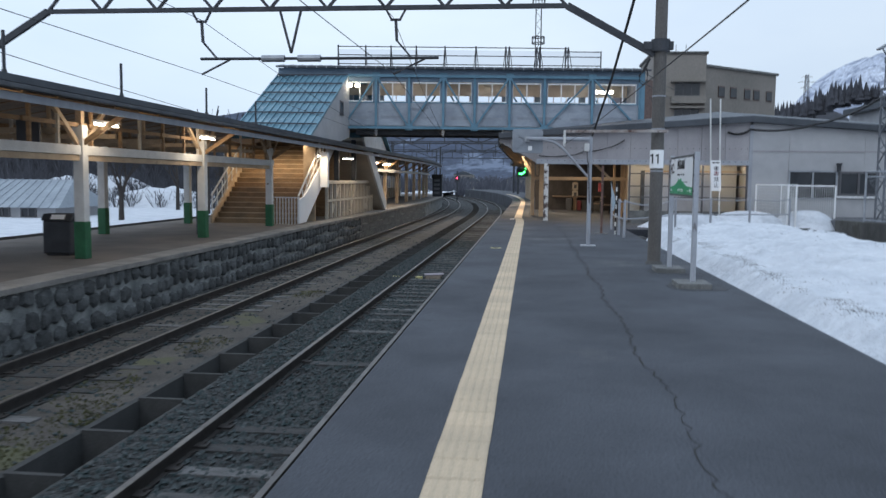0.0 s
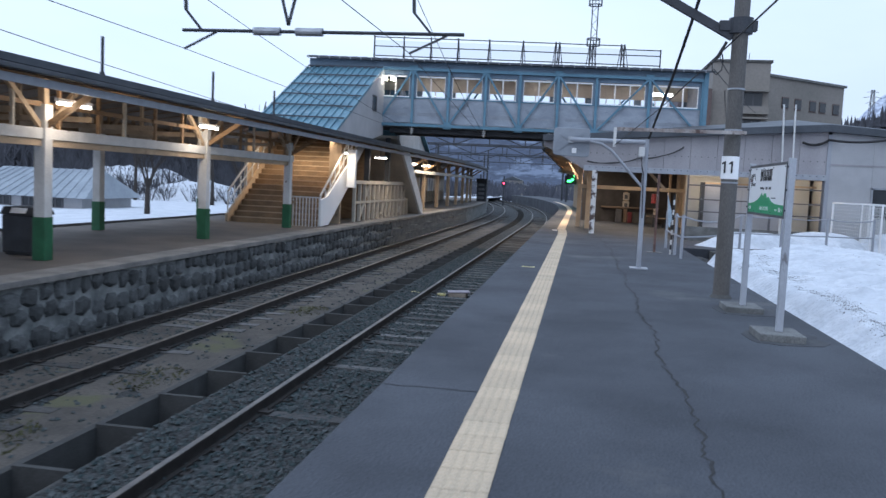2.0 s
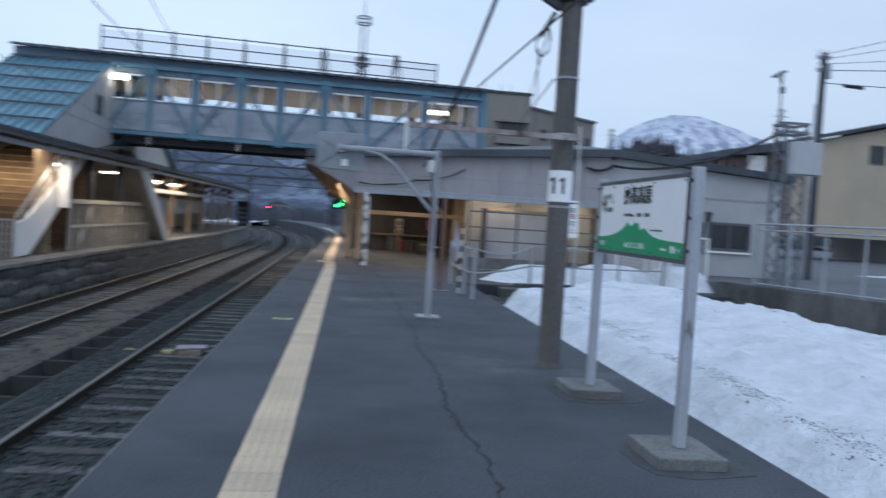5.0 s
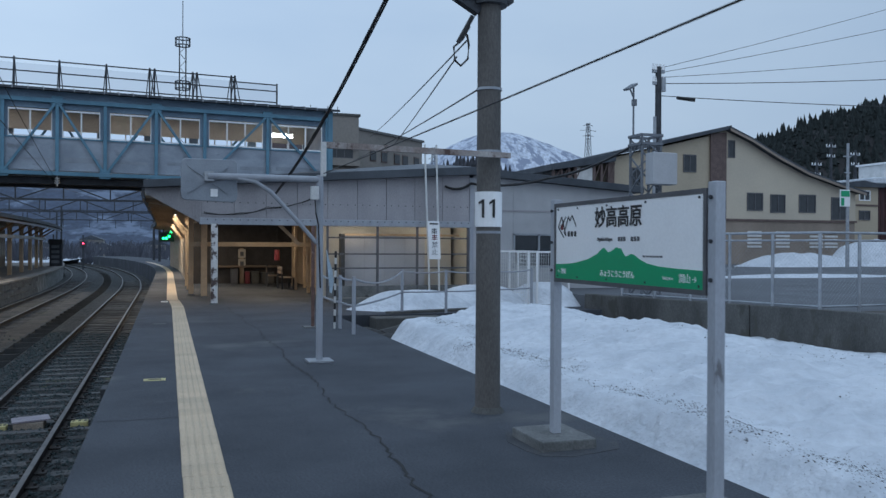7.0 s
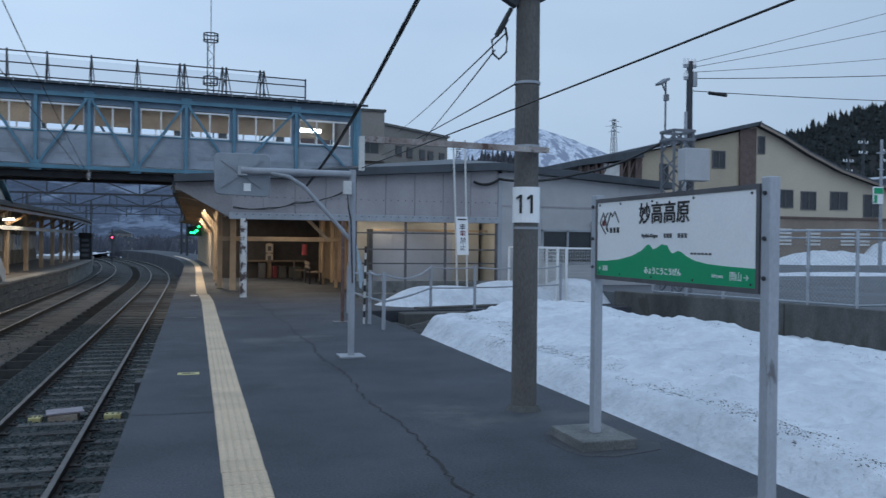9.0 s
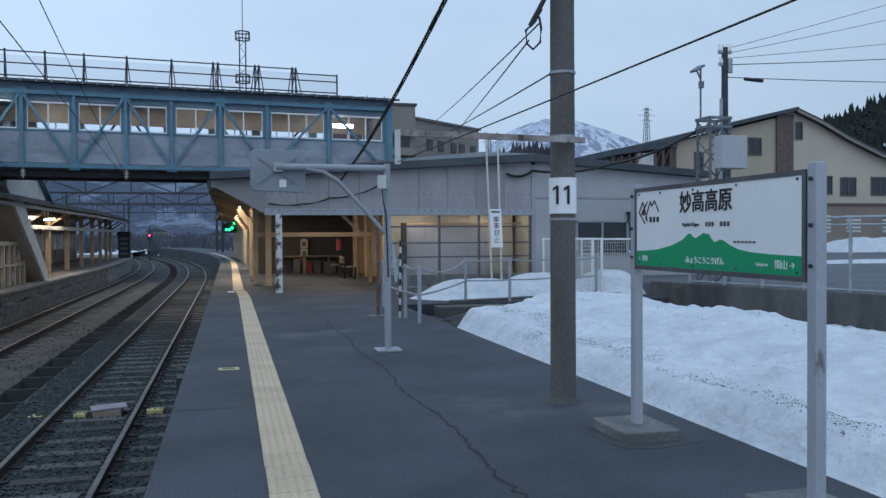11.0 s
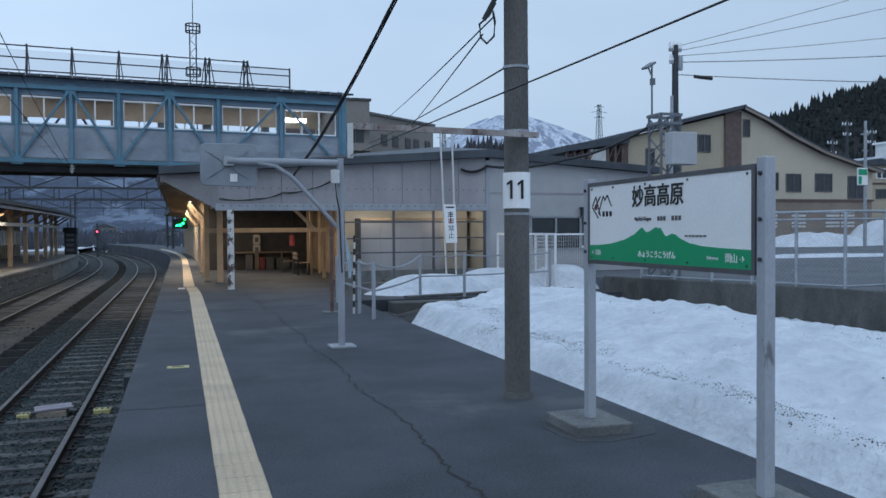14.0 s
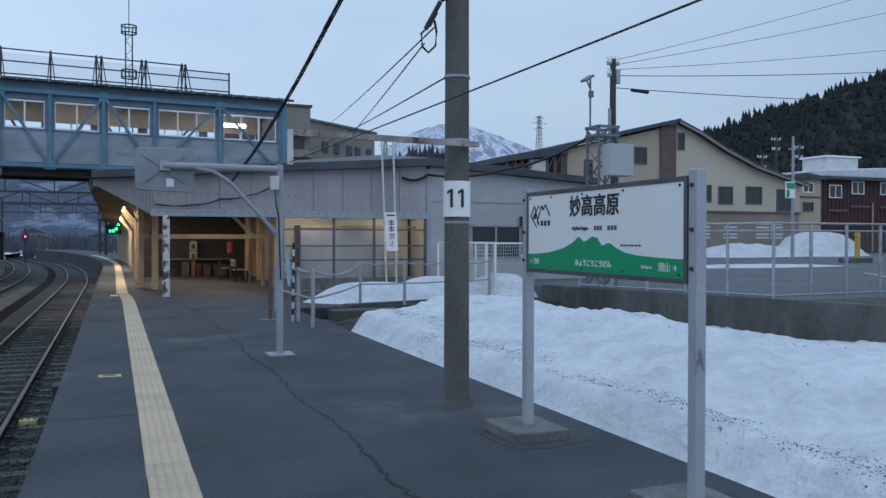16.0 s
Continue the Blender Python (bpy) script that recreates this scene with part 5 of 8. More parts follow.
# stairs up to the footbridge
sx0, sx1 = -11.05, -7.95
stair = thing("staircase", (-9.5, 29.6, IZ), "brown timber staircase rising to the footbridge", "staircase", kind="structure")
N = 21
rise, going = (3.72 - IZ) / N, 0.285
y0 = 29.8
for i in range(N):
    part("step", Build().box(sx0, sx1, y0 + i * going, y0 + (i + 1) * going + 0.02, IZ + i * rise - (0.12 if i else 0), IZ + (i + 1) * rise), M["step"], stair)
    part("nosing", Build().box(sx0 + 0.02, sx1 - 0.02, y0 + i * going - 0.012, y0 + i * going + 0.03, IZ + (i + 1) * rise - 0.03, IZ + (i + 1) * rise + 0.006), M["tan"], stair)
slope = rise / going
for x, m_ in ((sx0 - 0.06, "tan"), (sx1 + 0.06, "white_worn")):
    part("stringer", Build().prism([(y0 - 0.25, IZ), (y0 + 0.15, IZ), (y0 + N * going, 3.72 - 0.45), (y0 + N * going, 3.72 + 0.15), (y0 - 0.25, IZ + 0.25)], "x", x - 0.05, x + 0.05), M[m_], stair, edge=0.01)
    b = Build()
    for k in range(12):
        yy = y0 - 0.15 + k * 0.5
        b.bar((x, yy, IZ + 0.1 + max(0, (yy - y0)) * slope), (x, yy, IZ + 1.0 + max(0, (yy - y0)) * slope), 0.035, 0.035)
    b.bar((x, y0 - 0.2, IZ + 1.0), (x, y0 + 5.6, IZ + 1.0 + 5.6 * slope), 0.05, 0.05)
    b.bar((x, y0 - 0.2, IZ + 0.62), (x, y0 + 5.6, IZ + 0.62 + 5.6 * slope), 0.03, 0.03)
    part("handrail", b, M["white_worn"], stair)
part("side_post", Build().box(-11.45, -11.25, 31.7, 31.9, IZ, 3.1), M["cream"], stair, "cream post beside the stairs", edge=0.01)
# white panelled parapet on the track side, and a barred return at the foot
part("parapet", Build().prism([(y0 - 0.35, IZ + 0.03), (y0 + 0.5, IZ + 0.03), (y0 + 2.9, 1.25), (y0 + 2.9, 2.1), (y0 + 0.3, 0.85), (y0 - 0.35, 0.75)], "x", -7.86, -7.8), M["white"], stair, "white panel parapet", edge=0.01)
b = Build()
for k in range(9):
    xx = -8.75 + k * 0.11
    b.bar((xx, y0 - 0.35, IZ), (xx, y0 - 0.35, IZ + 0.95), 0.03, 0.03)
b.bar((-8.78, y0 - 0.35, IZ + 0.95), (-7.82, y0 - 0.35, IZ + 0.95), 0.045, 0.045)
part("foot_barrier", b, M["white_worn"], stair, "white barred barrier")
# tan walls beside the stairs
part("side_wall", Build().box(-8.35, -7.9, 31.9, 32.0, IZ, 2.75), M["tan"], stair)
part("white_pillar", Build().box(-7.72, -7.42, 32.0, 32.2, IZ + 1.3, 2.5), M["white"], stair, "white board lit by the lamps", edge=0.01)
part("side_wall", Build().box(sx0 - 0.2, sx0 - 0.12, y0 + 1.5, 36.4, IZ, 3.4), M["tan"], stair)
part("back_wall", Build().box(sx0, sx1, 35.85, 35.95, IZ, 3.6), M["wood"], stair)
# roof over the stairs
sh = thing("stair_roof", (-9.2, 33, 3.0), "blue ribbed sheet roof over the station stairs", "roof", kind="structure")
pa, pb, pc, pd = Vector((-10.42, 29.6, 2.98)), Vector((-7.48, 29.6, 2.94)), Vector((-7.48, 35.75, 5.85)), Vector((-10.55, 35.7, 5.85))
b = Build().add([pa, pb, pc, pd] + [p - Vector((0, 0, 0.08)) for p in (pa, pb, pc, pd)], [(0, 1, 2, 3), (7, 6, 5, 4), (0, 4, 5, 1), (1, 5, 6, 2), (2, 6, 7, 3), (3, 7, 4, 0)])
part("roof_sheet", b, M["roof_blue"], sh)
for k in range(12):
    t = k / 11
    part("roof_rib", Build().bar(pa.lerp(pb, t) + Vector((0, 0, 0.03)), pd.lerp(pc, t) + Vector((0, 0, 0.03)), 0.05, 0.06), M["roof_blue"], sh)
for k in range(7):
    t = k / 6
    part("snow_bar", Build().bar(pa.lerp(pd, t) + Vector((0, 0, 0.07)), pb.lerp(pc, t) + Vector((0, 0, 0.07)), 0.06, 0.05), M["roof_dark"], sh)
part("side_wall", Build().prism([(29.6, 2.84), (35.7, 5.74), (36.2, 5.95), (36.2, 3.3), (34.6, 3.05), (31.5, 2.75)], "x", -7.56, -7.5), M["wall_pale"], sh, "pale side wall of the stair house")
w = part("window_frame", Build().box(-7.5, -7.47, 34.35, 34.95, 4.1, 4.15).box(-7.5, -7.47, 34.35, 34.95, 4.65, 4.7).box(-7.5, -7.47, 34.35, 34.4, 4.1, 4.7).box(-7.5, -7.47, 34.9, 34.95, 4.1, 4.7), M["frame_grey"], sh)
part("pane", Build().box(-7.5, -7.49, 34.4, 34.9, 4.15, 4.65), M["pane"], w)
part("side_wall", Build().prism([(29.6, 2.86), (35.6, 5.72), (36.2, 5.9), (36.2, 3.3), (31.5, 2.75)], "x", -10.5, -10.44), M["wall_pale"], sh)
for dx in (0.0, 0.32):
    t = thing("bulkhead_lamp", (-7.35 + dx, 36.0 + dx * 0.1, 5.5), "lit round lamp at the head of the stairs", "lamp", "stair head lamps")
    part("globe", Build().cyl((-7.4 + dx, 35.82, 5.42), (-7.4 + dx, 35.82, 5.56), 0.1, 0.07, n=12), M["tube"], t, "lit globe")
    part("mount", Build().cyl((-7.4 + dx, 35.82, 5.56), (-7.4 + dx, 36.2, 5.62), 0.03, n=8), M["dark_steel"], t)

# second staircase on the far side of the bridge
s2 = thing("staircase", (-9.3, 44.5, IZ), "pale staircase descending behind the footbridge", "staircase", kind="structure")
for x in (-7.4, -10.6):
    part("stringer", Build().prism([(38.6, 3.25), (44.2, IZ), (44.6, IZ), (44.6, IZ + 0.4), (38.6, 4.3)], "x", x - 0.05, x + 0.05), M["white_worn"], s2)
part("soffit", Build().prism([(38.6, 3.25), (44.2, IZ), (44.3, IZ), (38.6, 3.4)], "x", -10.55, -7.45), M["cream"], s2)
part("roof_sheet", Build().prism([(38.4, 5.9), (45.2, 2.9), (45.2, 3.0), (38.4, 6.05)], "x", -10.9, -7.2), M["roof_blue"], s2)
part("side_wall", Build().prism([(38.6, 3.3), (42.8, 2.7), (45.0, 2.9), (38.6, 5.85)], "x", -7.44, -7.38), M["white_worn"], s2)
# timber frame under the bridge landing
fr = thing("timber_frame", (-7.8, 38, IZ), "cream timber post frame under the footbridge landing", "frame", kind="structure")
part("head_beam", Build().box(-7.9, -7.76, 33.4, 43.0, 1.28, 1.42), M["cream"], fr, edge=0.008)
part("mid_rail", Build().box(-7.87, -7.79, 33.4, 43.0, 0.55, 0.63), M["cream"], fr)
for k in range(14):
    yy = 33.5 + k * 0.72
    part("post", Build().box(-7.89, -7.77, yy - 0.06, yy + 0.06, IZ, 1.28), M["cream"], fr, edge=0.006)
for yy in (35.2, 38.6, 42.0):
    part("diagonal", Build().bar((-7.83, yy - 0.9, 0.0), (-7.83, yy + 0.4, 1.25), 0.07, 0.07), M["cream"], fr)
    part("tall_post", Build().box(-7.93, -7.73, yy - 0.1, yy + 0.1, 1.4, 3.3), M["dark_steel"], fr)
part("boarding", Build().box(-9.7, -9.6, 36.2, 43.5, IZ, 2.6), M["wood"], fr)
kb = thing("kiosk_cabinet", (-8.6, 80.0, IZ), "dark upright cabinet with grey shelves at the platform end", "cabinet")
part("body", Build().box(-9.1, -8.2, 80.2, 80.9, IZ, 1.8), M["dark_steel"], kb, edge=0.02)
part("hood", Build().box(-9.15, -8.15, 79.9, 80.9, 1.6, 2.0), M["black"], kb, edge=0.02)
for z in (0.1, 0.5, 0.9, 1.3):
    part("shelf", Build().box(-8.95, -8.4, 80.1, 80.2, z, z + 0.22), M["mast_grey"], kb)

# waste bin, hydrant post and bench on the island
bn = thing("waste_bin", (-9.3, 17.1, IZ), "dark box-shaped waste bin beside a green post", "bin")
part("body", Build().box(-9.6, -9.0, 16.8, 17.4, IZ + 0.04, IZ + 0.72), M["dark_steel"], bn, edge=0.03)
part("lid", Build().prism([(16.77, IZ + 0.72), (17.43, IZ + 0.72), (17.32, IZ + 0.86), (16.88, IZ + 0.86)], "x", -9.63, -8.97), M["dark_steel"], bn, edge=0.02)
part("poster", Build().prism([(16.79, IZ + 0.75), (16.855, IZ + 0.84), (16.85, IZ + 0.845), (16.78, IZ + 0.755)], "x", -9.42, -9.12), M["white"], bn, "white sticker")
part("foot", Build().box(-9.55, -9.05, 16.85, 17.35, IZ, IZ + 0.04), M["black"], bn)


def seat(x, y):
    t = thing("platform_chair", (x, y, IZ), "pale moulded plastic seat on dark legs", "chair", "seats on the island platform")
    part("shell", Build().prism([(x - 0.22, IZ + 0.42), (x + 0.2, IZ + 0.38), (x + 0.26, IZ + 0.85), (x + 0.22, IZ + 0.86), (x + 0.16, IZ + 0.43), (x - 0.22, IZ + 0.46)], "y", y - 0.21, y + 0.21), M["white"], t, edge=0.02)
    part("pedestal", Build().box(x - 0.03, x + 0.08, y - 0.05, y + 0.05, IZ, IZ + 0.4), M["dark_steel"], t)


for k in range(4):
    seat(-10.4, 12.9 + 0.62 * k)

# ---------------------------------------------------------------- numbered pole and wire gantry
PX, PY = 2.638, 16.33
pl = thing("concrete_pole", (PX, PY, 0), "tall brown-grey concrete pole with number plate", "pole")
part("shaft", Build().cyl((PX, PY, 0), (PX, PY, 8.2), 0.12, 0.1, n=24), M["pole_concrete"], pl, smooth=True)
part("collar", Build().cyl((PX, PY, 0.0), (PX, PY, 0.05), 0.16, 0.13, n=24), M["concrete_dark"], pl)
# number plate bent round the pole, turned to the walker
ang = math.atan2(9.2 - PY, -0.3 - PX)
pa_ = Build()
for k in range(9):
    a = ang - 1.35 + 2.7 * k / 8
    for r in (0.121, 0.13):
        for z in (1.75, 2.08):
            pa_.v.append((PX + r * math.cos(a), PY + r * math.sin(a), z))
for k in range(8):
    q = 4 * k
    for i, j in ((2, 3), (0, 1), (0, 2), (1, 3)):
        pa_.f.append((q + i, q + j, q + 4 + j, q + 4 + i))
plate = part("number_plate", pa_, M["white"], pl, "white enamel plate with black number 11")
d = Vector((math.cos(ang), math.sin(ang), 0))
side = Vector((-d.y, d.x, 0))
mt = Matrix(((side.x, 0, d.x, PX + d.x * 0.131), (side.y, 0, d.y, PY + d.y * 0.131), (0, 1, 0, 1.92), (0, 0, 0, 1)))
for dx in (-0.055, 0.045):
    nb_ = Build()
    poly = [(dx + 0.018, -0.085), (dx + 0.018, 0.085), (dx - 0.002, 0.085), (dx - 0.036, 0.06), (dx - 0.036, 0.037), (dx - 0.006, 0.054), (dx - 0.006, -0.085)]
    nb_.add([mt @ Vector((px_, pz_, 0.0)) for px_, pz_ in poly] + [mt @ Vector((px_, pz_, 0.003)) for px_, pz_ in poly],
            [tuple(range(7)), tuple(range(13, 6, -1))] + [(i, 7 + i, 7 + (i + 1) % 7, (i + 1) % 7) for i in range(7)])
    part("figure", nb_, M["black"], pl, "black figure 1")
for z in (1.78, 2.05, 1.7, 2.46, 3.05):
    part("steel_band", Build().cyl((PX, PY, z - 0.012), (PX, PY, z + 0.012), 0.123, n=24), M["galv"], pl)
part("bracket_clamp", Build().cyl((PX, PY, 3.84), (PX, PY, 4.06), 0.17, n=16).box(PX - 0.3, PX + 0.22, PY - 0.07, PY + 0.07, 3.88, 4.02), M["dark_steel"], pl)
# side arm with a drop post
part("side_arm", Build().bar((PX + 0.16, PY - 0.13, 2.42), (0.93, 15.6, 2.37), 0.035, 0.05), M["side_arm"], pl, "rusty white side arm")
part("drop_post", Build().bar((0.93, 15.6, 2.39), (0.93, 15.6, 2.12), 0.04, 0.04), M["white_worn"], pl)
gx0, gx1 = -10.9, PX
gan = thing("wire_gantry", (-4.2, PY, 3.7), "grey steel lattice gantry carrying overhead wires across the tracks", "gantry")
ZG = 4.68
part("lower_chord", Build().bar((-9.05, PY, ZG), (0.95, PY, ZG), 0.08, 0.08), M["dark_steel"], gan)
part("upper_chord", Build().bar((-10.4, PY, ZG + 0.62), (PX, PY, ZG + 0.62), 0.08, 0.08), M["dark_steel"], gan)
b = Build()
for k in range(9):
    xa = -9.05 + 1.11 * k
    b.bar((xa, PY, ZG), (xa + 0.55, PY, ZG + 0.62), 0.05, 0.05)
    b.bar((xa + 0.55, PY, ZG + 0.62), (xa + 1.11, PY, ZG), 0.05, 0.05)
part("lattice", b, M["dark_steel"], gan)
part("knee", Build().bar((0.95, PY, ZG), (PX - 0.1, PY, 3.8), 0.09, 0.12), M["dark_steel"], gan)
part("knee", Build().bar((-9.05, PY, ZG), (-10.6, PY, 3.75), 0.09, 0.12), M["dark_steel"], gan)
part("island_mast", Build().cyl((-10.66, PY, IZ), (-10.66, PY, 6.4), 0.15, 0.12, n=14), M["concrete_dark"], gan, "grey concrete mast", smooth=True)
part("v_hanger", Build().bar((-4.42, PY, ZG), (-4.2, PY, 3.86), 0.04, 0.04).bar((-4.0, PY, ZG), (-4.2, PY, 3.86), 0.04, 0.04), M["dark_steel"], gan)
part("wire_bar", Build().cyl((-5.98, PY, 3.76), (-1.39, PY, 3.76), 0.028, n=8), M["dark_steel"], gan)
for x in (-4.55, -3.85):
    part("bar_insulator", Build().cyl((x - 0.22, PY, 3.76), (x + 0.22, PY, 3.76), 0.065, n=12), M["galv"], gan, "grey ribbed insulator")
for x in (-5.95, -2.2):
    t = part("drop_hanger", Build().bar((x - 0.2, PY, ZG), (x - 0.08, PY, ZG - 0.22), 0.035, 0.035).bar((x + 0.2, PY, ZG), (x + 0.08, PY, ZG - 0.22), 0.035, 0.035)
             .bar((x - 0.1, PY, ZG - 0.22), (x + 0.1, PY, ZG - 0.22), 0.04, 0.04).bar((x, PY, ZG - 0.22), (x + 0.02, PY, ZG - 0.6), 0.04, 0.05).bar((x + 0.02, PY, ZG - 0.6), (x + 0.3, PY, 3.76), 0.035, 0.035), M["dark_steel"], gan)
    part("steady_arm", Build().bar((x + 0.55, PY, 3.74), (x - 0.05, PY + 0.1, 3.48), 0.03, 0.03), M["dark_steel"], gan)


def wire(name, pts, r, lab, sag=0.0, group="overhead wires"):
    q = []
    for a, c in zip(pts, pts[1:]):
        a, c = Vector(a), Vector(c)
        for k in range(12):
            t = k / 12
            q.append(a.lerp(c, t) - Vector((0, 0, sag * 4 * t * (1 - t))))
    q.append(Vector(pts[-1]))
    b = Build()
    b.tube(q, r, 5)
    return solo(name, b, M["cable"], tuple(pts[0]), lab, "wire", group, fix=False)


for x, u in ((-2.25, -8.5), (-5.98, -11.4)):
    pb_ = bp(u, 0.1, 3.4)
    wire("contact_wire", [(x, -25, 3.5), (x, PY, 3.48), tuple(pb_ + Vector((0, 0, -0.05))), (x, 60, 3.6), (x - 3.7, 110, 3.8)], 0.006, "thin overhead contact wire above the track")
    wire("messenger_wire", [(x, -25, 4.55), (x, PY, 4.5), tuple(pb_ + Vector((0, 0, 0.1))), (x, 60, 4.6), (x - 3.7, 110, 4.8)], 0.0065, "thin messenger wire above the track", 0.12)
# thick twisted cable that comes down along the platform to the station fascia
TW = [Vector(p) for p in ((1.5, 3.0, 8.2), (1.95, 10.5, 6.35), (2.2, 16.9, 4.89), (2.25, 21.5, 3.98), (2.28, 25.6, 3.35), (2.5, 31.55, 2.98))]
for dx, dz, r_, lab in ((0.0, 0.0, 0.019, "thick dark twisted cable coming down to the station"), (0.022, -0.022, 0.012, "thin strand following the twisted cable")):
    wire("twisted_cable", [tuple(p + Vector((dx, 0, dz))) for p in TW], r_, lab, 0.02)
for k in range(16):
    a, c = TW[1 + k // 4], TW[2 + k // 4]
    p, q = a.lerp(c, (k % 4) / 4 + 0.06), a.lerp(c, (k % 4) / 4 + 0.14)
    solo("cable_clip", Build().cyl(p - Vector((0, 0, 0.015)), q - Vector((0, 0, 0.015)), 0.021, n=8), M["cable"], tuple(p), "black clip on the twisted cable", "clip", "cable clips")
wire("platform_line", [(0.93, 15.6, 2.14), (1.08, 10.0, 2.165), (1.12, 4.0, 2.165), (1.14, -12.0, 2.2)], 0.0038, "bare line strung along the platform from the side arm", 0.004)
wire("feeder_wire", [(-10.4, 5.0, 4.55), (-12.74, 22.93, 4.4), (-14.5, 36.29, 4.4), (-16.5, 52.0, 4.5)], 0.011, "dark feeder wire above the island canopy")
for dz, r_ in ((0.0, 0.014), (0.035, 0.01)):
    wire("wall_cable", [(0.65, 31.7, 2.42 + dz), (1.6, 31.7, 2.44 - dz), (2.3, 31.7, 2.58 + dz), (3.1, 31.7, 2.72), (3.75, 31.7, 3.0 + dz)], r_, "dark cable draped along the station fascia", 0.04)
for (a, c) in (((2.36, 16.2, 3.46), (6.44, 37.0, 5.39)), ((2.3, 16.3, 3.33), (6.93, 37.0, 4.71)), ((2.46, 16.2, 3.01), (5.83, 37.0, 4.54))):
    wire("service_wire", [a, c], 0.008, "thin service wire from the pole to the building", 0.05)
b = Build().tube([(2.42, 16.28, 3.62), (2.36, 16.3, 3.5), (2.27, 16.3, 3.42), (2.28, 16.3, 3.3), (2.34, 16.3, 3.25), (2.41, 16.3, 3.32), (2.42, 16.3, 3.45), (2.4, 16.3, 3.55)], 0.011)
b.cyl((2.45, 16.28, 3.72), (2.32, 16.32, 3.47), 0.022, n=8)
solo("cable_loop", b, M["cable"], (2.5, 16.0, 3.2), "slack loop of black cable at the pole", "cable")
wire("building_cable", [(7.4, 31.7, 3.32), (8.2, 31.7, 3.42), (9.9, 30, 3.5), (10.85, 27.3, 4.1)], 0.04, "thick black cable from the station wall to the lattice mast", 0.12)

# ---------------------------------------------------------------- station name sign
sg = thing("station_sign", (2.68, 14.0, 0), "white and green station name sign on two grey posts", "sign")
for y in (13.0, 15.02):
    bs = thing("sign_footing", (2.7, y, 0), "weathered square concrete footing of the station sign", "footing", "sign footings")
    rim = [(0.01, 0), (0.31, 0.004), (0.5, 0.0), (0.58, 0.02), (0.66, 0.0), (0.985, 0.005), (1.0, 0.03), (0.995, 0.4), (1.0, 0.72), (0.99, 1), (0.6, 0.995), (0.28, 1.0), (0.01, 0.99), (0.0, 0.55), (0.015, 0.47), (0.0, 0.4)]
    ft = Build()
    n_ = len(rim)
    for z_, k_ in ((0.0, 1.0), (0.07, 0.998), (0.078, 0.982)):
        ft.v += [(2.685 + (u - 0.5) * 0.47 * k_, y + 0.01 + (v - 0.5) * 0.58 * k_, z_) for u, v in rim]
    for r_ in (0, n_):
        ft.f += [(r_ + i, r_ + (i + 1) % n_, r_ + n_ + (i + 1) % n_, r_ + n_ + i) for i in range(n_)]
    ft.f += [tuple(range(2 * n_, 3 * n_)), tuple(range(n_ - 1, -1, -1))]
    part("slab", ft, M["concrete"], bs, "chipped concrete slab")
    part("apron", Build().prism([(2.36, y - 0.2), (2.41, y - 0.36), (2.62, y - 0.45), (2.86, y - 0.4), (3.08, y - 0.34), (3.2, y - 0.12), (3.12, y + 0.1), (3.18, y + 0.3), (2.98, y + 0.42), (2.7, y + 0.37), (2.45, y + 0.43), (2.34, y + 0.12)], "z", 0.0, 0.004), M["apron"], bs, "worn flush mortar apron")
    part("post", Build().box(2.665, 2.735, y - 0.036, y + 0.036, 0.078, 1.94), M["post_paint"], sg, "grey square steel post", edge=0.006)
    for z in (1.85, 1.6, 1.38):
        part("bolt", Build().cyl((2.652, y, z), (2.666, y, z), 0.012, n=8), M["dark_steel"], sg)
SX = 2.66
Y0, Y1, Z0, Z1 = 13.042, 14.978, 1.29, 1.905
part("board", Build().box(SX + 0.012, SX + 0.05, Y0, Y1, Z0, Z1), M["frame_grey"], sg, "dark grey backing board", edge=0.004)
b = Build()
fw = 0.03
b.box(SX, SX + 0.012, Y0, Y1, Z1 - fw, Z1).box(SX, SX + 0.012, Y0, Y1, Z0, Z0 + fw).box(SX, SX + 0.012, Y0, Y0 + fw, Z0 + fw, Z1 - fw).box(SX, SX + 0.012, Y1 - fw, Y1, Z0 + fw, Z1 - fw)
part("frame", b, M["frame_grey"], sg, "grey metal frame")
face = part("face", Build().box(SX + 0.004, SX + 0.012, Y0 + fw, Y1 - fw, Z0 + fw, Z1 - fw), M["white"], sg, "white enamel face")
yl, yr = Y1 - fw, Y0 + fw       # the face is read from the track, so it runs from far to near


def fy(t):
    return yl + (yr - yl) * t


def fz(t):
    return Z0 + fw + (Z1 - Z0 - 2 * fw) * t


prof = [(0.0, 0.2), (0.08, 0.205), (0.18, 0.23), (0.28, 0.285), (0.35, 0.355), (0.385, 0.42), (0.4, 0.435), (0.415, 0.405), (0.43, 0.375), (0.452, 0.39), (0.475, 0.42), (0.49, 0.44), (0.505, 0.425), (0.52, 0.43),
        (0.54, 0.36), (0.553, 0.328), (0.575, 0.345), (0.59, 0.362), (0.61, 0.35), (0.64, 0.305), (0.69, 0.255), (0.76, 0.225), (0.86, 0.21), (1.0, 0.2)]
b = Build().prism([(fy(0), fz(0)), (fy(1), fz(0))] + [(fy(t), fz(h)) for t, h in prof[::-1]], "x", SX + 0.001, SX + 0.004)
part("green_field", b, M["green"], face, "green mountain silhouette")


def sign_m(t, h):
    return Matrix(((0, 0, -1, SX + 0.001), (-1, 0, 0, fy(t)), (0, 1, 0, fz(h)), (0, 0, 0, 1)))


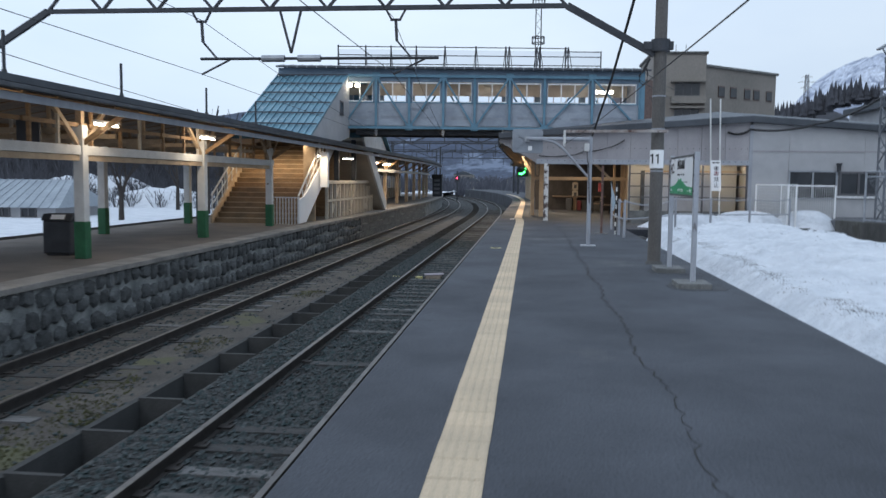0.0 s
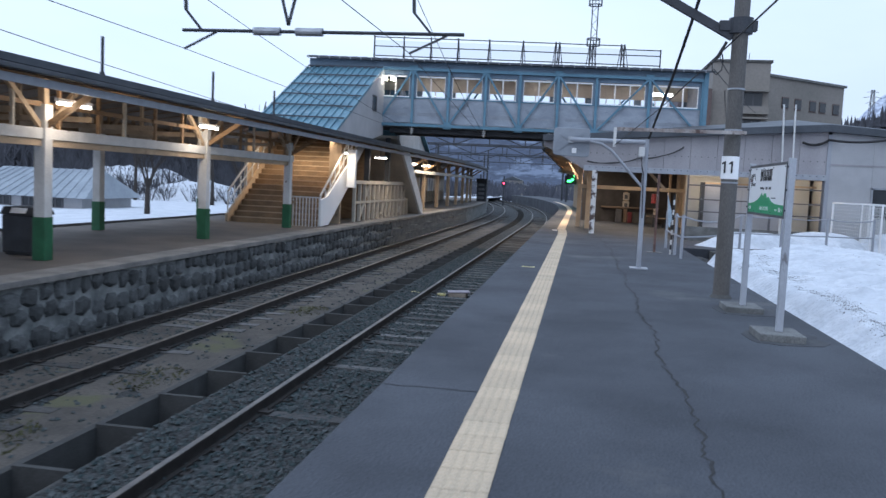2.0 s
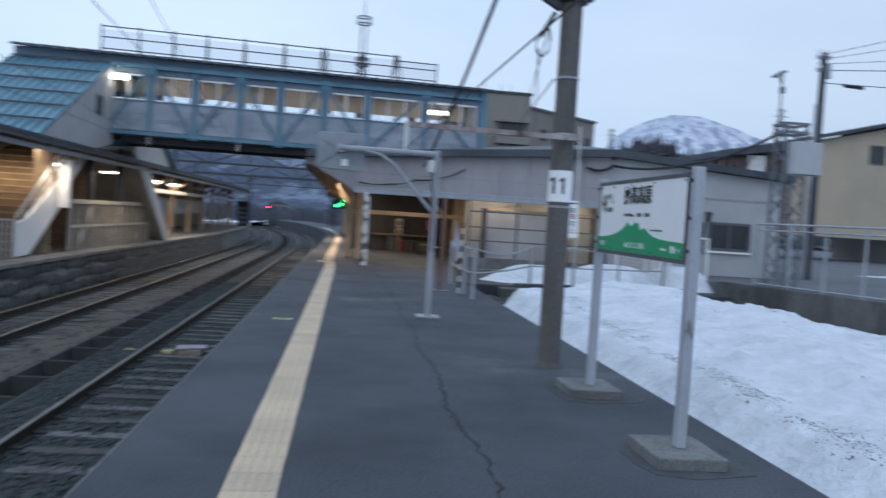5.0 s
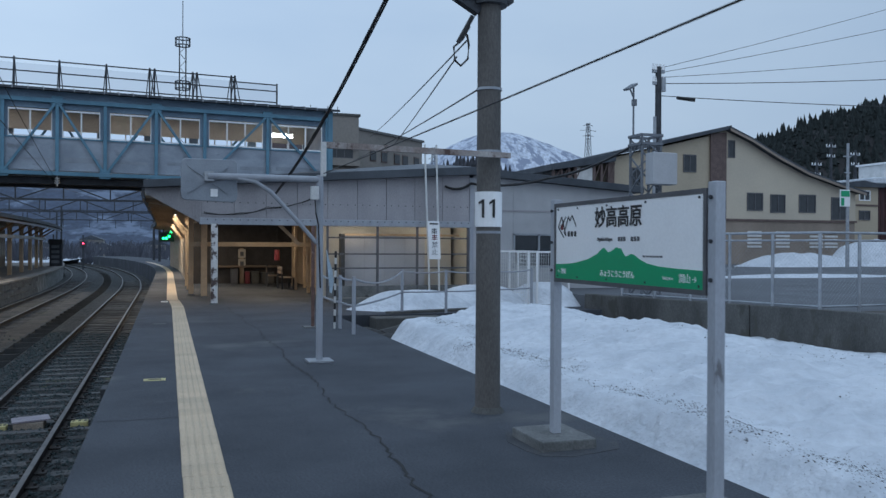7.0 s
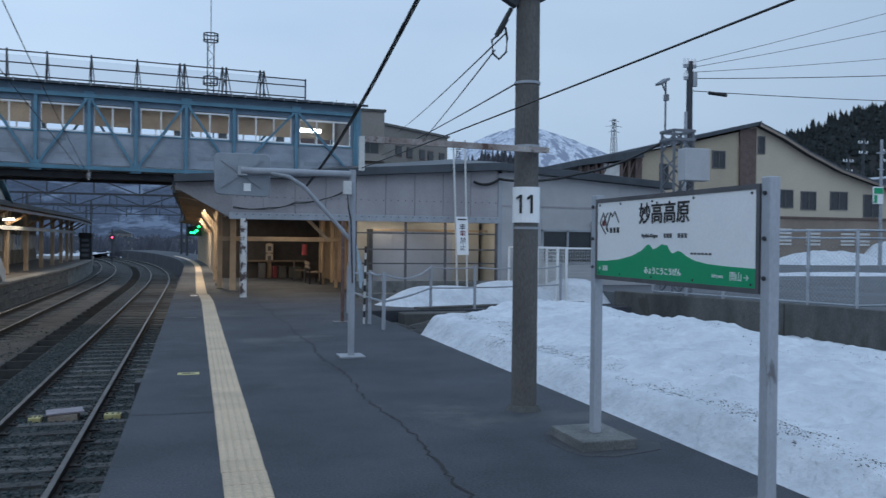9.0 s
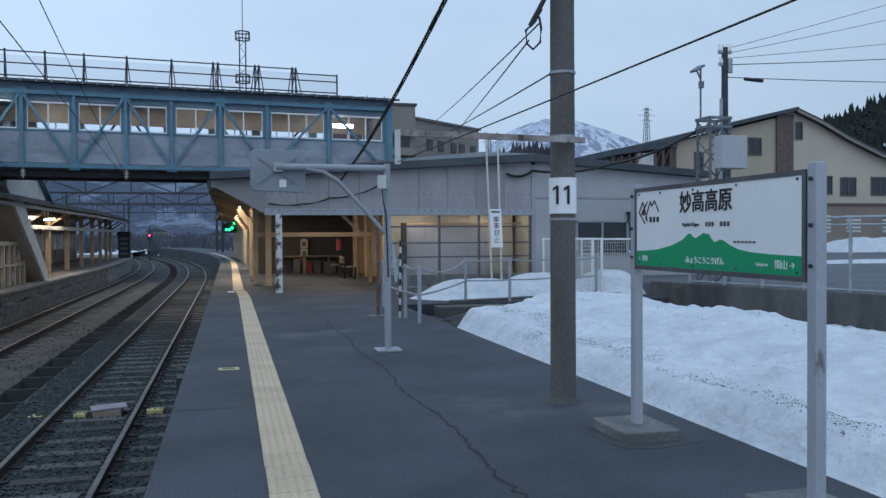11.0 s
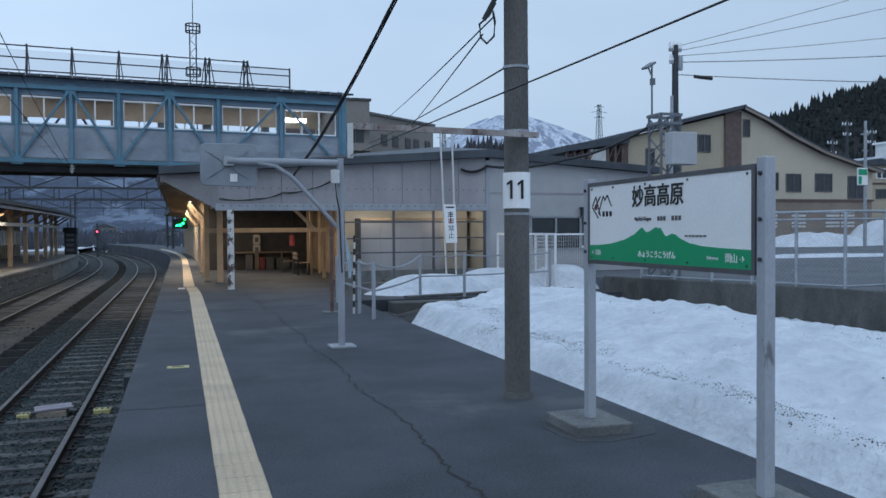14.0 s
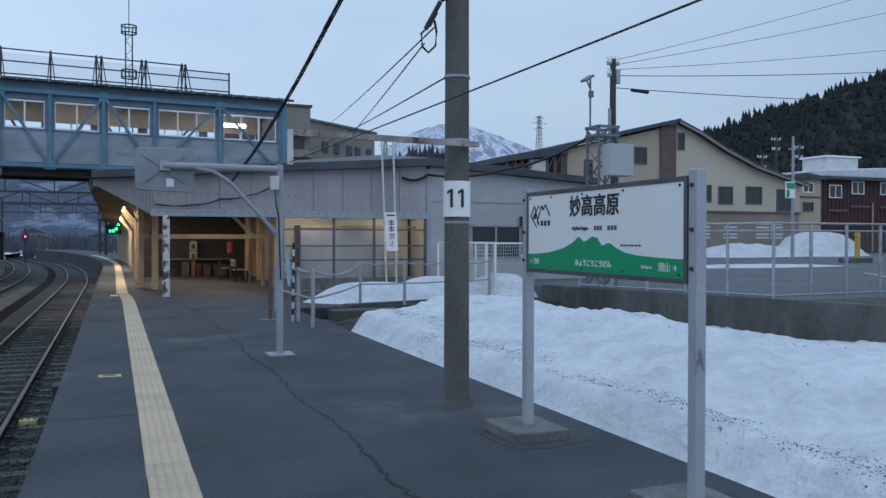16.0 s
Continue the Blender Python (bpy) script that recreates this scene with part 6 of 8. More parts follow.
lettering("station_name", "妙高高原", 0.155, sign_m(0.495, 0.8), M["black"], face, label="black characters of the station name", bold=0.002)
lettering("kana_name", "みょうこうこうげん", 0.05, sign_m(0.492, 0.105), M["white"], face, label="white syllables on green", bold=0.0015)
for txt, sz, t in (("関", 0.06, 0.893), ("山", 0.06, 0.923), ("→", 0.055, 0.958), ("←", 0.045, 0.03), ("黒", 0.045, 0.06), ("姫", 0.045, 0.083)):
    lettering("arrow" if txt in "→←" else "character", txt, sz, sign_m(t, 0.1), M["white"], face, label="white arrow" if txt in "→←" else "white character")
lettering("latin_name", "Myōkō-Kōgen", 0.036, sign_m(0.405, 0.54), M["frame_grey"], face)
lettering("latin_name", "Sekiyama", 0.03, sign_m(0.815, 0.1), M["white"], face)
for (t, h, w_, hh) in ((0.525, 0.54, 0.055, 0.03), (0.615, 0.54, 0.06, 0.03), (0.723, 0.335, 0.12, 0.012), (0.135, 0.09, 0.045, 0.015)):
    n = max(2, int(w_ / 0.018))
    for k in range(n):
        c = fy(t) + (k - n / 2 + 0.5) * w_ * 1.9 / n
        part("small_print", Build().box(SX + 0.0015, SX + 0.004, c - 0.36 * w_ * 1.9 / n, c + 0.36 * w_ * 1.9 / n, fz(h) - hh / 2, fz(h) + hh / 2), M["frame_grey"] if h > 0.2 else M["white"], face)
b = Build()
zz = [(0.022, 0.72), (0.052, 0.86), (0.09, 0.6), (0.075, 0.64), (0.112, 0.86), (0.125, 0.8), (0.145, 0.87), (0.178, 0.72)]
for (t0, h0), (t1, h1) in list(zip(zz[:3], zz[1:3])) + list(zip(zz[2:5], zz[3:5])) + list(zip(zz[4:], zz[5:])):
    b.bar((SX + 0.002, fy(t0), fz(h0)), (SX + 0.002, fy(t1), fz(h1)), 0.009, 0.004, up=(1, 0, 0))
b.bar((SX + 0.002, fy(0.04), fz(0.7)), (SX + 0.002, fy(0.09), fz(0.86)), 0.009, 0.004, up=(1, 0, 0))
b.bar((SX + 0.002, fy(0.022), fz(0.72)), (SX + 0.002, fy(0.072), fz(0.57)), 0.009, 0.004, up=(1, 0, 0))
for t0 in (0.115, 0.142, 0.17):
    b.box(SX + 0.0015, SX + 0.004, fy(t0) - 0.016, fy(t0) + 0.016, fz(0.585), fz(0.655))
part("emblem", b, M["black"], face, "dark zigzag emblem")
part("emblem_spot", Build().box(SX + 0.0012, SX + 0.003, fy(0.055) - 0.02, fy(0.055) + 0.02, fz(0.68), fz(0.75)), M["red"], face)
for t in (0.02, 0.19, 0.42, 0.68, 0.98):
    for h in (0.965, 0.035):
        part("screw", Build().cyl((SX - 0.002, fy(t), fz(h)), (SX + 0.004, fy(t), fz(h)), 0.008, n=8), M["dark_steel"], face)

# ---------------------------------------------------------------- mirror on its bent-arm pole
mp = thing("mirror_pole", (1.7, 20.12, 0), "grey steel pole with curved arm carrying a platform mirror", "mirror pole")
part("foot_plate", Build().box(1.53, 1.87, 19.95, 20.29, 0, 0.03), M["galv"], mp, "pale square foot plate", edge=0.006)
part("pole", Build().cyl((1.7, 20.12, 0.03), (1.7, 20.12, 2.52), 0.046, n=16), M["grey_paint"], mp, smooth=True)
part("arm", Build().cyl((1.72, 20.12, 2.46), (0.24, 20.12, 2.46), 0.045, n=12), M["grey_paint"], mp, smooth=True)
pts = [(0.62, 20.1, 2.44), (0.85, 20.1, 2.4), (1.05, 20.1, 2.27), (1.3, 20.1, 2.0), (1.66, 20.12, 1.6)]
part("curved_brace", Build().tube(pts, 0.028, 8), M["grey_paint"], mp, smooth=True)
b = Build()
cr = []
for cxx, czz, a0 in ((0.55, 2.2, -90), (0.55, 2.62, 0), (-0.02, 2.62, 90), (-0.02, 2.22, 180)):
    for k in range(5):
        a = radians(a0 + 90 * k / 4)
        cr.append((cxx + 0.07 * math.cos(a), czz + 0.07 * math.sin(a)))
b.prism(cr, "y", 20.2, 20.24)
part("mirror_back", b, M["mirror_back"], mp, "grey back of a rounded mirror", edge=0.008)
part("mirror_rib", Build().bar((0.0, 20.19, 2.25), (0.5, 20.19, 2.6), 0.025, 0.02, up=(0, 1, 0)).bar((0.0, 20.19, 2.6), (0.5, 20.19, 2.25), 0.025, 0.02, up=(0, 1, 0)), M["mirror_back"], mp)
part("sticker", Build().box(0.28, 0.37, 20.185, 20.199, 2.2, 2.3), M["white"], mp, "white sticker")
part("bracket", Build().box(0.2, 0.32, 20.1, 20.2, 2.4, 2.52), M["galv"], mp)
part("junction_box", Build().box(1.56, 1.67, 20.0, 20.08, 2.18, 2.36), M["white_worn"], mp, "white junction box", edge=0.01)
part("conduit", Build().tube([(1.62, 20.05, 2.2), (1.63, 20.02, 2.0), (1.67, 20.06, 1.85), (1.7, 20.06, 1.0)], 0.01), M["cable"], mp)
# folded pale flag and striped rod leaning behind the pole
solo("folded_flag", Build().prism([(2.61, 1.49), (2.66, 1.3), (2.72, 1.1), (2.75, 0.9), (2.71, 0.66), (2.68, 0.68), (2.66, 0.9), (2.64, 1.1)], "y", 24.52, 24.58), M["flag"], (2.68, 24.55, 0.66), "pale blue folded flag on a rod", "flag")
rod = thing("striped_rod", (2.75, 24.45, 0), "black and white striped rod standing on the platform", "rod")
for k in range(12):
    part("band", Build().cyl((2.75 + 0.0017 * k, 24.45, 0.122 * k), (2.7517 + 0.0017 * k, 24.45, 0.122 * (k + 1)), 0.022, n=8), M["black" if k % 2 else "white_worn"], rod)
rc = thing("rusty_post", (2.4, 24.82, 0), "thin rusty brown steel post on the platform", "post")
part("shaft", Build().box(2.37, 2.43, 24.79, 24.85, 0.0, 1.95), M["rust"], rc, edge=0.006)
part("foot_plate", Build().box(2.22, 2.58, 24.66, 24.98, 0.0, 0.02), M["concrete"], rc, edge=0.004)

# ---------------------------------------------------------------- pipe fence at the ditch
fpts = [(2.88, 26.86), (2.85, 24.41), (2.88, 23.35), (4.92, 27.45), (6.0, 27.45), (7.3, 27.9), (8.7, 28.5)]
pf = thing("pipe_fence", (3, 25, 0), "grey bent pipe fence beside the ditch", "fence", "fences")
for x, y in fpts:
    part("post", Build().cyl((x, y, -0.05), (x, y, 1.02), 0.035, n=10), M["grey_paint"], pf)
for (xa, ya), (xb, yb) in zip(fpts, fpts[1:]):
    for z, sg_ in ((0.98, 0.1), (0.5, 0.02)):
        q = []
        for k in range(7):
            t = k / 6
            q.append((xa + (xb - xa) * t, ya + (yb - ya) * t, z - sg_ * 0.35 * math.hypot(xb - xa, yb - ya) * 4 * t * (1 - t)))
        part("rail", Build().tube(q, 0.02, 6), M["grey_paint"], pf)
solo("curb", Build().bar((4.6, 27.45, -0.2), (9.6, 28.8, -0.2), 0.3, 0.5), M["concrete_dark"], (7, 28, -0.2), "dark concrete curb along the ditch", "curb", kind="structure")
solo("ditch_block", Build().box(4.1, 5.7, 26.7, 27.27, -0.75, -0.03), M["concrete_dark"], (4.9, 27, -0.75), "dark stained concrete block at the ditch end", "block", kind="structure", edge=0.02)

# white wire-mesh gate panels
def mesh_panel(x0, y0, x1, y1, z0, z1, lab):
    t = thing("mesh_gate", ((x0 + x1) / 2, (y0 + y1) / 2, z0), lab, "gate", "white mesh gates")
    b = Build()
    for a, c in (((x0, y0, z0), (x0, y0, z1)), ((x1, y1, z0), (x1, y1, z1)), ((x0, y0, z1), (x1, y1, z1)), ((x0, y0, z0 + 0.1), (x1, y1, z0 + 0.1))):
        b.bar(a, c, 0.05, 0.05)
    part("frame", b, M["white"], t)
    b = Build()
    n = 22
    for k in range(1, n):
        u = k / n
        b.bar((x0 + (x1 - x0) * u, y0 + (y1 - y0) * u, z0 + 0.1), (x0 + (x1 - x0) * u, y0 + (y1 - y0) * u, z1), 0.008, 0.008)
    for k in range(1, 14):
        z = z0 + 0.1 + (z1 - z0 - 0.1) * k / 14
        b.bar((x0, y0, z), (x1, y1, z), 0.008, 0.008)
    part("wire_mesh", b, M["white_worn"], t)
    return t


mesh_panel(8.37, 31.3, 8.7, 28.7, -0.05, 1.44, "white steel gate panel with fine wire mesh")
mesh_panel(8.95, 28.7, 9.15, 31.0, -0.05, 1.44, "white steel gate panel with fine wire mesh")
mesh_panel(9.2, 30.5, 10.8, 30.5, -0.05, 1.42, "white steel gate panel with fine wire mesh")

# long mesh fence on the retaining wall
mf = thing("mesh_fence", tuple(WALL0 + Vector((0, 0, 0.37))), "grey chain-link fence on the retaining wall", "fence", "fences")
fo = nrm * 0.12
corner_s = (27.9 - 21.9) / -dirv.y
CORNER = WALL0 + dirv * corner_s + fo
LINE = [WALL0 + dirv * (corner_s - 1.02 * k) + fo for k in range(5, 0, -1)] + [CORNER + Vector((1.03 * k, 0.05 * k, 0)) for k in range(26)]
for p in LINE:
    post = part("post", Build().cyl((p.x, p.y, 0.3), (p.x, p.y, 1.86), 0.034, n=10), M["galv"], mf)
    part("collar", Build().cyl((p.x, p.y, 1.1), (p.x, p.y, 1.15), 0.048, n=10), M["galv"], post)
for z, r_ in ((1.87, 0.026), (1.72, 0.02), (0.42, 0.022)):
    for p, q in ((LINE[0], CORNER), (CORNER, LINE[-1])):
        part("rail", Build().cyl((p.x, p.y, z), (q.x, q.y, z), r_, n=8), M["galv"], mf)
b = Build()
for p0, p1 in ((LINE[0], CORNER), (CORNER, LINE[17])):
    run = (p1 - p0).length
    for k in range(int((run + 1.3) / 0.09)):
        for sgn in (1, -1):
            s0 = 0.09 * k - (1.3 if sgn > 0 else 0.0)
            t0, t1 = max(0.0, min(run, s0)), max(0.0, min(run, s0 + 1.3))
            if t1 - t0 < 0.02:
                continue
            za, zb_ = (0.43 + t0 - s0, 0.43 + t1 - s0) if sgn > 0 else (1.73 - t0 + s0, 1.73 - t1 + s0)
            p, q = p0.lerp(p1, t0 / run), p0.lerp(p1, t1 / run)
            b.bar((p.x, p.y, za), (q.x, q.y, zb_), 0.0022, 0.0022)
part("chain_link", b, M["galv"], mf, "thin chain-link wire")

# bare verge between the wall and the fence, where the fence leaves the wall
back = [WALL0 + dirv * (corner_s + 1.6 * k) + nrm * 0.26 for k in range(12)]
verge_far = [CORNER + Vector((1.6 * k, 0.08 * k - 0.12, 0)) for k in range(12)]
b = Build().grid(44, 26, lambda u, v: tuple(back[0].lerp(back[-1], u).lerp(verge_far[0].lerp(verge_far[-1], u), v) + Vector((0, 0, 0.315 + 0.03 * noise.noise(Vector((u * 40, v * 22, 5))) * min(1, 8 * u)))))
solo("verge", b, M["dirt"], (12, 21, 0.3), "bare verge of dead grass and dirt on the wall", "verge", kind="structure", smooth=True)

# banner on two slender poles in front of the screen
bn = thing("banner_stand", (7.0, 31.4, 0), "white banner with red and black characters on two slender poles", "banner")
for x0, x1 in ((6.87, 6.71), (7.16, 7.06)):
    part("pole", Build().cyl((x0, 31.45, 0.0), (x1, 31.5, 4.48), 0.028, n=8), M["white_worn"], bn)
part("cloth", Build().prism([(6.77, 2.29), (7.12, 2.29), (7.17, 1.2), (6.83, 1.2)], "y", 31.38, 31.4), M["white"], bn, "white banner cloth")
for k, (z, m_) in enumerate(((2.0, "frame_grey"), (1.82, "red"))):
    b = Build()
    for j in range(3):
        b.box(6.89 + 0.01 * k, 7.05 + 0.01 * k, 31.372, 31.379, z - 0.06 + j * 0.05, z - 0.035 + j * 0.05)
    b.box(6.96, 6.985, 31.372, 31.379, z - 0.075, z + 0.085)
    part("print", b, M[m_], bn)
part("print", Build().box(6.83, 7.08, 31.372, 31.379, 2.19, 2.23), M["black"], bn)
for z, ch_ in ((1.6, "禁"), (1.4, "止")):
    lettering("character", ch_, 0.19, Matrix(((1, 0, 0, 6.99), (0, 0, -1, 31.376), (0, 1, 0, z), (0, 0, 0, 1))), M["frame_grey"], bn)

# lattice mast with cabinet, and cable beside the lot
lm = thing("lattice_mast", (10.15, 25.7, 0.3), "grey lattice steel mast with a white equipment cabinet", "mast")
for dx, dy in ((-0.27, -0.27), (0.27, -0.27), (0.27, 0.27), (-0.27, 0.27)):
    part("leg", Build().bar((10.15 + dx, 25.7 + dy, 0.3), (10.15 + dx, 25.7 + dy, 4.1), 0.05, 0.05), M["mast_grey"], lm)
b = Build()
for k in range(9):
    z0_, z1_ = 0.35 + k * 0.41, 0.76 + k * 0.41
    s = 1 if k % 2 else -1
    for a, c in (((-0.27 * s, -0.27), (0.27 * s, -0.27)), ((-0.27, -0.27 * s), (-0.27, 0.27 * s)), ((0.27, -0.27 * s), (0.27, 0.27 * s)), ((-0.27 * s, 0.27), (0.27 * s, 0.27))):
        part("brace", Build().bar((10.15 + a[0], 25.7 + a[1], z0_), (10.15 + c[0], 25.7 + c[1], z1_), 0.03, 0.03), M["mast_grey"], lm)
for z in (4.1, 3.9):
    for a, c in (((-0.3, -0.3), (0.3, -0.3)), ((0.3, -0.3), (0.3, 0.3)), ((0.3, 0.3), (-0.3, 0.3)), ((-0.3, 0.3), (-0.3, -0.3))):
        part("top_rail", Build().bar((10.15 + a[0], 25.7 + a[1], z), (10.15 + c[0], 25.7 + c[1], z), 0.06, 0.06), M["mast_grey"], lm)
part("cabinet", Build().box(9.92, 10.62, 25.0, 25.35, 2.93, 3.66), M["wall_pale"], lm, "pale equipment cabinet", edge=0.02)
part("cabinet_arm", Build().bar((10.1, 25.45, 3.3), (10.1, 25.3, 3.3), 0.06, 0.4), M["mast_grey"], lm)
part("thin_mast", Build().cyl((9.95, 25.95, 4.1), (9.95, 25.95, 5.32), 0.025, n=8), M["mast_grey"], lm)
part("panel_lamp", Build().bar((9.68, 25.85, 5.2), (9.98, 25.95, 5.36), 0.2, 0.05), M["mast_grey"], lm, "small tilted lamp head")
part("lamp_bracket", Build().bar((9.95, 25.95, 5.05), (9.82, 25.9, 5.22), 0.03, 0.03).box(9.92, 10.02, 25.9, 26.0, 4.85, 5.0), M["mast_grey"], lm)

lm.location, lm.scale = (11.1, 26.97, 0.3), (0.98, 1.0, 1.065)

# ---------------------------------------------------------------- houses, poles and distance
def windowed(parent, x0, x1, y, z0, z1, bars=2, m_="pane", fr="frame_grey"):
    """A window on a wall that faces the walker (towards -y)."""
    f = Build()
    w = 0.08
    f.box(x0 - w, x1 + w, y - 0.06, y, z0 - w, z0).box(x0 - w, x1 + w, y - 0.06, y, z1, z1 + w).box(x0 - w, x0, y - 0.06, y, z0, z1).box(x1, x1 + w, y - 0.06, y, z0, z1)
    for k in range(1, bars):
        c = x0 + (x1 - x0) * k / bars
        f.box(c - 0.04, c + 0.04, y - 0.05, y - 0.011, z0, z1)
    win = part("window", f, M[fr], parent)
    part("pane", Build().box(x0, x1, y - 0.012, y - 0.004, z0, z1), M[m_], win)
    return win


windowed(st, 11.42, 12.62, SY, 1.15, 1.86)
part("window_sill", Build().box(11.3, 12.74, SY - 0.09, SY, 1.0, 1.06), M["white"], st, "white window sill")

# cream house with one long curved roof slope
HX, HY = 40.4, 62.0
hs = thing("house", (44, HY, 0.3), "cream two-storey house with long sweeping dark roof and brown base", "house")
slope_pts = [(40.4, 10.75), (42.5, 9.95), (45.0, 8.75), (48.0, 7.55), (51.0, 6.75), (53.65, 6.12)]
wall_poly = [(39.9, 3.75), (53.15, 3.75), (53.15, 6.05), (51.0, 6.6), (48.0, 7.4), (45.0, 8.6), (42.5, 9.8), (40.4, 10.6), (39.9, 10.5)]
part("wall", Build().prism(wall_poly, "y", HY, HY + 9), M["house_cream"], hs, "cream siding")
part("base_wall", Build().box(39.95, 53.1, HY + 0.02, HY + 9, -0.2, 3.7), M["house_base"], hs, "brown siding of the ground floor")
part("belt", Build().box(39.8, 53.25, HY - 0.08, HY, 3.66, 3.82), M["house_brown"], hs)
part("corner_band", Build().prism([(39.0, 3.75), (40.45, 3.75), (40.45, 10.45), (39.0, 10.3)], "y", HY - 0.1, HY - 0.004), M["house_brown"], hs, "brown corner band")
b = Build()
b.prism([(x, z - 0.1) for x, z in slope_pts] + [(x, z + 0.12) for x, z in slope_pts[::-1]], "y", HY - 0.6, HY + 9.5)
part("roof", b, M["roof_dark"], hs, "dark roof slope with pale edge")
part("barge_board", Build().prism([(x, z - 0.24) for x, z in slope_pts] + [(x, z - 0.05) for x, z in slope_pts[::-1]], "y", HY - 0.66, HY - 0.61), M["house_base"], hs)
lw = [(30.1, 2.0), (39.9, 2.0), (39.9, 10.35), (37.4, 9.75), (30.1, 8.0)]
part("wing_wall", Build().prism(lw, "y", HY + 0.1, HY + 9), M["house_tan"], hs, "tan siding of the wing")
part("wing_roof", Build().prism([(30.0, 8.14), (40.6, 10.68), (40.6, 10.95), (30.0, 8.42)], "y", HY - 0.5, HY + 9.5), M["roof_dark"], hs)
for x0, x1, z0, z1 in ((42.5, 43.85, 4.55, 5.8), (44.7, 46.0, 4.43, 5.72), (47.48, 49.0, 4.48, 5.78), (50.7, 52.3, 3.95, 5.63)):
    windowed(hs, x0, x1, HY, z0, z1)
windowed(hs, 36.75, 37.75, HY + 0.1, 7.37, 8.55)
windowed(hs, 40.7, 41.2, HY, 8.6, 9.8, 1)
windowed(hs, 32.3, 32.9, HY + 0.1, 6.2, 7.4)
for x in (42.5, 45.2, 48.5, 50.0):
    v = Build()
    for k in range(5):
        v.box(x, x + 1.3, HY - 0.05, HY + 0.015, 1.6 + 0.28 * k, 1.76 + 0.28 * k)
    part("louvre", v, M["white_worn"], hs, "pale louvred opening")
part("corner_band", Build().box(30.08, 30.75, HY + 0.02, HY + 0.096, 2.0, 8.1), M["house_brown"], hs, "brown corner band")
part("porch_wall", Build().box(25.9, 30.05, HY + 2.0, HY + 9, 2.0, 7.2), M["wall_pale"], hs, "pale wall behind the roof terrace")
part("porch_roof", Build().prism([(25.2, 6.95), (30.3, 7.75), (30.3, 8.35), (25.2, 7.4)], "y", HY - 1.0, HY + 8.5), M["roof_dark"], hs, "dark flat roof over the terrace", edge=0.03)
part("porch_floor", Build().box(25.4, 30.05, HY - 0.8, HY + 2.0, 5.4, 5.7), M["roof_dark"], hs)
part("porch_panel", Build().box(27.3, 28.6, HY - 0.6, HY - 0.5, 5.7, 7.25), M["white_worn"], hs, "white board between the porch posts")
for x in (25.5, 26.1, 26.7, 27.2, 28.7, 29.3, 29.9):
    ztop = 6.95 + (x - 25.2) * 0.155
    part("porch_post", Build().box(x - 0.09, x + 0.09, HY - 0.7, HY - 0.5, 5.7, ztop), M["house_brown"], hs)
    part("porch_brace", Build().bar((x, HY - 0.6, 6.3), (x + 0.5, HY - 0.6, ztop), 0.08, 0.08), M["house_brown"], hs)

# brown-red house beyond the lot
rh = thing("house", (63, 66, 0.3), "weathered dark red-brown boarded house with snow on its roof", "house")
part("wall", Build().box(59.0, 72, 66, 73, 0.0, 7.05), M["red_wood"], rh)
for k in range(27):
    x = 59.1 + 0.48 * k
    part("batten", Build().box(x, x + 0.07, 65.95, 66, 0.3, 7.0), M["red_wood"], rh)
part("roof", Build().box(58.6, 72.4, 65.4, 73.5, 7.05, 7.3), M["roof_dark"], rh)
part("roof_snow", Build().prism([(58.7, 7.3), (72.3, 7.3), (72.3, 8.5), (66.0, 8.25), (58.7, 7.85)], "y", 65.5, 73.4), M["snow"], rh, "thick snow on the roof", edge=0.12)
part("penthouse", Build().box(62.6, 66.6, 68, 71, 7.9, 9.4), M["white_worn"], rh, "small pale upper storey")
part("penthouse_roof", Build().box(62.4, 66.8, 67.8, 71.2, 9.4, 9.55), M["white"], rh)
for x, z in ((60.75, 5.45), (63.55, 5.85), (67.2, 5.85)):
    windowed(rh, x, x + 1.4, 65.95, z, z + 1.05, 2, "pane", "white")
    part("beam", Build().box(x - 0.2, x + 2.2, 65.85, 65.95, z - 1.35, z - 1.12), M["house_brown"], rh)
part("drainpipe", Build().cyl((66.1, 65.88, 0.4), (66.1, 65.88, 5.0), 0.07, n=8), M["house_tan"], rh)
oh = thing("house", (55, 66, 0.3), "small tan house squeezed between cream house and red house", "house")
part("wall", Build().box(53.9, 57.1, 63.5, 74, 0.0, 6.75), M["house_tan"], oh)
part("roof", Build().prism([(53.7, 6.75), (57.4, 6.75), (57.4, 6.95), (55.2, 7.3), (53.7, 7.1)], "y", 63.1, 74.4), M["roof_dark"], oh)
part("belt", Build().box(53.9, 57.1, 63.44, 63.5, 5.15, 5.3), M["house_brown"], oh)
windowed(oh, 55.1, 56.15, 63.5, 4.04, 4.7)
windowed(oh, 55.1, 56.15, 63.5, 5.69, 6.4, 2, "pane", "white")

# apartment block behind the station
AY = 112.0
ap = thing("apartment_building", (25, AY, 0), "weathered concrete apartment block with a roof tower", "apartment building")
def wing_at(k):
    """A place along the front of the wing, which runs back at an angle."""
    return Vector((22.4 + 12.0 * k, AY + 10.0 * k, 0))


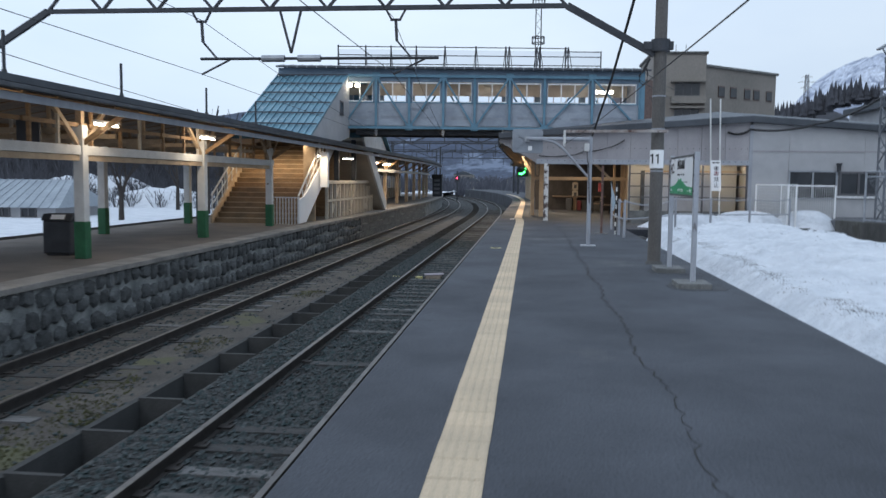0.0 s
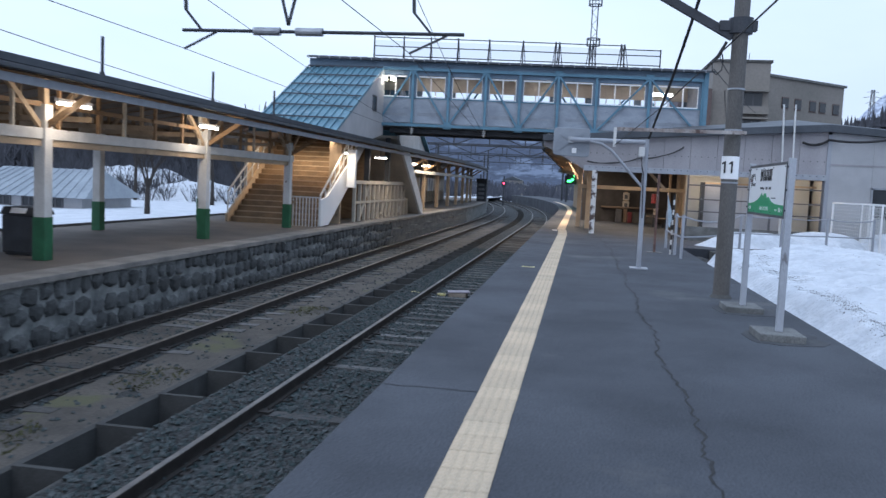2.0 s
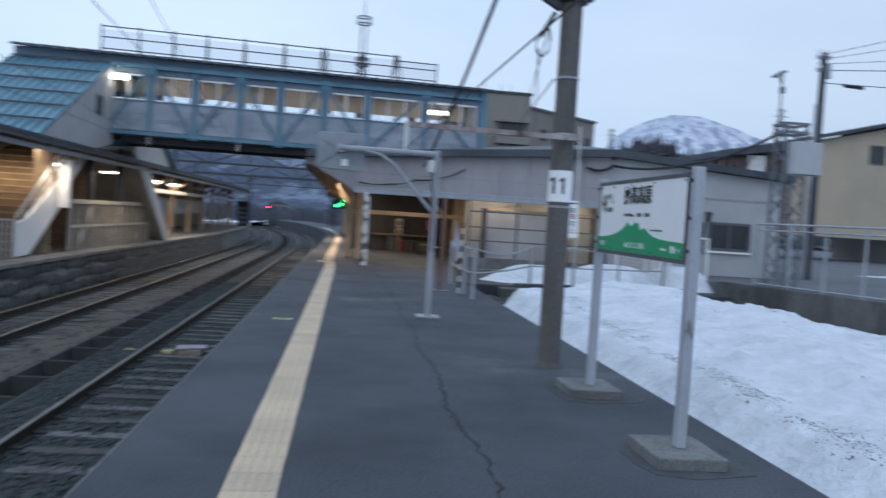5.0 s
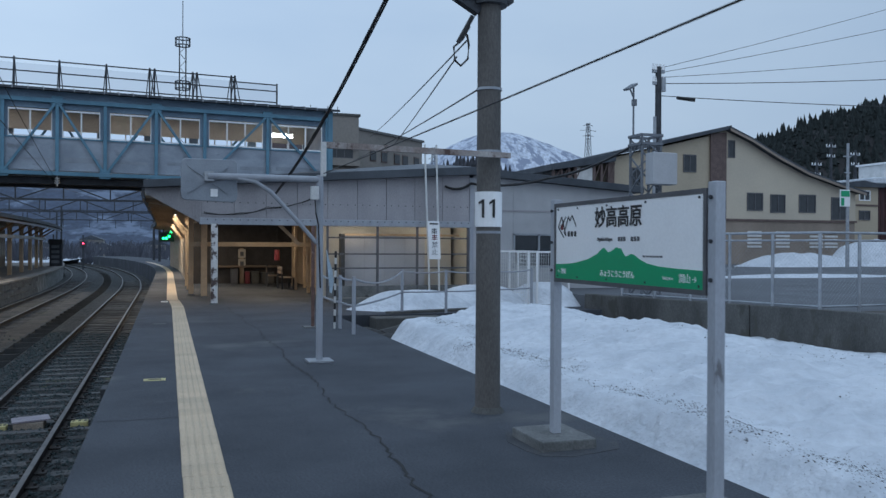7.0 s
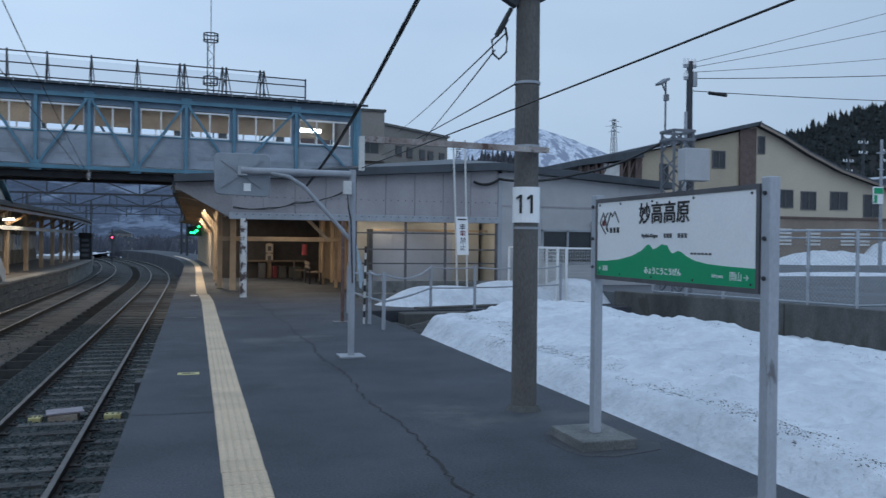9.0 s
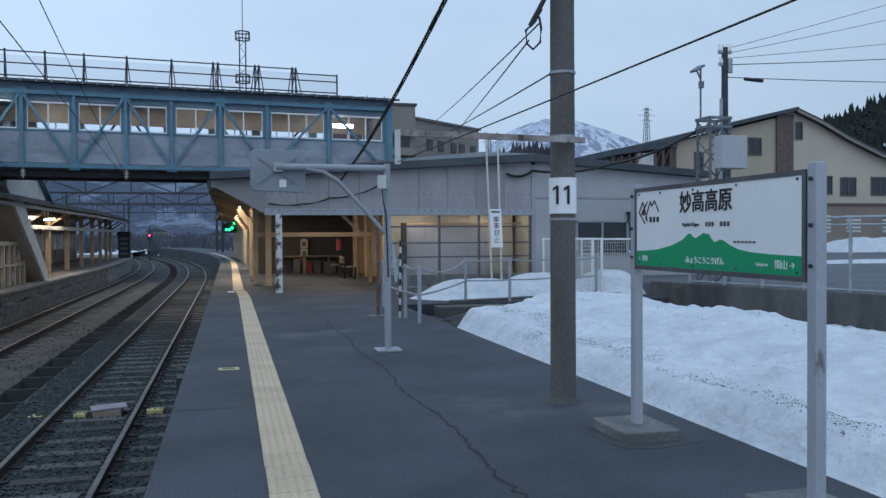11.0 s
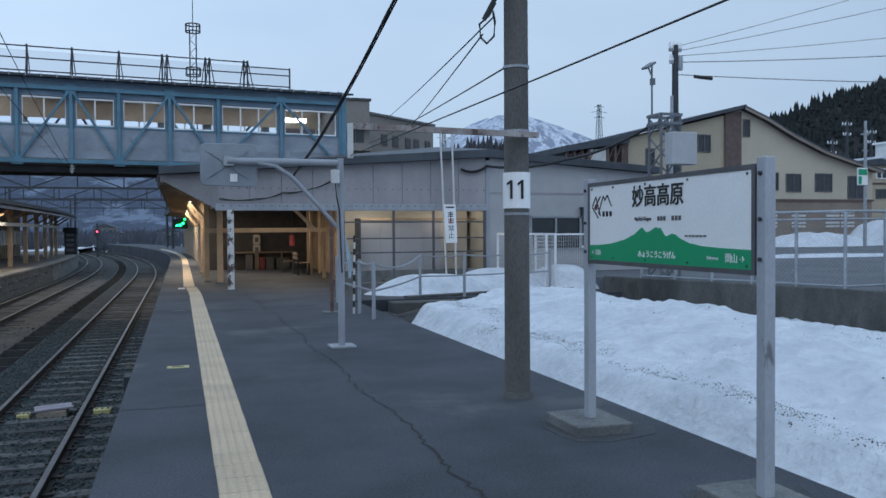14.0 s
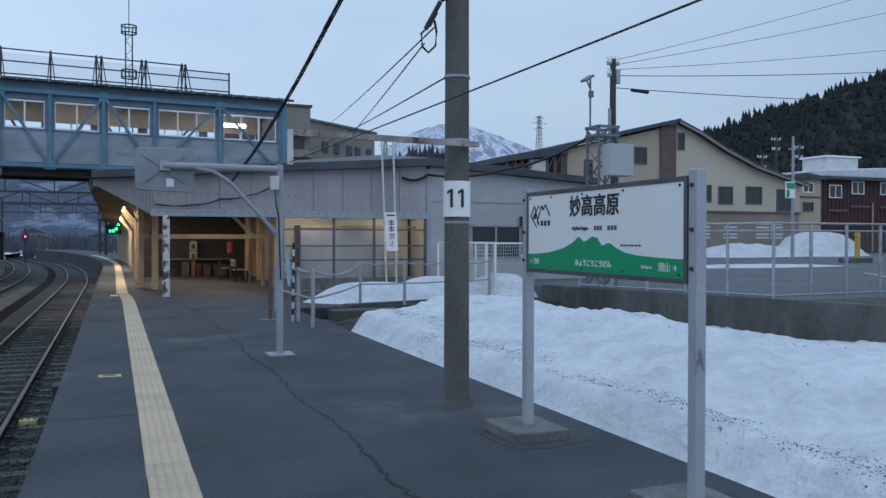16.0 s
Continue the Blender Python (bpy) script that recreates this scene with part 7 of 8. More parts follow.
back = Vector((-6.0, 9.0, 0))
for nm_, z0_, z1_, m_, g in (("wall", 0.0, 16.5, "apart", 0.0), ("parapet", 16.5, 16.8, "concrete", 0.25)):
    a_, c_ = wing_at(-g / 15), wing_at(1 + g / 15)
    q_ = [a_ - back * g / 10, c_ - back * g / 10, c_ + back * (1 + g / 10), a_ + back * (1 + g / 10)]
    part(nm_, Build().add([(p.x, p.y, z0_) for p in q_] + [(p.x, p.y, z1_) for p in q_], [(3, 2, 1, 0), (4, 5, 6, 7), (0, 1, 5, 4), (1, 2, 6, 5), (2, 3, 7, 6), (3, 0, 4, 7)]), M[m_], ap)
part("stair_tower", Build().box(15.7, 22.4, AY - 2.0, AY + 10, 0.0, 17.8), M["apart"], ap)
part("parapet", Build().box(15.5, 22.6, AY - 2.2, AY + 10.2, 17.8, 18.1), M["concrete_dark"], ap)
for z in (6.2, 9.3, 12.6):
    windowed(ap, 18.6, 21.6, AY - 2.0, z, z + 1.5, 3)
    part("balcony", Build().box(18.0, 22.3, AY - 3.2, AY - 2.0, z - 1.1, z - 0.2), M["apart"], ap)
    part("balcony_slab", Build().box(18.0, 22.3, AY - 3.2, AY - 2.0, z + 1.6, z + 1.8), M["apart"], ap)
    for k in (0.2, 0.36, 0.55, 0.68, 0.86):
        a_, c_ = wing_at(k), wing_at(k + 0.085)
        win = part("window", Build().bar((a_.x, a_.y, z + 0.9), (c_.x, c_.y, z + 0.9), 0.16, 1.5), M["house_brown"], ap)
        part("pane", Build().bar((a_.x + 0.06, a_.y - 0.06, z + 0.9), (c_.x - 0.02, c_.y - 0.12, z + 0.9), 0.12, 1.2), M["pane"], win)
for x in (17.0, 19.2, 20.5):
    part("roof_aerial", Build().cyl((x, AY + 2, 17.8), (x, AY + 2, 19.6), 0.04, n=5), M["dark_steel"], ap)
solo("annex_building", Build().box(11.6, 15.6, AY - 3, AY + 8, 0, 14.4), M["house_brown"], (14, AY, 0), "dark brown annex beside the apartment block", "building")


# utility poles with cross arms and wires
def utility_pole(x, y, z0, h, arms, lab, thick=0.16):
    t = thing("utility_pole", (x, y, z0), lab, "utility pole", "utility poles")
    part("shaft", Build().cyl((x, y, z0), (x, y, z0 + h), thick, thick * 0.75, n=12), M["dark_steel"], t, smooth=True)
    for z, w in arms:
        part("cross_arm", Build().box(x - w, x + w, y - 0.05, y + 0.05, z - 0.05, z + 0.05), M["galv"], t)
        for k in (-0.9, -0.3, 0.3, 0.9):
            part("insulator", Build().cyl((x + w * k, y, z + 0.05), (x + w * k, y, z + 0.25), 0.06, 0.04, n=6), M["white"], t)
    return t


UP = utility_pole(15.15, 32.6, 0.3, 7.25, ((7.4, 0.22), (7.0, 0.2)), "grey concrete utility pole beside the parking lot", 0.13)
part("transformer", Build().cyl((15.32, 32.6, 6.75), (15.32, 32.6, 7.2), 0.1, n=12), M["galv"], UP)
part("stay_pole", Build().cyl((14.98, 32.6, 0.3), (15.03, 32.6, 5.9), 0.06, n=10), M["galv"], UP)
for k, (dz, ez) in enumerate(((7.5, 13.2), (7.35, 12.0), (7.2, 10.0), (7.0, 8.9), (6.6, 7.4))):
    wire("distribution_wire", [(15.15, 32.6, dz), (33.4, 33.6, ez)], 0.009 if k < 3 else 0.014, "thin wire running from the utility pole", 0.12)

part("wire_sleeve", Build().cyl((15.9, 32.62, 6.58), (16.6, 32.66, 6.55), 0.06, n=8), M["cable"], UP, "dark sleeve on the wire")
for x, y, h in ((61.3, 75, 10.1), (63.1, 75, 12.0), (66.2, 75, 11.3)):
    utility_pole(x, y, 0.3, h, ((h - 0.2, 0.6), (h - 1.2, 0.5)), "distant utility pole among the houses", 0.18)
hp = thing("sign_pole", (42.00, 51.6, 0.3), "tall pole with a small green and white sign before the house", "sign pole")
part("pole", Build().cyl((42.00, 51.6, 0.3), (42.00, 51.6, 8.45), 0.12, 0.09, n=10), M["galv"], hp)
part("bracket", Build().box(41.65, 42.25, 51.55, 51.65, 7.55, 7.63).box(41.75, 42.20, 51.55, 51.65, 6.5, 6.57), M["galv"], hp)
part("plate", Build().box(41.20, 42.00, 51.4, 51.46, 4.3, 5.4), M["white"], hp)
part("print", Build().box(41.26, 41.94, 51.37, 51.396, 4.95, 5.32).box(41.26, 41.50, 51.37, 51.396, 4.36, 4.85), M["green"], hp)
hd = thing("hydrant", (36.4, 41.5, 0.3), "tall yellow hydrant post on the lot", "hydrant")
part("post", Build().cyl((36.4, 41.5, 0.3), (36.4, 41.5, 1.75), 0.14, n=12), M["fire_yellow"], hd)
part("cap", Build().cyl((36.4, 41.5, 1.75), (36.4, 41.5, 1.95), 0.18, 0.08, n=12), M["fire_yellow"], hd)
part("plinth", Build().box(35.6, 37.2, 41.2, 42.0, 0.3, 0.55), M["concrete_dark"], hd)

# pylons on the skyline
def pylon(x, y, top, s):
    """A lattice pylon; s scales its breadth, the part above the lower 40 m carries bracing."""
    t = thing("power_pylon", (x, y, -1.8), "distant lattice power pylon", "pylon", "power pylons")
    h = top + 1.8

    def half(z):
        return s * (4.5 - 3.6 * (z + 1.8) / h)
    for sx, sy in ((-1, -1), (1, -1), (1, 1), (-1, 1)):
        part("leg", Build().bar((x + sx * half(-1.8), y + sy * half(-1.8), -1.8), (x + sx * half(top), y + sy * half(top), top), 0.34 * s, 0.34 * s), M["grey_steel"], t)
    b = Build()
    for k in range(18):
        z0_, z1_ = -1.8 + h * k / 18, -1.8 + h * (k + 1) / 18
        w0, w1 = half(z0_), half(z1_)
        for sy in (-1, 1):
            b.bar((x - w0, y + sy * w0, z0_), (x + w1, y + sy * w1, z1_), 0.2 * s, 0.2 * s).bar((x + w0, y + sy * w0, z0_), (x - w1, y + sy * w1, z1_), 0.2 * s, 0.2 * s)
    part("bracing", b, M["grey_steel"], t)
    for dz, w in ((2, 4), (6, 6.5), (10, 4.5)):
        part("cross_arm", Build().bar((x - w * s, y, top - dz * s), (x, y, top - dz * s + 0.8), 0.3 * s, 0.3 * s).bar((x + w * s, y, top - dz * s), (x, y, top - dz * s + 0.8), 0.3 * s, 0.3 * s), M["grey_steel"], t)
    return t


pylon(267, 500, 85, 0.9)
pylon(158, 500, 64, 0.75)


# wooded hill to the side, hazy hill ahead, snowy mountain far off
def ridge(x):
    return 30 * smooth((x - 150) / 45) + 0.31 * max(0.0, x - 180) + 3 * noise.noise(Vector((x * 0.03, 0, 0)))


def slope_z(x, v):
    return 0.2 + ridge(x) * smooth(v * 1.1)


b = Build().grid(70, 16, lambda u, v: (110 + 420 * u, 165 + 110 * v, slope_z(110 + 420 * u, v) + 1.5 * noise.noise(Vector((u * 30, v * 9, 1)))))
solo("wooded_hill", b, M["forest_floor"], (200, 200, 0), "dark wooded hillside behind the houses", "hill", kind="structure")
b = Build()
for _ in range(6500):
    x, v = 125 + 330 * rng.random(), 0.05 + 0.97 * rng.random() ** 0.75
    y = 165 + 110 * v
    z = slope_z(x, v) - 1.5
    if ridge(x) < 6 and rng.random() < 0.7:
        continue
    h, r = rng.choice((3, 4, 4.5, 5, 6.5)) * rng.uniform(0.7, 1.25), rng.uniform(1.3, 2.5)
    for k in range(4):
        zz_ = z + h * (0.1 + 0.2 * k)
        rr, a0 = r * (1 - 0.2 * k), rng.uniform(0, 6.3)
        p = [(x + rr * rng.uniform(0.5, 1.2) * math.cos(a0 + j * math.tau / 6), y + rr * rng.uniform(0.5, 1.2) * math.sin(a0 + j * math.tau / 6), zz_ - rng.uniform(0, 0.9)) for j in range(6)]
        b.add(p + [(x + rng.uniform(-.3, .3), y, zz_ + h * 0.3)], [(j, (j + 1) % 6, 6) for j in range(6)])
solo("conifer_forest", b, M["forest"], (200, 200, 0), "dense dark conifers covering the hillside", "forest", kind="stuff", fix=False)


def far_hill(u, v):
    x = -420 + 560 * u
    y = 420 + 420 * v
    h = 58 + 6 * math.sin(u * 5.0 + 0.4) + 7 * noise.noise(Vector((u * 7, v * 4, 2))) + 4 * noise.noise(Vector((u * 25, v * 16, 5)))
    return (x, y, -1.5 + h * smooth(v * 1.1))


solo("hazy_hill", Build().grid(70, 30, far_hill), M["hill"], (0, 600, 0), "wooded hill coloured blue for haze, with snow patches, beyond the tracks", "hill", kind="structure", smooth=True)


def far_mountain(u, v):
    x = 380 + 1000 * u
    y = 1500 + 700 * v
    pk = 292 * smooth((x - 470) / 310) - 82 * smooth((x - 800) / 330) - 90 * smooth((x - 1120) / 260)
    return (x, y, (pk + 9 * noise.noise(Vector((u * 9, v * 5, 3))) + 5 * noise.noise(Vector((u * 30, v * 20, 6)))) * smooth(v * 1.6))


solo("snowy_mountain", Build().grid(90, 40, far_mountain), M["mountain"], (700, 1500, 0), "distant snow-covered mountain with dark trees", "mountain", kind="structure", smooth=True)
b = Build()
for k in range(170):
    x = 90 + 46 * rng.random()
    y = 330 + rng.uniform(-12, 12)
    h = rng.uniform(4, 9)
    z = 24 + 10 * smooth((x - 90) / 32) - 5 * smooth((x - 124) / 12) + rng.uniform(-3, 0)
    for j in range(3):
        rr = (1.8 - 0.5 * j)
        p = [(x + rr * math.cos(q * math.tau / 6), y + rr * math.sin(q * math.tau / 6), z + h * 0.25 * j) for q in range(6)]
        b.add(p + [(x, y, z + h * (0.25 * j + 0.5))], [(q, (q + 1) % 6, 6) for q in range(6)])
b.grid(20, 4, lambda u, v: (84 + 58 * u, 326 + 30 * v, -1 + (22 + 10 * smooth((58 * u - 6) / 32) - 6 * smooth((58 * u - 40) / 12)) * (0.55 + 0.45 * v)))
solo("dark_copse", b, M["dark_wood"], (112, 330, 0), "dark copse of conifers before the mountain", "forest", kind="stuff", fix=False)


# small town houses beyond the bend and behind the island
def small_house(x, y, w, d, h, roof_h, m_, lab, z0=-1.3, rm="roof_dark"):
    t = thing("house", (x, y, z0), lab, "house", "distant town houses")
    part("wall", Build().box(x - w / 2, x + w / 2, y, y + d, z0, z0 + h), M[m_], t)
    part("roof", Build().prism([(x - w / 2 - 0.4, z0 + h - 0.05), (x + w / 2 + 0.4, z0 + h - 0.05), (x, z0 + h + roof_h)], "y", y - 0.5, y + d + 0.5), M[rm], t)
    n = max(1, int(w / 2.6))
    for k in range(n):
        c = x - w / 2 + w * (k + 0.5) / n
        windowed(t, c - 0.5, c + 0.5, y, z0 + h - 2.0, z0 + h - 0.9)
    return t


for (x, y, w, d, h, r, m_, lab, rm) in ((-3.0, 205, 5, 8, 3.4, 1.2, "apart", "grey two-storey house beside the bending track", "roof_dark"),
                                        (-16, 235, 6, 8, 2.6, 1.2, "apart", "grey-brown house beyond the bending track", "roof_dark"),
                                        (-30, 240, 6, 8, 2.8, 1.2, "apart", "brown house beyond the bending track", "roof_dark"),
                                        (-44, 245, 7, 8, 2.6, 1.2, "apart", "grey house with a dark roof", "roof_dark"),
                                        (5, 230, 9, 8, 6, 1.2, "apart", "grey building beyond the bending track", "roof_dark"),
                                        (-24, 300, 7, 8, 5, 1.4, "apart", "grey house on the slope beyond the tracks", "roof_dark")):
    small_house(x, y, w, d, h, r, m_, lab, -1.7, rm)
def hipped_shed(x0, x1, y0, y1, z0, eave, top):
    t = thing("shed", ((x0 + x1) / 2, y0, z0), "long low shed with a pale blue-grey hipped roof", "shed")
    part("wall", Build().box(x0 + 0.5, x1 - 0.5, y0 + 0.5, y1 - 0.5, z0, eave + 0.05), M["wall_pale"], t)
    ym, k = (y0 + y1) / 2, 1.3
    b = Build().add([(x0, y0, eave), (x1, y0, eave), (x1, y1, eave), (x0, y1, eave), (x0 + k, ym, top), (x1 - k * 0.6, ym, top)],
                    [(0, 1, 5, 4), (1, 2, 5), (2, 3, 4, 5), (3, 0, 4), (3, 2, 1, 0)])
    part("roof", b, M["roof_snowy"], t, "pale blue-grey sheet roof dusted with snow")
    n = int((x1 - x0) / 0.6)
    b = Build()
    for i in range(1, n):
        u = i / n
        p, q = Vector((x0 + (x1 - x0) * u, y0, eave + 0.02)), Vector((x0 + k + (x1 - x0 - 1.6 * k) * u, ym, top + 0.02))
        b.bar(p, q, 0.06, 0.05)
    part("roof_seams", b, M["roof_snowy"], t)
    for i in range(4):
        windowed(t, x0 + 1.2 + 1.6 * i, x0 + 2.0 + 1.6 * i, y0 + 0.5, z0 + 0.1, eave - 0.08)


hipped_shed(-34.5, -26.0, 44.5, 50.5, -0.95, -0.32, 1.25)
for (x, y, w, d, h, r, m_, lab) in ((-21.0, 68, 6, 6, 2.4, 1.4, "wall_grey", "small grey shed behind the island platform"),):
    small_house(x, y, w, d, h, r, m_, lab, -0.95, "roof_snowy")


for cx_, cy_, rx_, ry_, h_, sd_ in ((-38, 70, 9, 5, 2.4, 11), (-29, 64, 6, 4, 1.5, 12), (-25, 74, 7, 4, 2.2, 13)):
    mound("snow_slope", cx_, cy_, rx_, ry_, h_, -0.95, "snow-covered slope with shrubs behind the island platform", sd_)
b = Build()
for _ in range(420):
    x, y = rng.uniform(-46, -20), rng.uniform(60, 76)
    h, z = rng.uniform(0.5, 1.6), -0.9 + 1.9 * smooth((y - 60) / 12)
    for k in range(14):
        a, l, w = rng.uniform(0, 6.3), rng.uniform(0.2, 0.8), rng.uniform(0.008, 0.025)
        tip = (x + l * h * math.cos(a), y + l * h * math.sin(a), z + h * rng.uniform(0.4, 1.0))
        b.add([(x - w, y, z - 0.3), (x + w, y, z - 0.3), (tip[0] + w, tip[1], tip[2]), (tip[0] - w, tip[1], tip[2])], [(0, 1, 2, 3)])
solo("slope_shrubs", b, M["dark_wood"], (-32, 68, -0.9), "dark bare shrubs on the snowy slope", "shrubs", kind="stuff", fix=False)


def bare_tree(x, y, z0, h, lab):
    t = thing("tree", (x, y, z0), lab, "tree", "bare winter trees")
    b = Build().cyl((x, y, z0), (x, y, z0 + h * 0.45), 0.16, 0.1, n=7)
    tw = Build()
    def grow(p, d, ln, r, lvl):
        q = p + d * ln
        (b if lvl < 2 else tw).cyl(p, q, r, r * 0.6, n=5 if lvl < 2 else 3)
        if lvl < 4:
            for _ in range(3):
                nd = (d + Vector((rng.uniform(-.7, .7), rng.uniform(-.7, .7), rng.uniform(-.1, .6)))).normalized()
                grow(q, nd, ln * rng.uniform(0.55, 0.8), r * 0.55, lvl + 1)
    for _ in range(4):
        grow(Vector((x, y, z0 + h * rng.uniform(0.3, 0.45))), Vector((rng.uniform(-.5, .5), rng.uniform(-.5, .5), 1)).normalized(), h * 0.22, 0.08, 0)
    part("trunk", b, M["trunk"], t, fix=False)
    part("twigs", tw, M["trunk"], t, fix=False, stuff="stuff")


for x, y, h in ((-21.5, 43, 4.2), (-19.5, 50, 5), (-25, 58, 5), (-32, 60, 6), (-17.5, 47, 3.4)):
    bare_tree(x, y, -0.9, h, "bare winter tree behind the island platform")
# dark wooded bank behind the sheds
b = Build().grid(40, 8, lambda u, v: (-130 + 112 * u, 82 + 60 * v, -1.4 + 15 * smooth(v) * (0.7 + 0.3 * noise.noise(Vector((u * 8, v * 3, 8)))) * smooth((1 - u) * 4)))
solo("wooded_bank", b, M["dark_wood"], (-70, 110, -1.3), "dark wooded bank behind the sheds", "hill", kind="structure")
b = Build()
for _ in range(2200):
    x, y = rng.uniform(-125, -24), rng.uniform(72, 118)
    v = (y - 82) / 60
    z, h = -1.4 + 15 * smooth(v) * 0.7, rng.uniform(2.5, 7.0)
    for k in range(12):
        a, l, w = rng.uniform(0, 6.3), rng.uniform(0.1, 0.5), rng.uniform(0.025, 0.09)
        tip = (x + l * h * math.cos(a), y + l * h * math.sin(a), z + h * rng.uniform(0.45, 1.0))
        b.add([(x - w, y, z - 0.2), (x + w, y, z - 0.2), (tip[0] + w, tip[1], tip[2]), (tip[0] - w, tip[1], tip[2])], [(0, 1, 2, 3)])
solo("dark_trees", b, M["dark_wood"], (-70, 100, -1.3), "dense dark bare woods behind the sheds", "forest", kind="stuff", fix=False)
b = Build()
for _ in range(1700):
    x, y, h = rng.uniform(-110, 26), rng.uniform(140, 330), rng.uniform(1.2, 4.6)
    for k in range(16):
        a, l = rng.uniform(0, 6.3), rng.uniform(0.2, 0.9)
        tip = (x + l * h * 0.45 * math.cos(a), y + l * h * 0.45 * math.sin(a), -1.75 + h * rng.uniform(0.5, 1.0))
        b.add([(x - 0.09, y, -1.8), (x + 0.09, y, -1.8), (tip[0] + 0.05, tip[1], tip[2]), (tip[0] - 0.05, tip[1], tip[2])], [(0, 1, 2, 3)])
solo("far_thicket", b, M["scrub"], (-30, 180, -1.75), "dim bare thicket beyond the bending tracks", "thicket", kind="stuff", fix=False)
# far gantries and masts over the bending track
for y in (60, 78, 100):
    c = curve_x(y)
    t = thing("wire_gantry", (-4 + c, y, -1.2), "distant steel gantry over the bending tracks", "gantry", "far gantries")
    for x in (-13.2, 1.6 if y > 76 else -0.2):
        part("mast", Build().cyl((x + c, y, -1.2 if y > 76 or x < -1 else 3.0), (x + c, y, 6.0), 0.12, n=8), M["dark_steel"], t)
    for z in (4.1, 5.05):
        part("chord", Build().bar((-13.2 + c, y, z), (1.6 + c, y, z), 0.09, 0.09), M["dark_steel"], t)
    b = Build()
    for k in range(6):
        xa = -13.2 + c + 2.46 * k
        b.bar((xa, y, 4.1), (xa, y, 5.05), 0.07, 0.07)
        b.bar((xa, y, 5.05 if k % 2 else 4.1), (xa + 2.46, y, 4.1 if k % 2 else 5.05), 0.07, 0.07)
        b.bar((xa + 1.23, y, 4.1), (xa + 1.23, y, 3.3), 0.05, 0.05)
    part("lattice", b, M["dark_steel"], t)
for x, y in ((-1.0, 92), (1.2, 120), (-12.5, 118), (-15, 135)):
    solo("line_mast", Build().cyl((x, y, -1.2), (x, y, 6.2), 0.13, 0.1, n=8), M["dark_steel"], (x, y, -1.2), "distant dark line mast by the tracks", "mast", "far masts")

# ---------------------------------------------------------------- pieces: sleepers, tactile blocks, wall stones
for tr in TRACKS:
    cx0 = tr.location.x
    for i in range(118):
        y = 1.0 + 0.62 * i
        ob = new("sleeper", sleeper_me)
        ob.parent = tr
        ob.location = (curve_x(y) + rng.uniform(-0.02, 0.02), y, rng.uniform(-0.008, 0.006) - (0.03 if 9.5 < y < 16 and rng.random() < 0.6 else 0))
        ob.rotation_euler[2] = rng.uniform(-0.012, 0.012)
        if i < 60:
            pl_ = new("tie_plate", plate_me)
            pl_.parent = ob

tile = Build().box(-0.146, 0.146, -0.146, 0.146, 0.0, 0.007)
for i in range(5):
    for j in range(5):
        x, y = -0.116 + 0.058 * i, -0.116 + 0.058 * j
        tile.add([(x - 0.021, y - 0.021, 0.007), (x + 0.021, y - 0.021, 0.007), (x + 0.021, y + 0.021, 0.007), (x - 0.021, y + 0.021, 0.007),
                  (x - 0.009, y - 0.009, 0.0145), (x + 0.009, y - 0.009, 0.0145), (x + 0.009, y + 0.009, 0.0145), (x - 0.009, y + 0.009, 0.0145)],
                 [(4, 5, 6, 7), (0, 1, 5, 4), (1, 2, 6, 5), (2, 3, 7, 6), (3, 0, 4, 7)])
tile_me = make_mesh("tactile_block", tile, M["yellow"], fix=False)
# base faces take the darker yellow, so stud shade is in the colour
tile_me.materials.append(M["yellow_shaded"])
for k in range(6):
    tile_me.polygons[k].material_index = 1
ts = thing("tactile_strip", (0, 0, 0), "yellow tactile warning strip along the platform edge", "tactile strip", kind="structure")
for i in range(122):
    y = -3.0 + 0.3 * i
    ob = new("tactile_block", tile_me)
    ob.parent = ts
    ob.location = (0.0 + rng.uniform(-0.002, 0.002) - 0.12 * smooth((y - 30) / 6), y, 0.0)
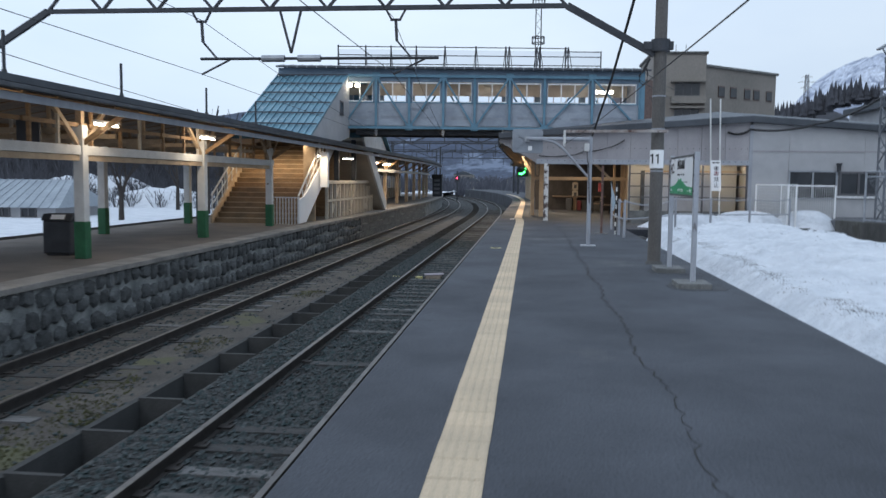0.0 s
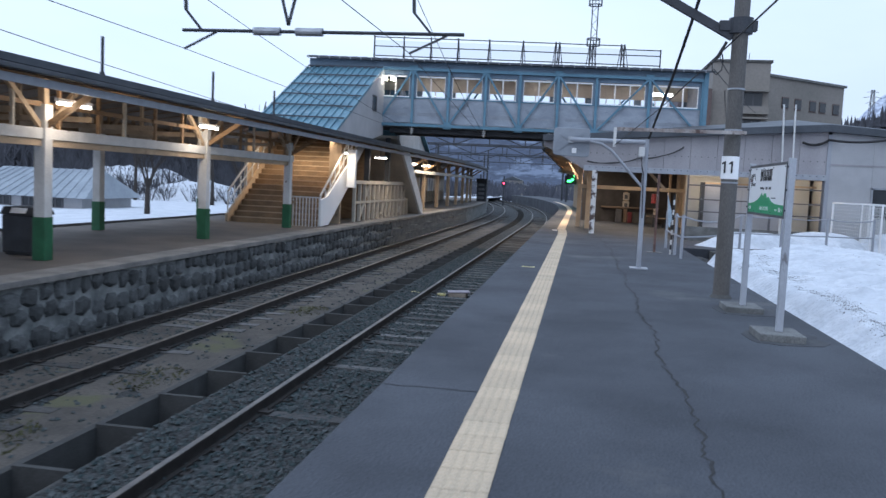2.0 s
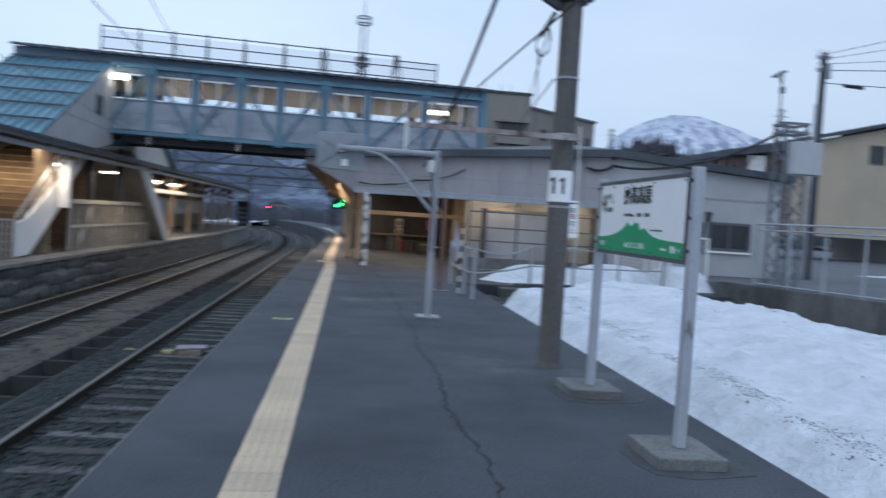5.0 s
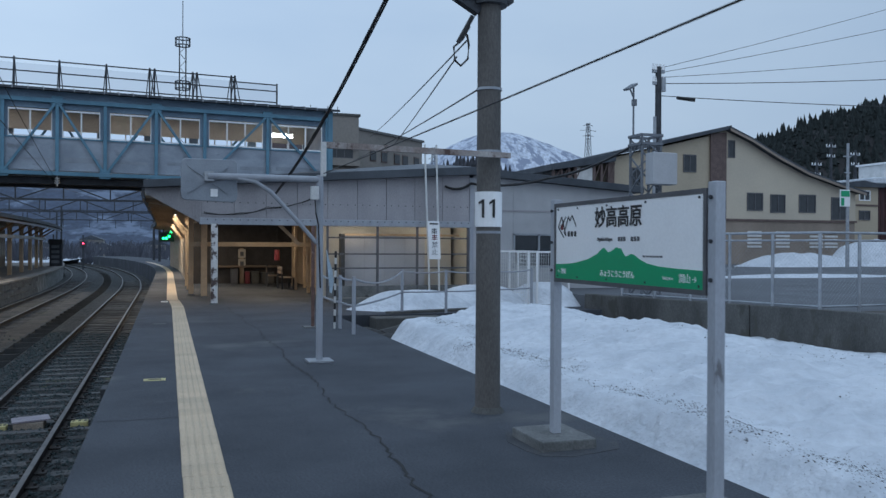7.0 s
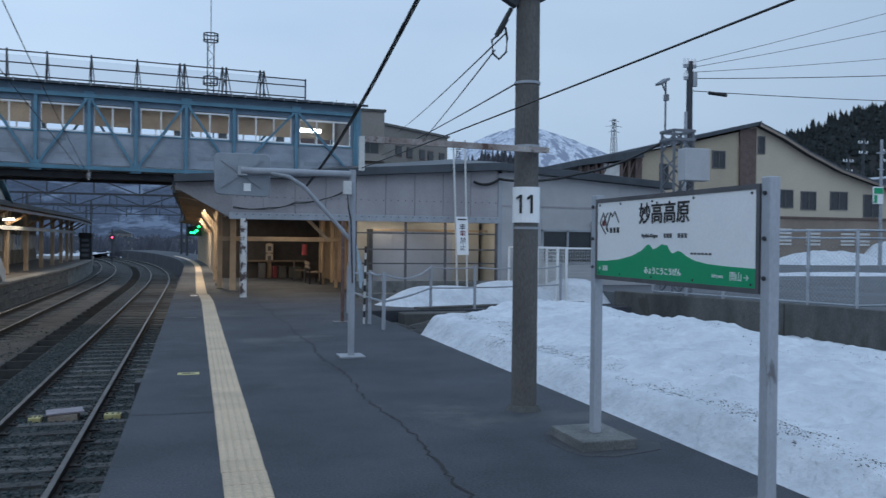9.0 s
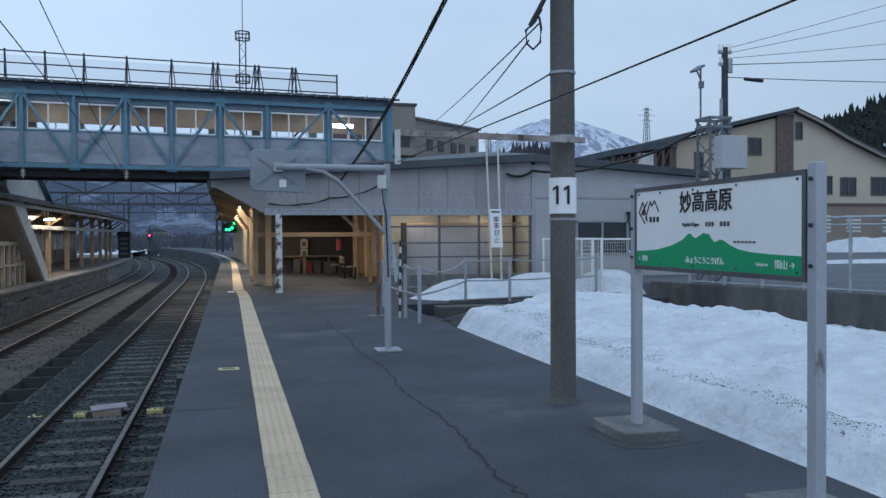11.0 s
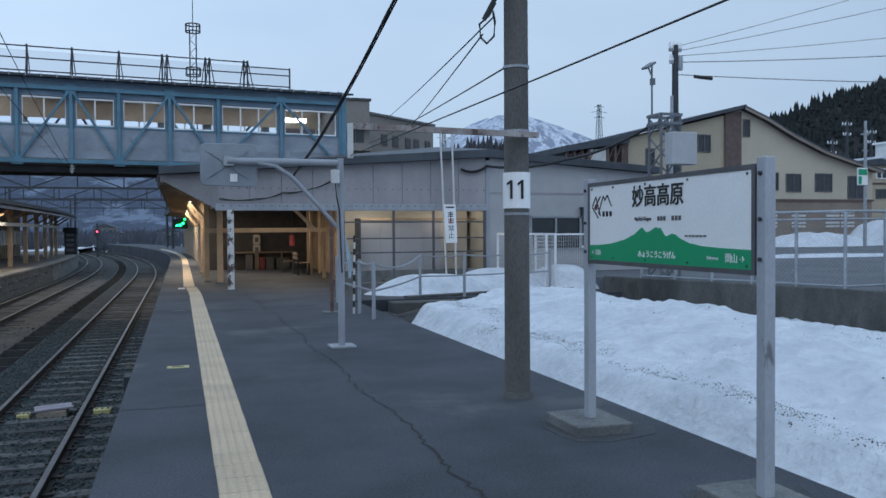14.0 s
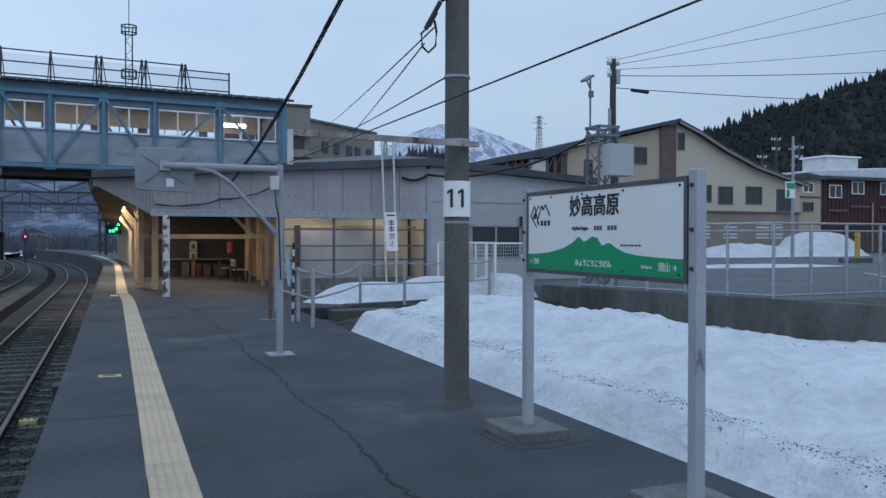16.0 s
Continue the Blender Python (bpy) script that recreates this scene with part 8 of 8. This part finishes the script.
part("far_blocks", strip(Build(), -0.27, 0.03, 0.0, 0.012, 33.6, 90), M["yellow"], ts)

stone_sets = []
for k in range(7):
    sd = Build()
    n_ = rng.choice((6, 7, 8))
    turn = rng.uniform(0, 1)
    ring = [(rng.uniform(0.9, 1.06), (i + turn + rng.uniform(-0.16, 0.16)) * math.tau / n_) for i in range(n_)]
    for x_, k_ in ((-0.08, 1.0), (0.03, 0.98), (0.075, 0.72)):
        for r_, a_ in ring:
            c_, s_ = math.cos(a_), math.sin(a_)
            q_ = (abs(c_) ** 4 + abs(s_) ** 4) ** 0.25
            sd.v.append((x_ + rng.uniform(-0.008, 0.008), 0.47 * k_ * r_ * c_ / q_, 0.47 * k_ * r_ * s_ / q_))
    sd.v.append((0.088, rng.uniform(-0.1, 0.1), rng.uniform(-0.1, 0.1)))
    for r_ in (0, n_):
        sd.f += [(r_ + i, r_ + (i + 1) % n_, r_ + n_ + (i + 1) % n_, r_ + n_ + i) for i in range(n_)]
    sd.f += [(2 * n_ + i, 2 * n_ + (i + 1) % n_, 3 * n_) for i in range(n_)]
    stone_sets.append(make_mesh("stone", sd, M["stone"]))
rest = Build()
for row in range(3):
    y = 3.0 + 0.17 * row
    while y < 60:
        wdt = rng.uniform(0.24, 0.52)
        yc = y + wdt / 2
        wob = 0.05 * math.sin(yc * 1.7 + row * 2) if row < 2 else 0
        zc, hh = -0.39 - 0.33 * row + wob, 0.33 * rng.uniform(0.8, 1.12)
        if yc < 37:
            ob = new("stone", stone_sets[rng.randrange(7)])
            ob.parent = retain
            ob.location = (IX - 0.075 + rng.uniform(-0.015, 0.015), yc, zc + rng.uniform(-0.03, 0.03))
            ob.scale = (1, wdt, hh)
            ob.rotation_euler = (rng.uniform(-0.2, 0.2), rng.uniform(-0.06, 0.06), rng.uniform(-0.06, 0.06))
        else:
            rest.box(IX - 0.12 + curve_x(yc), IX - 0.02 + curve_x(yc), y + 0.01, y + wdt - 0.01, zc - 0.155, zc + 0.155)
        y += wdt
part("far_stones", rest, M["stone"], retain, stuff="stuff")
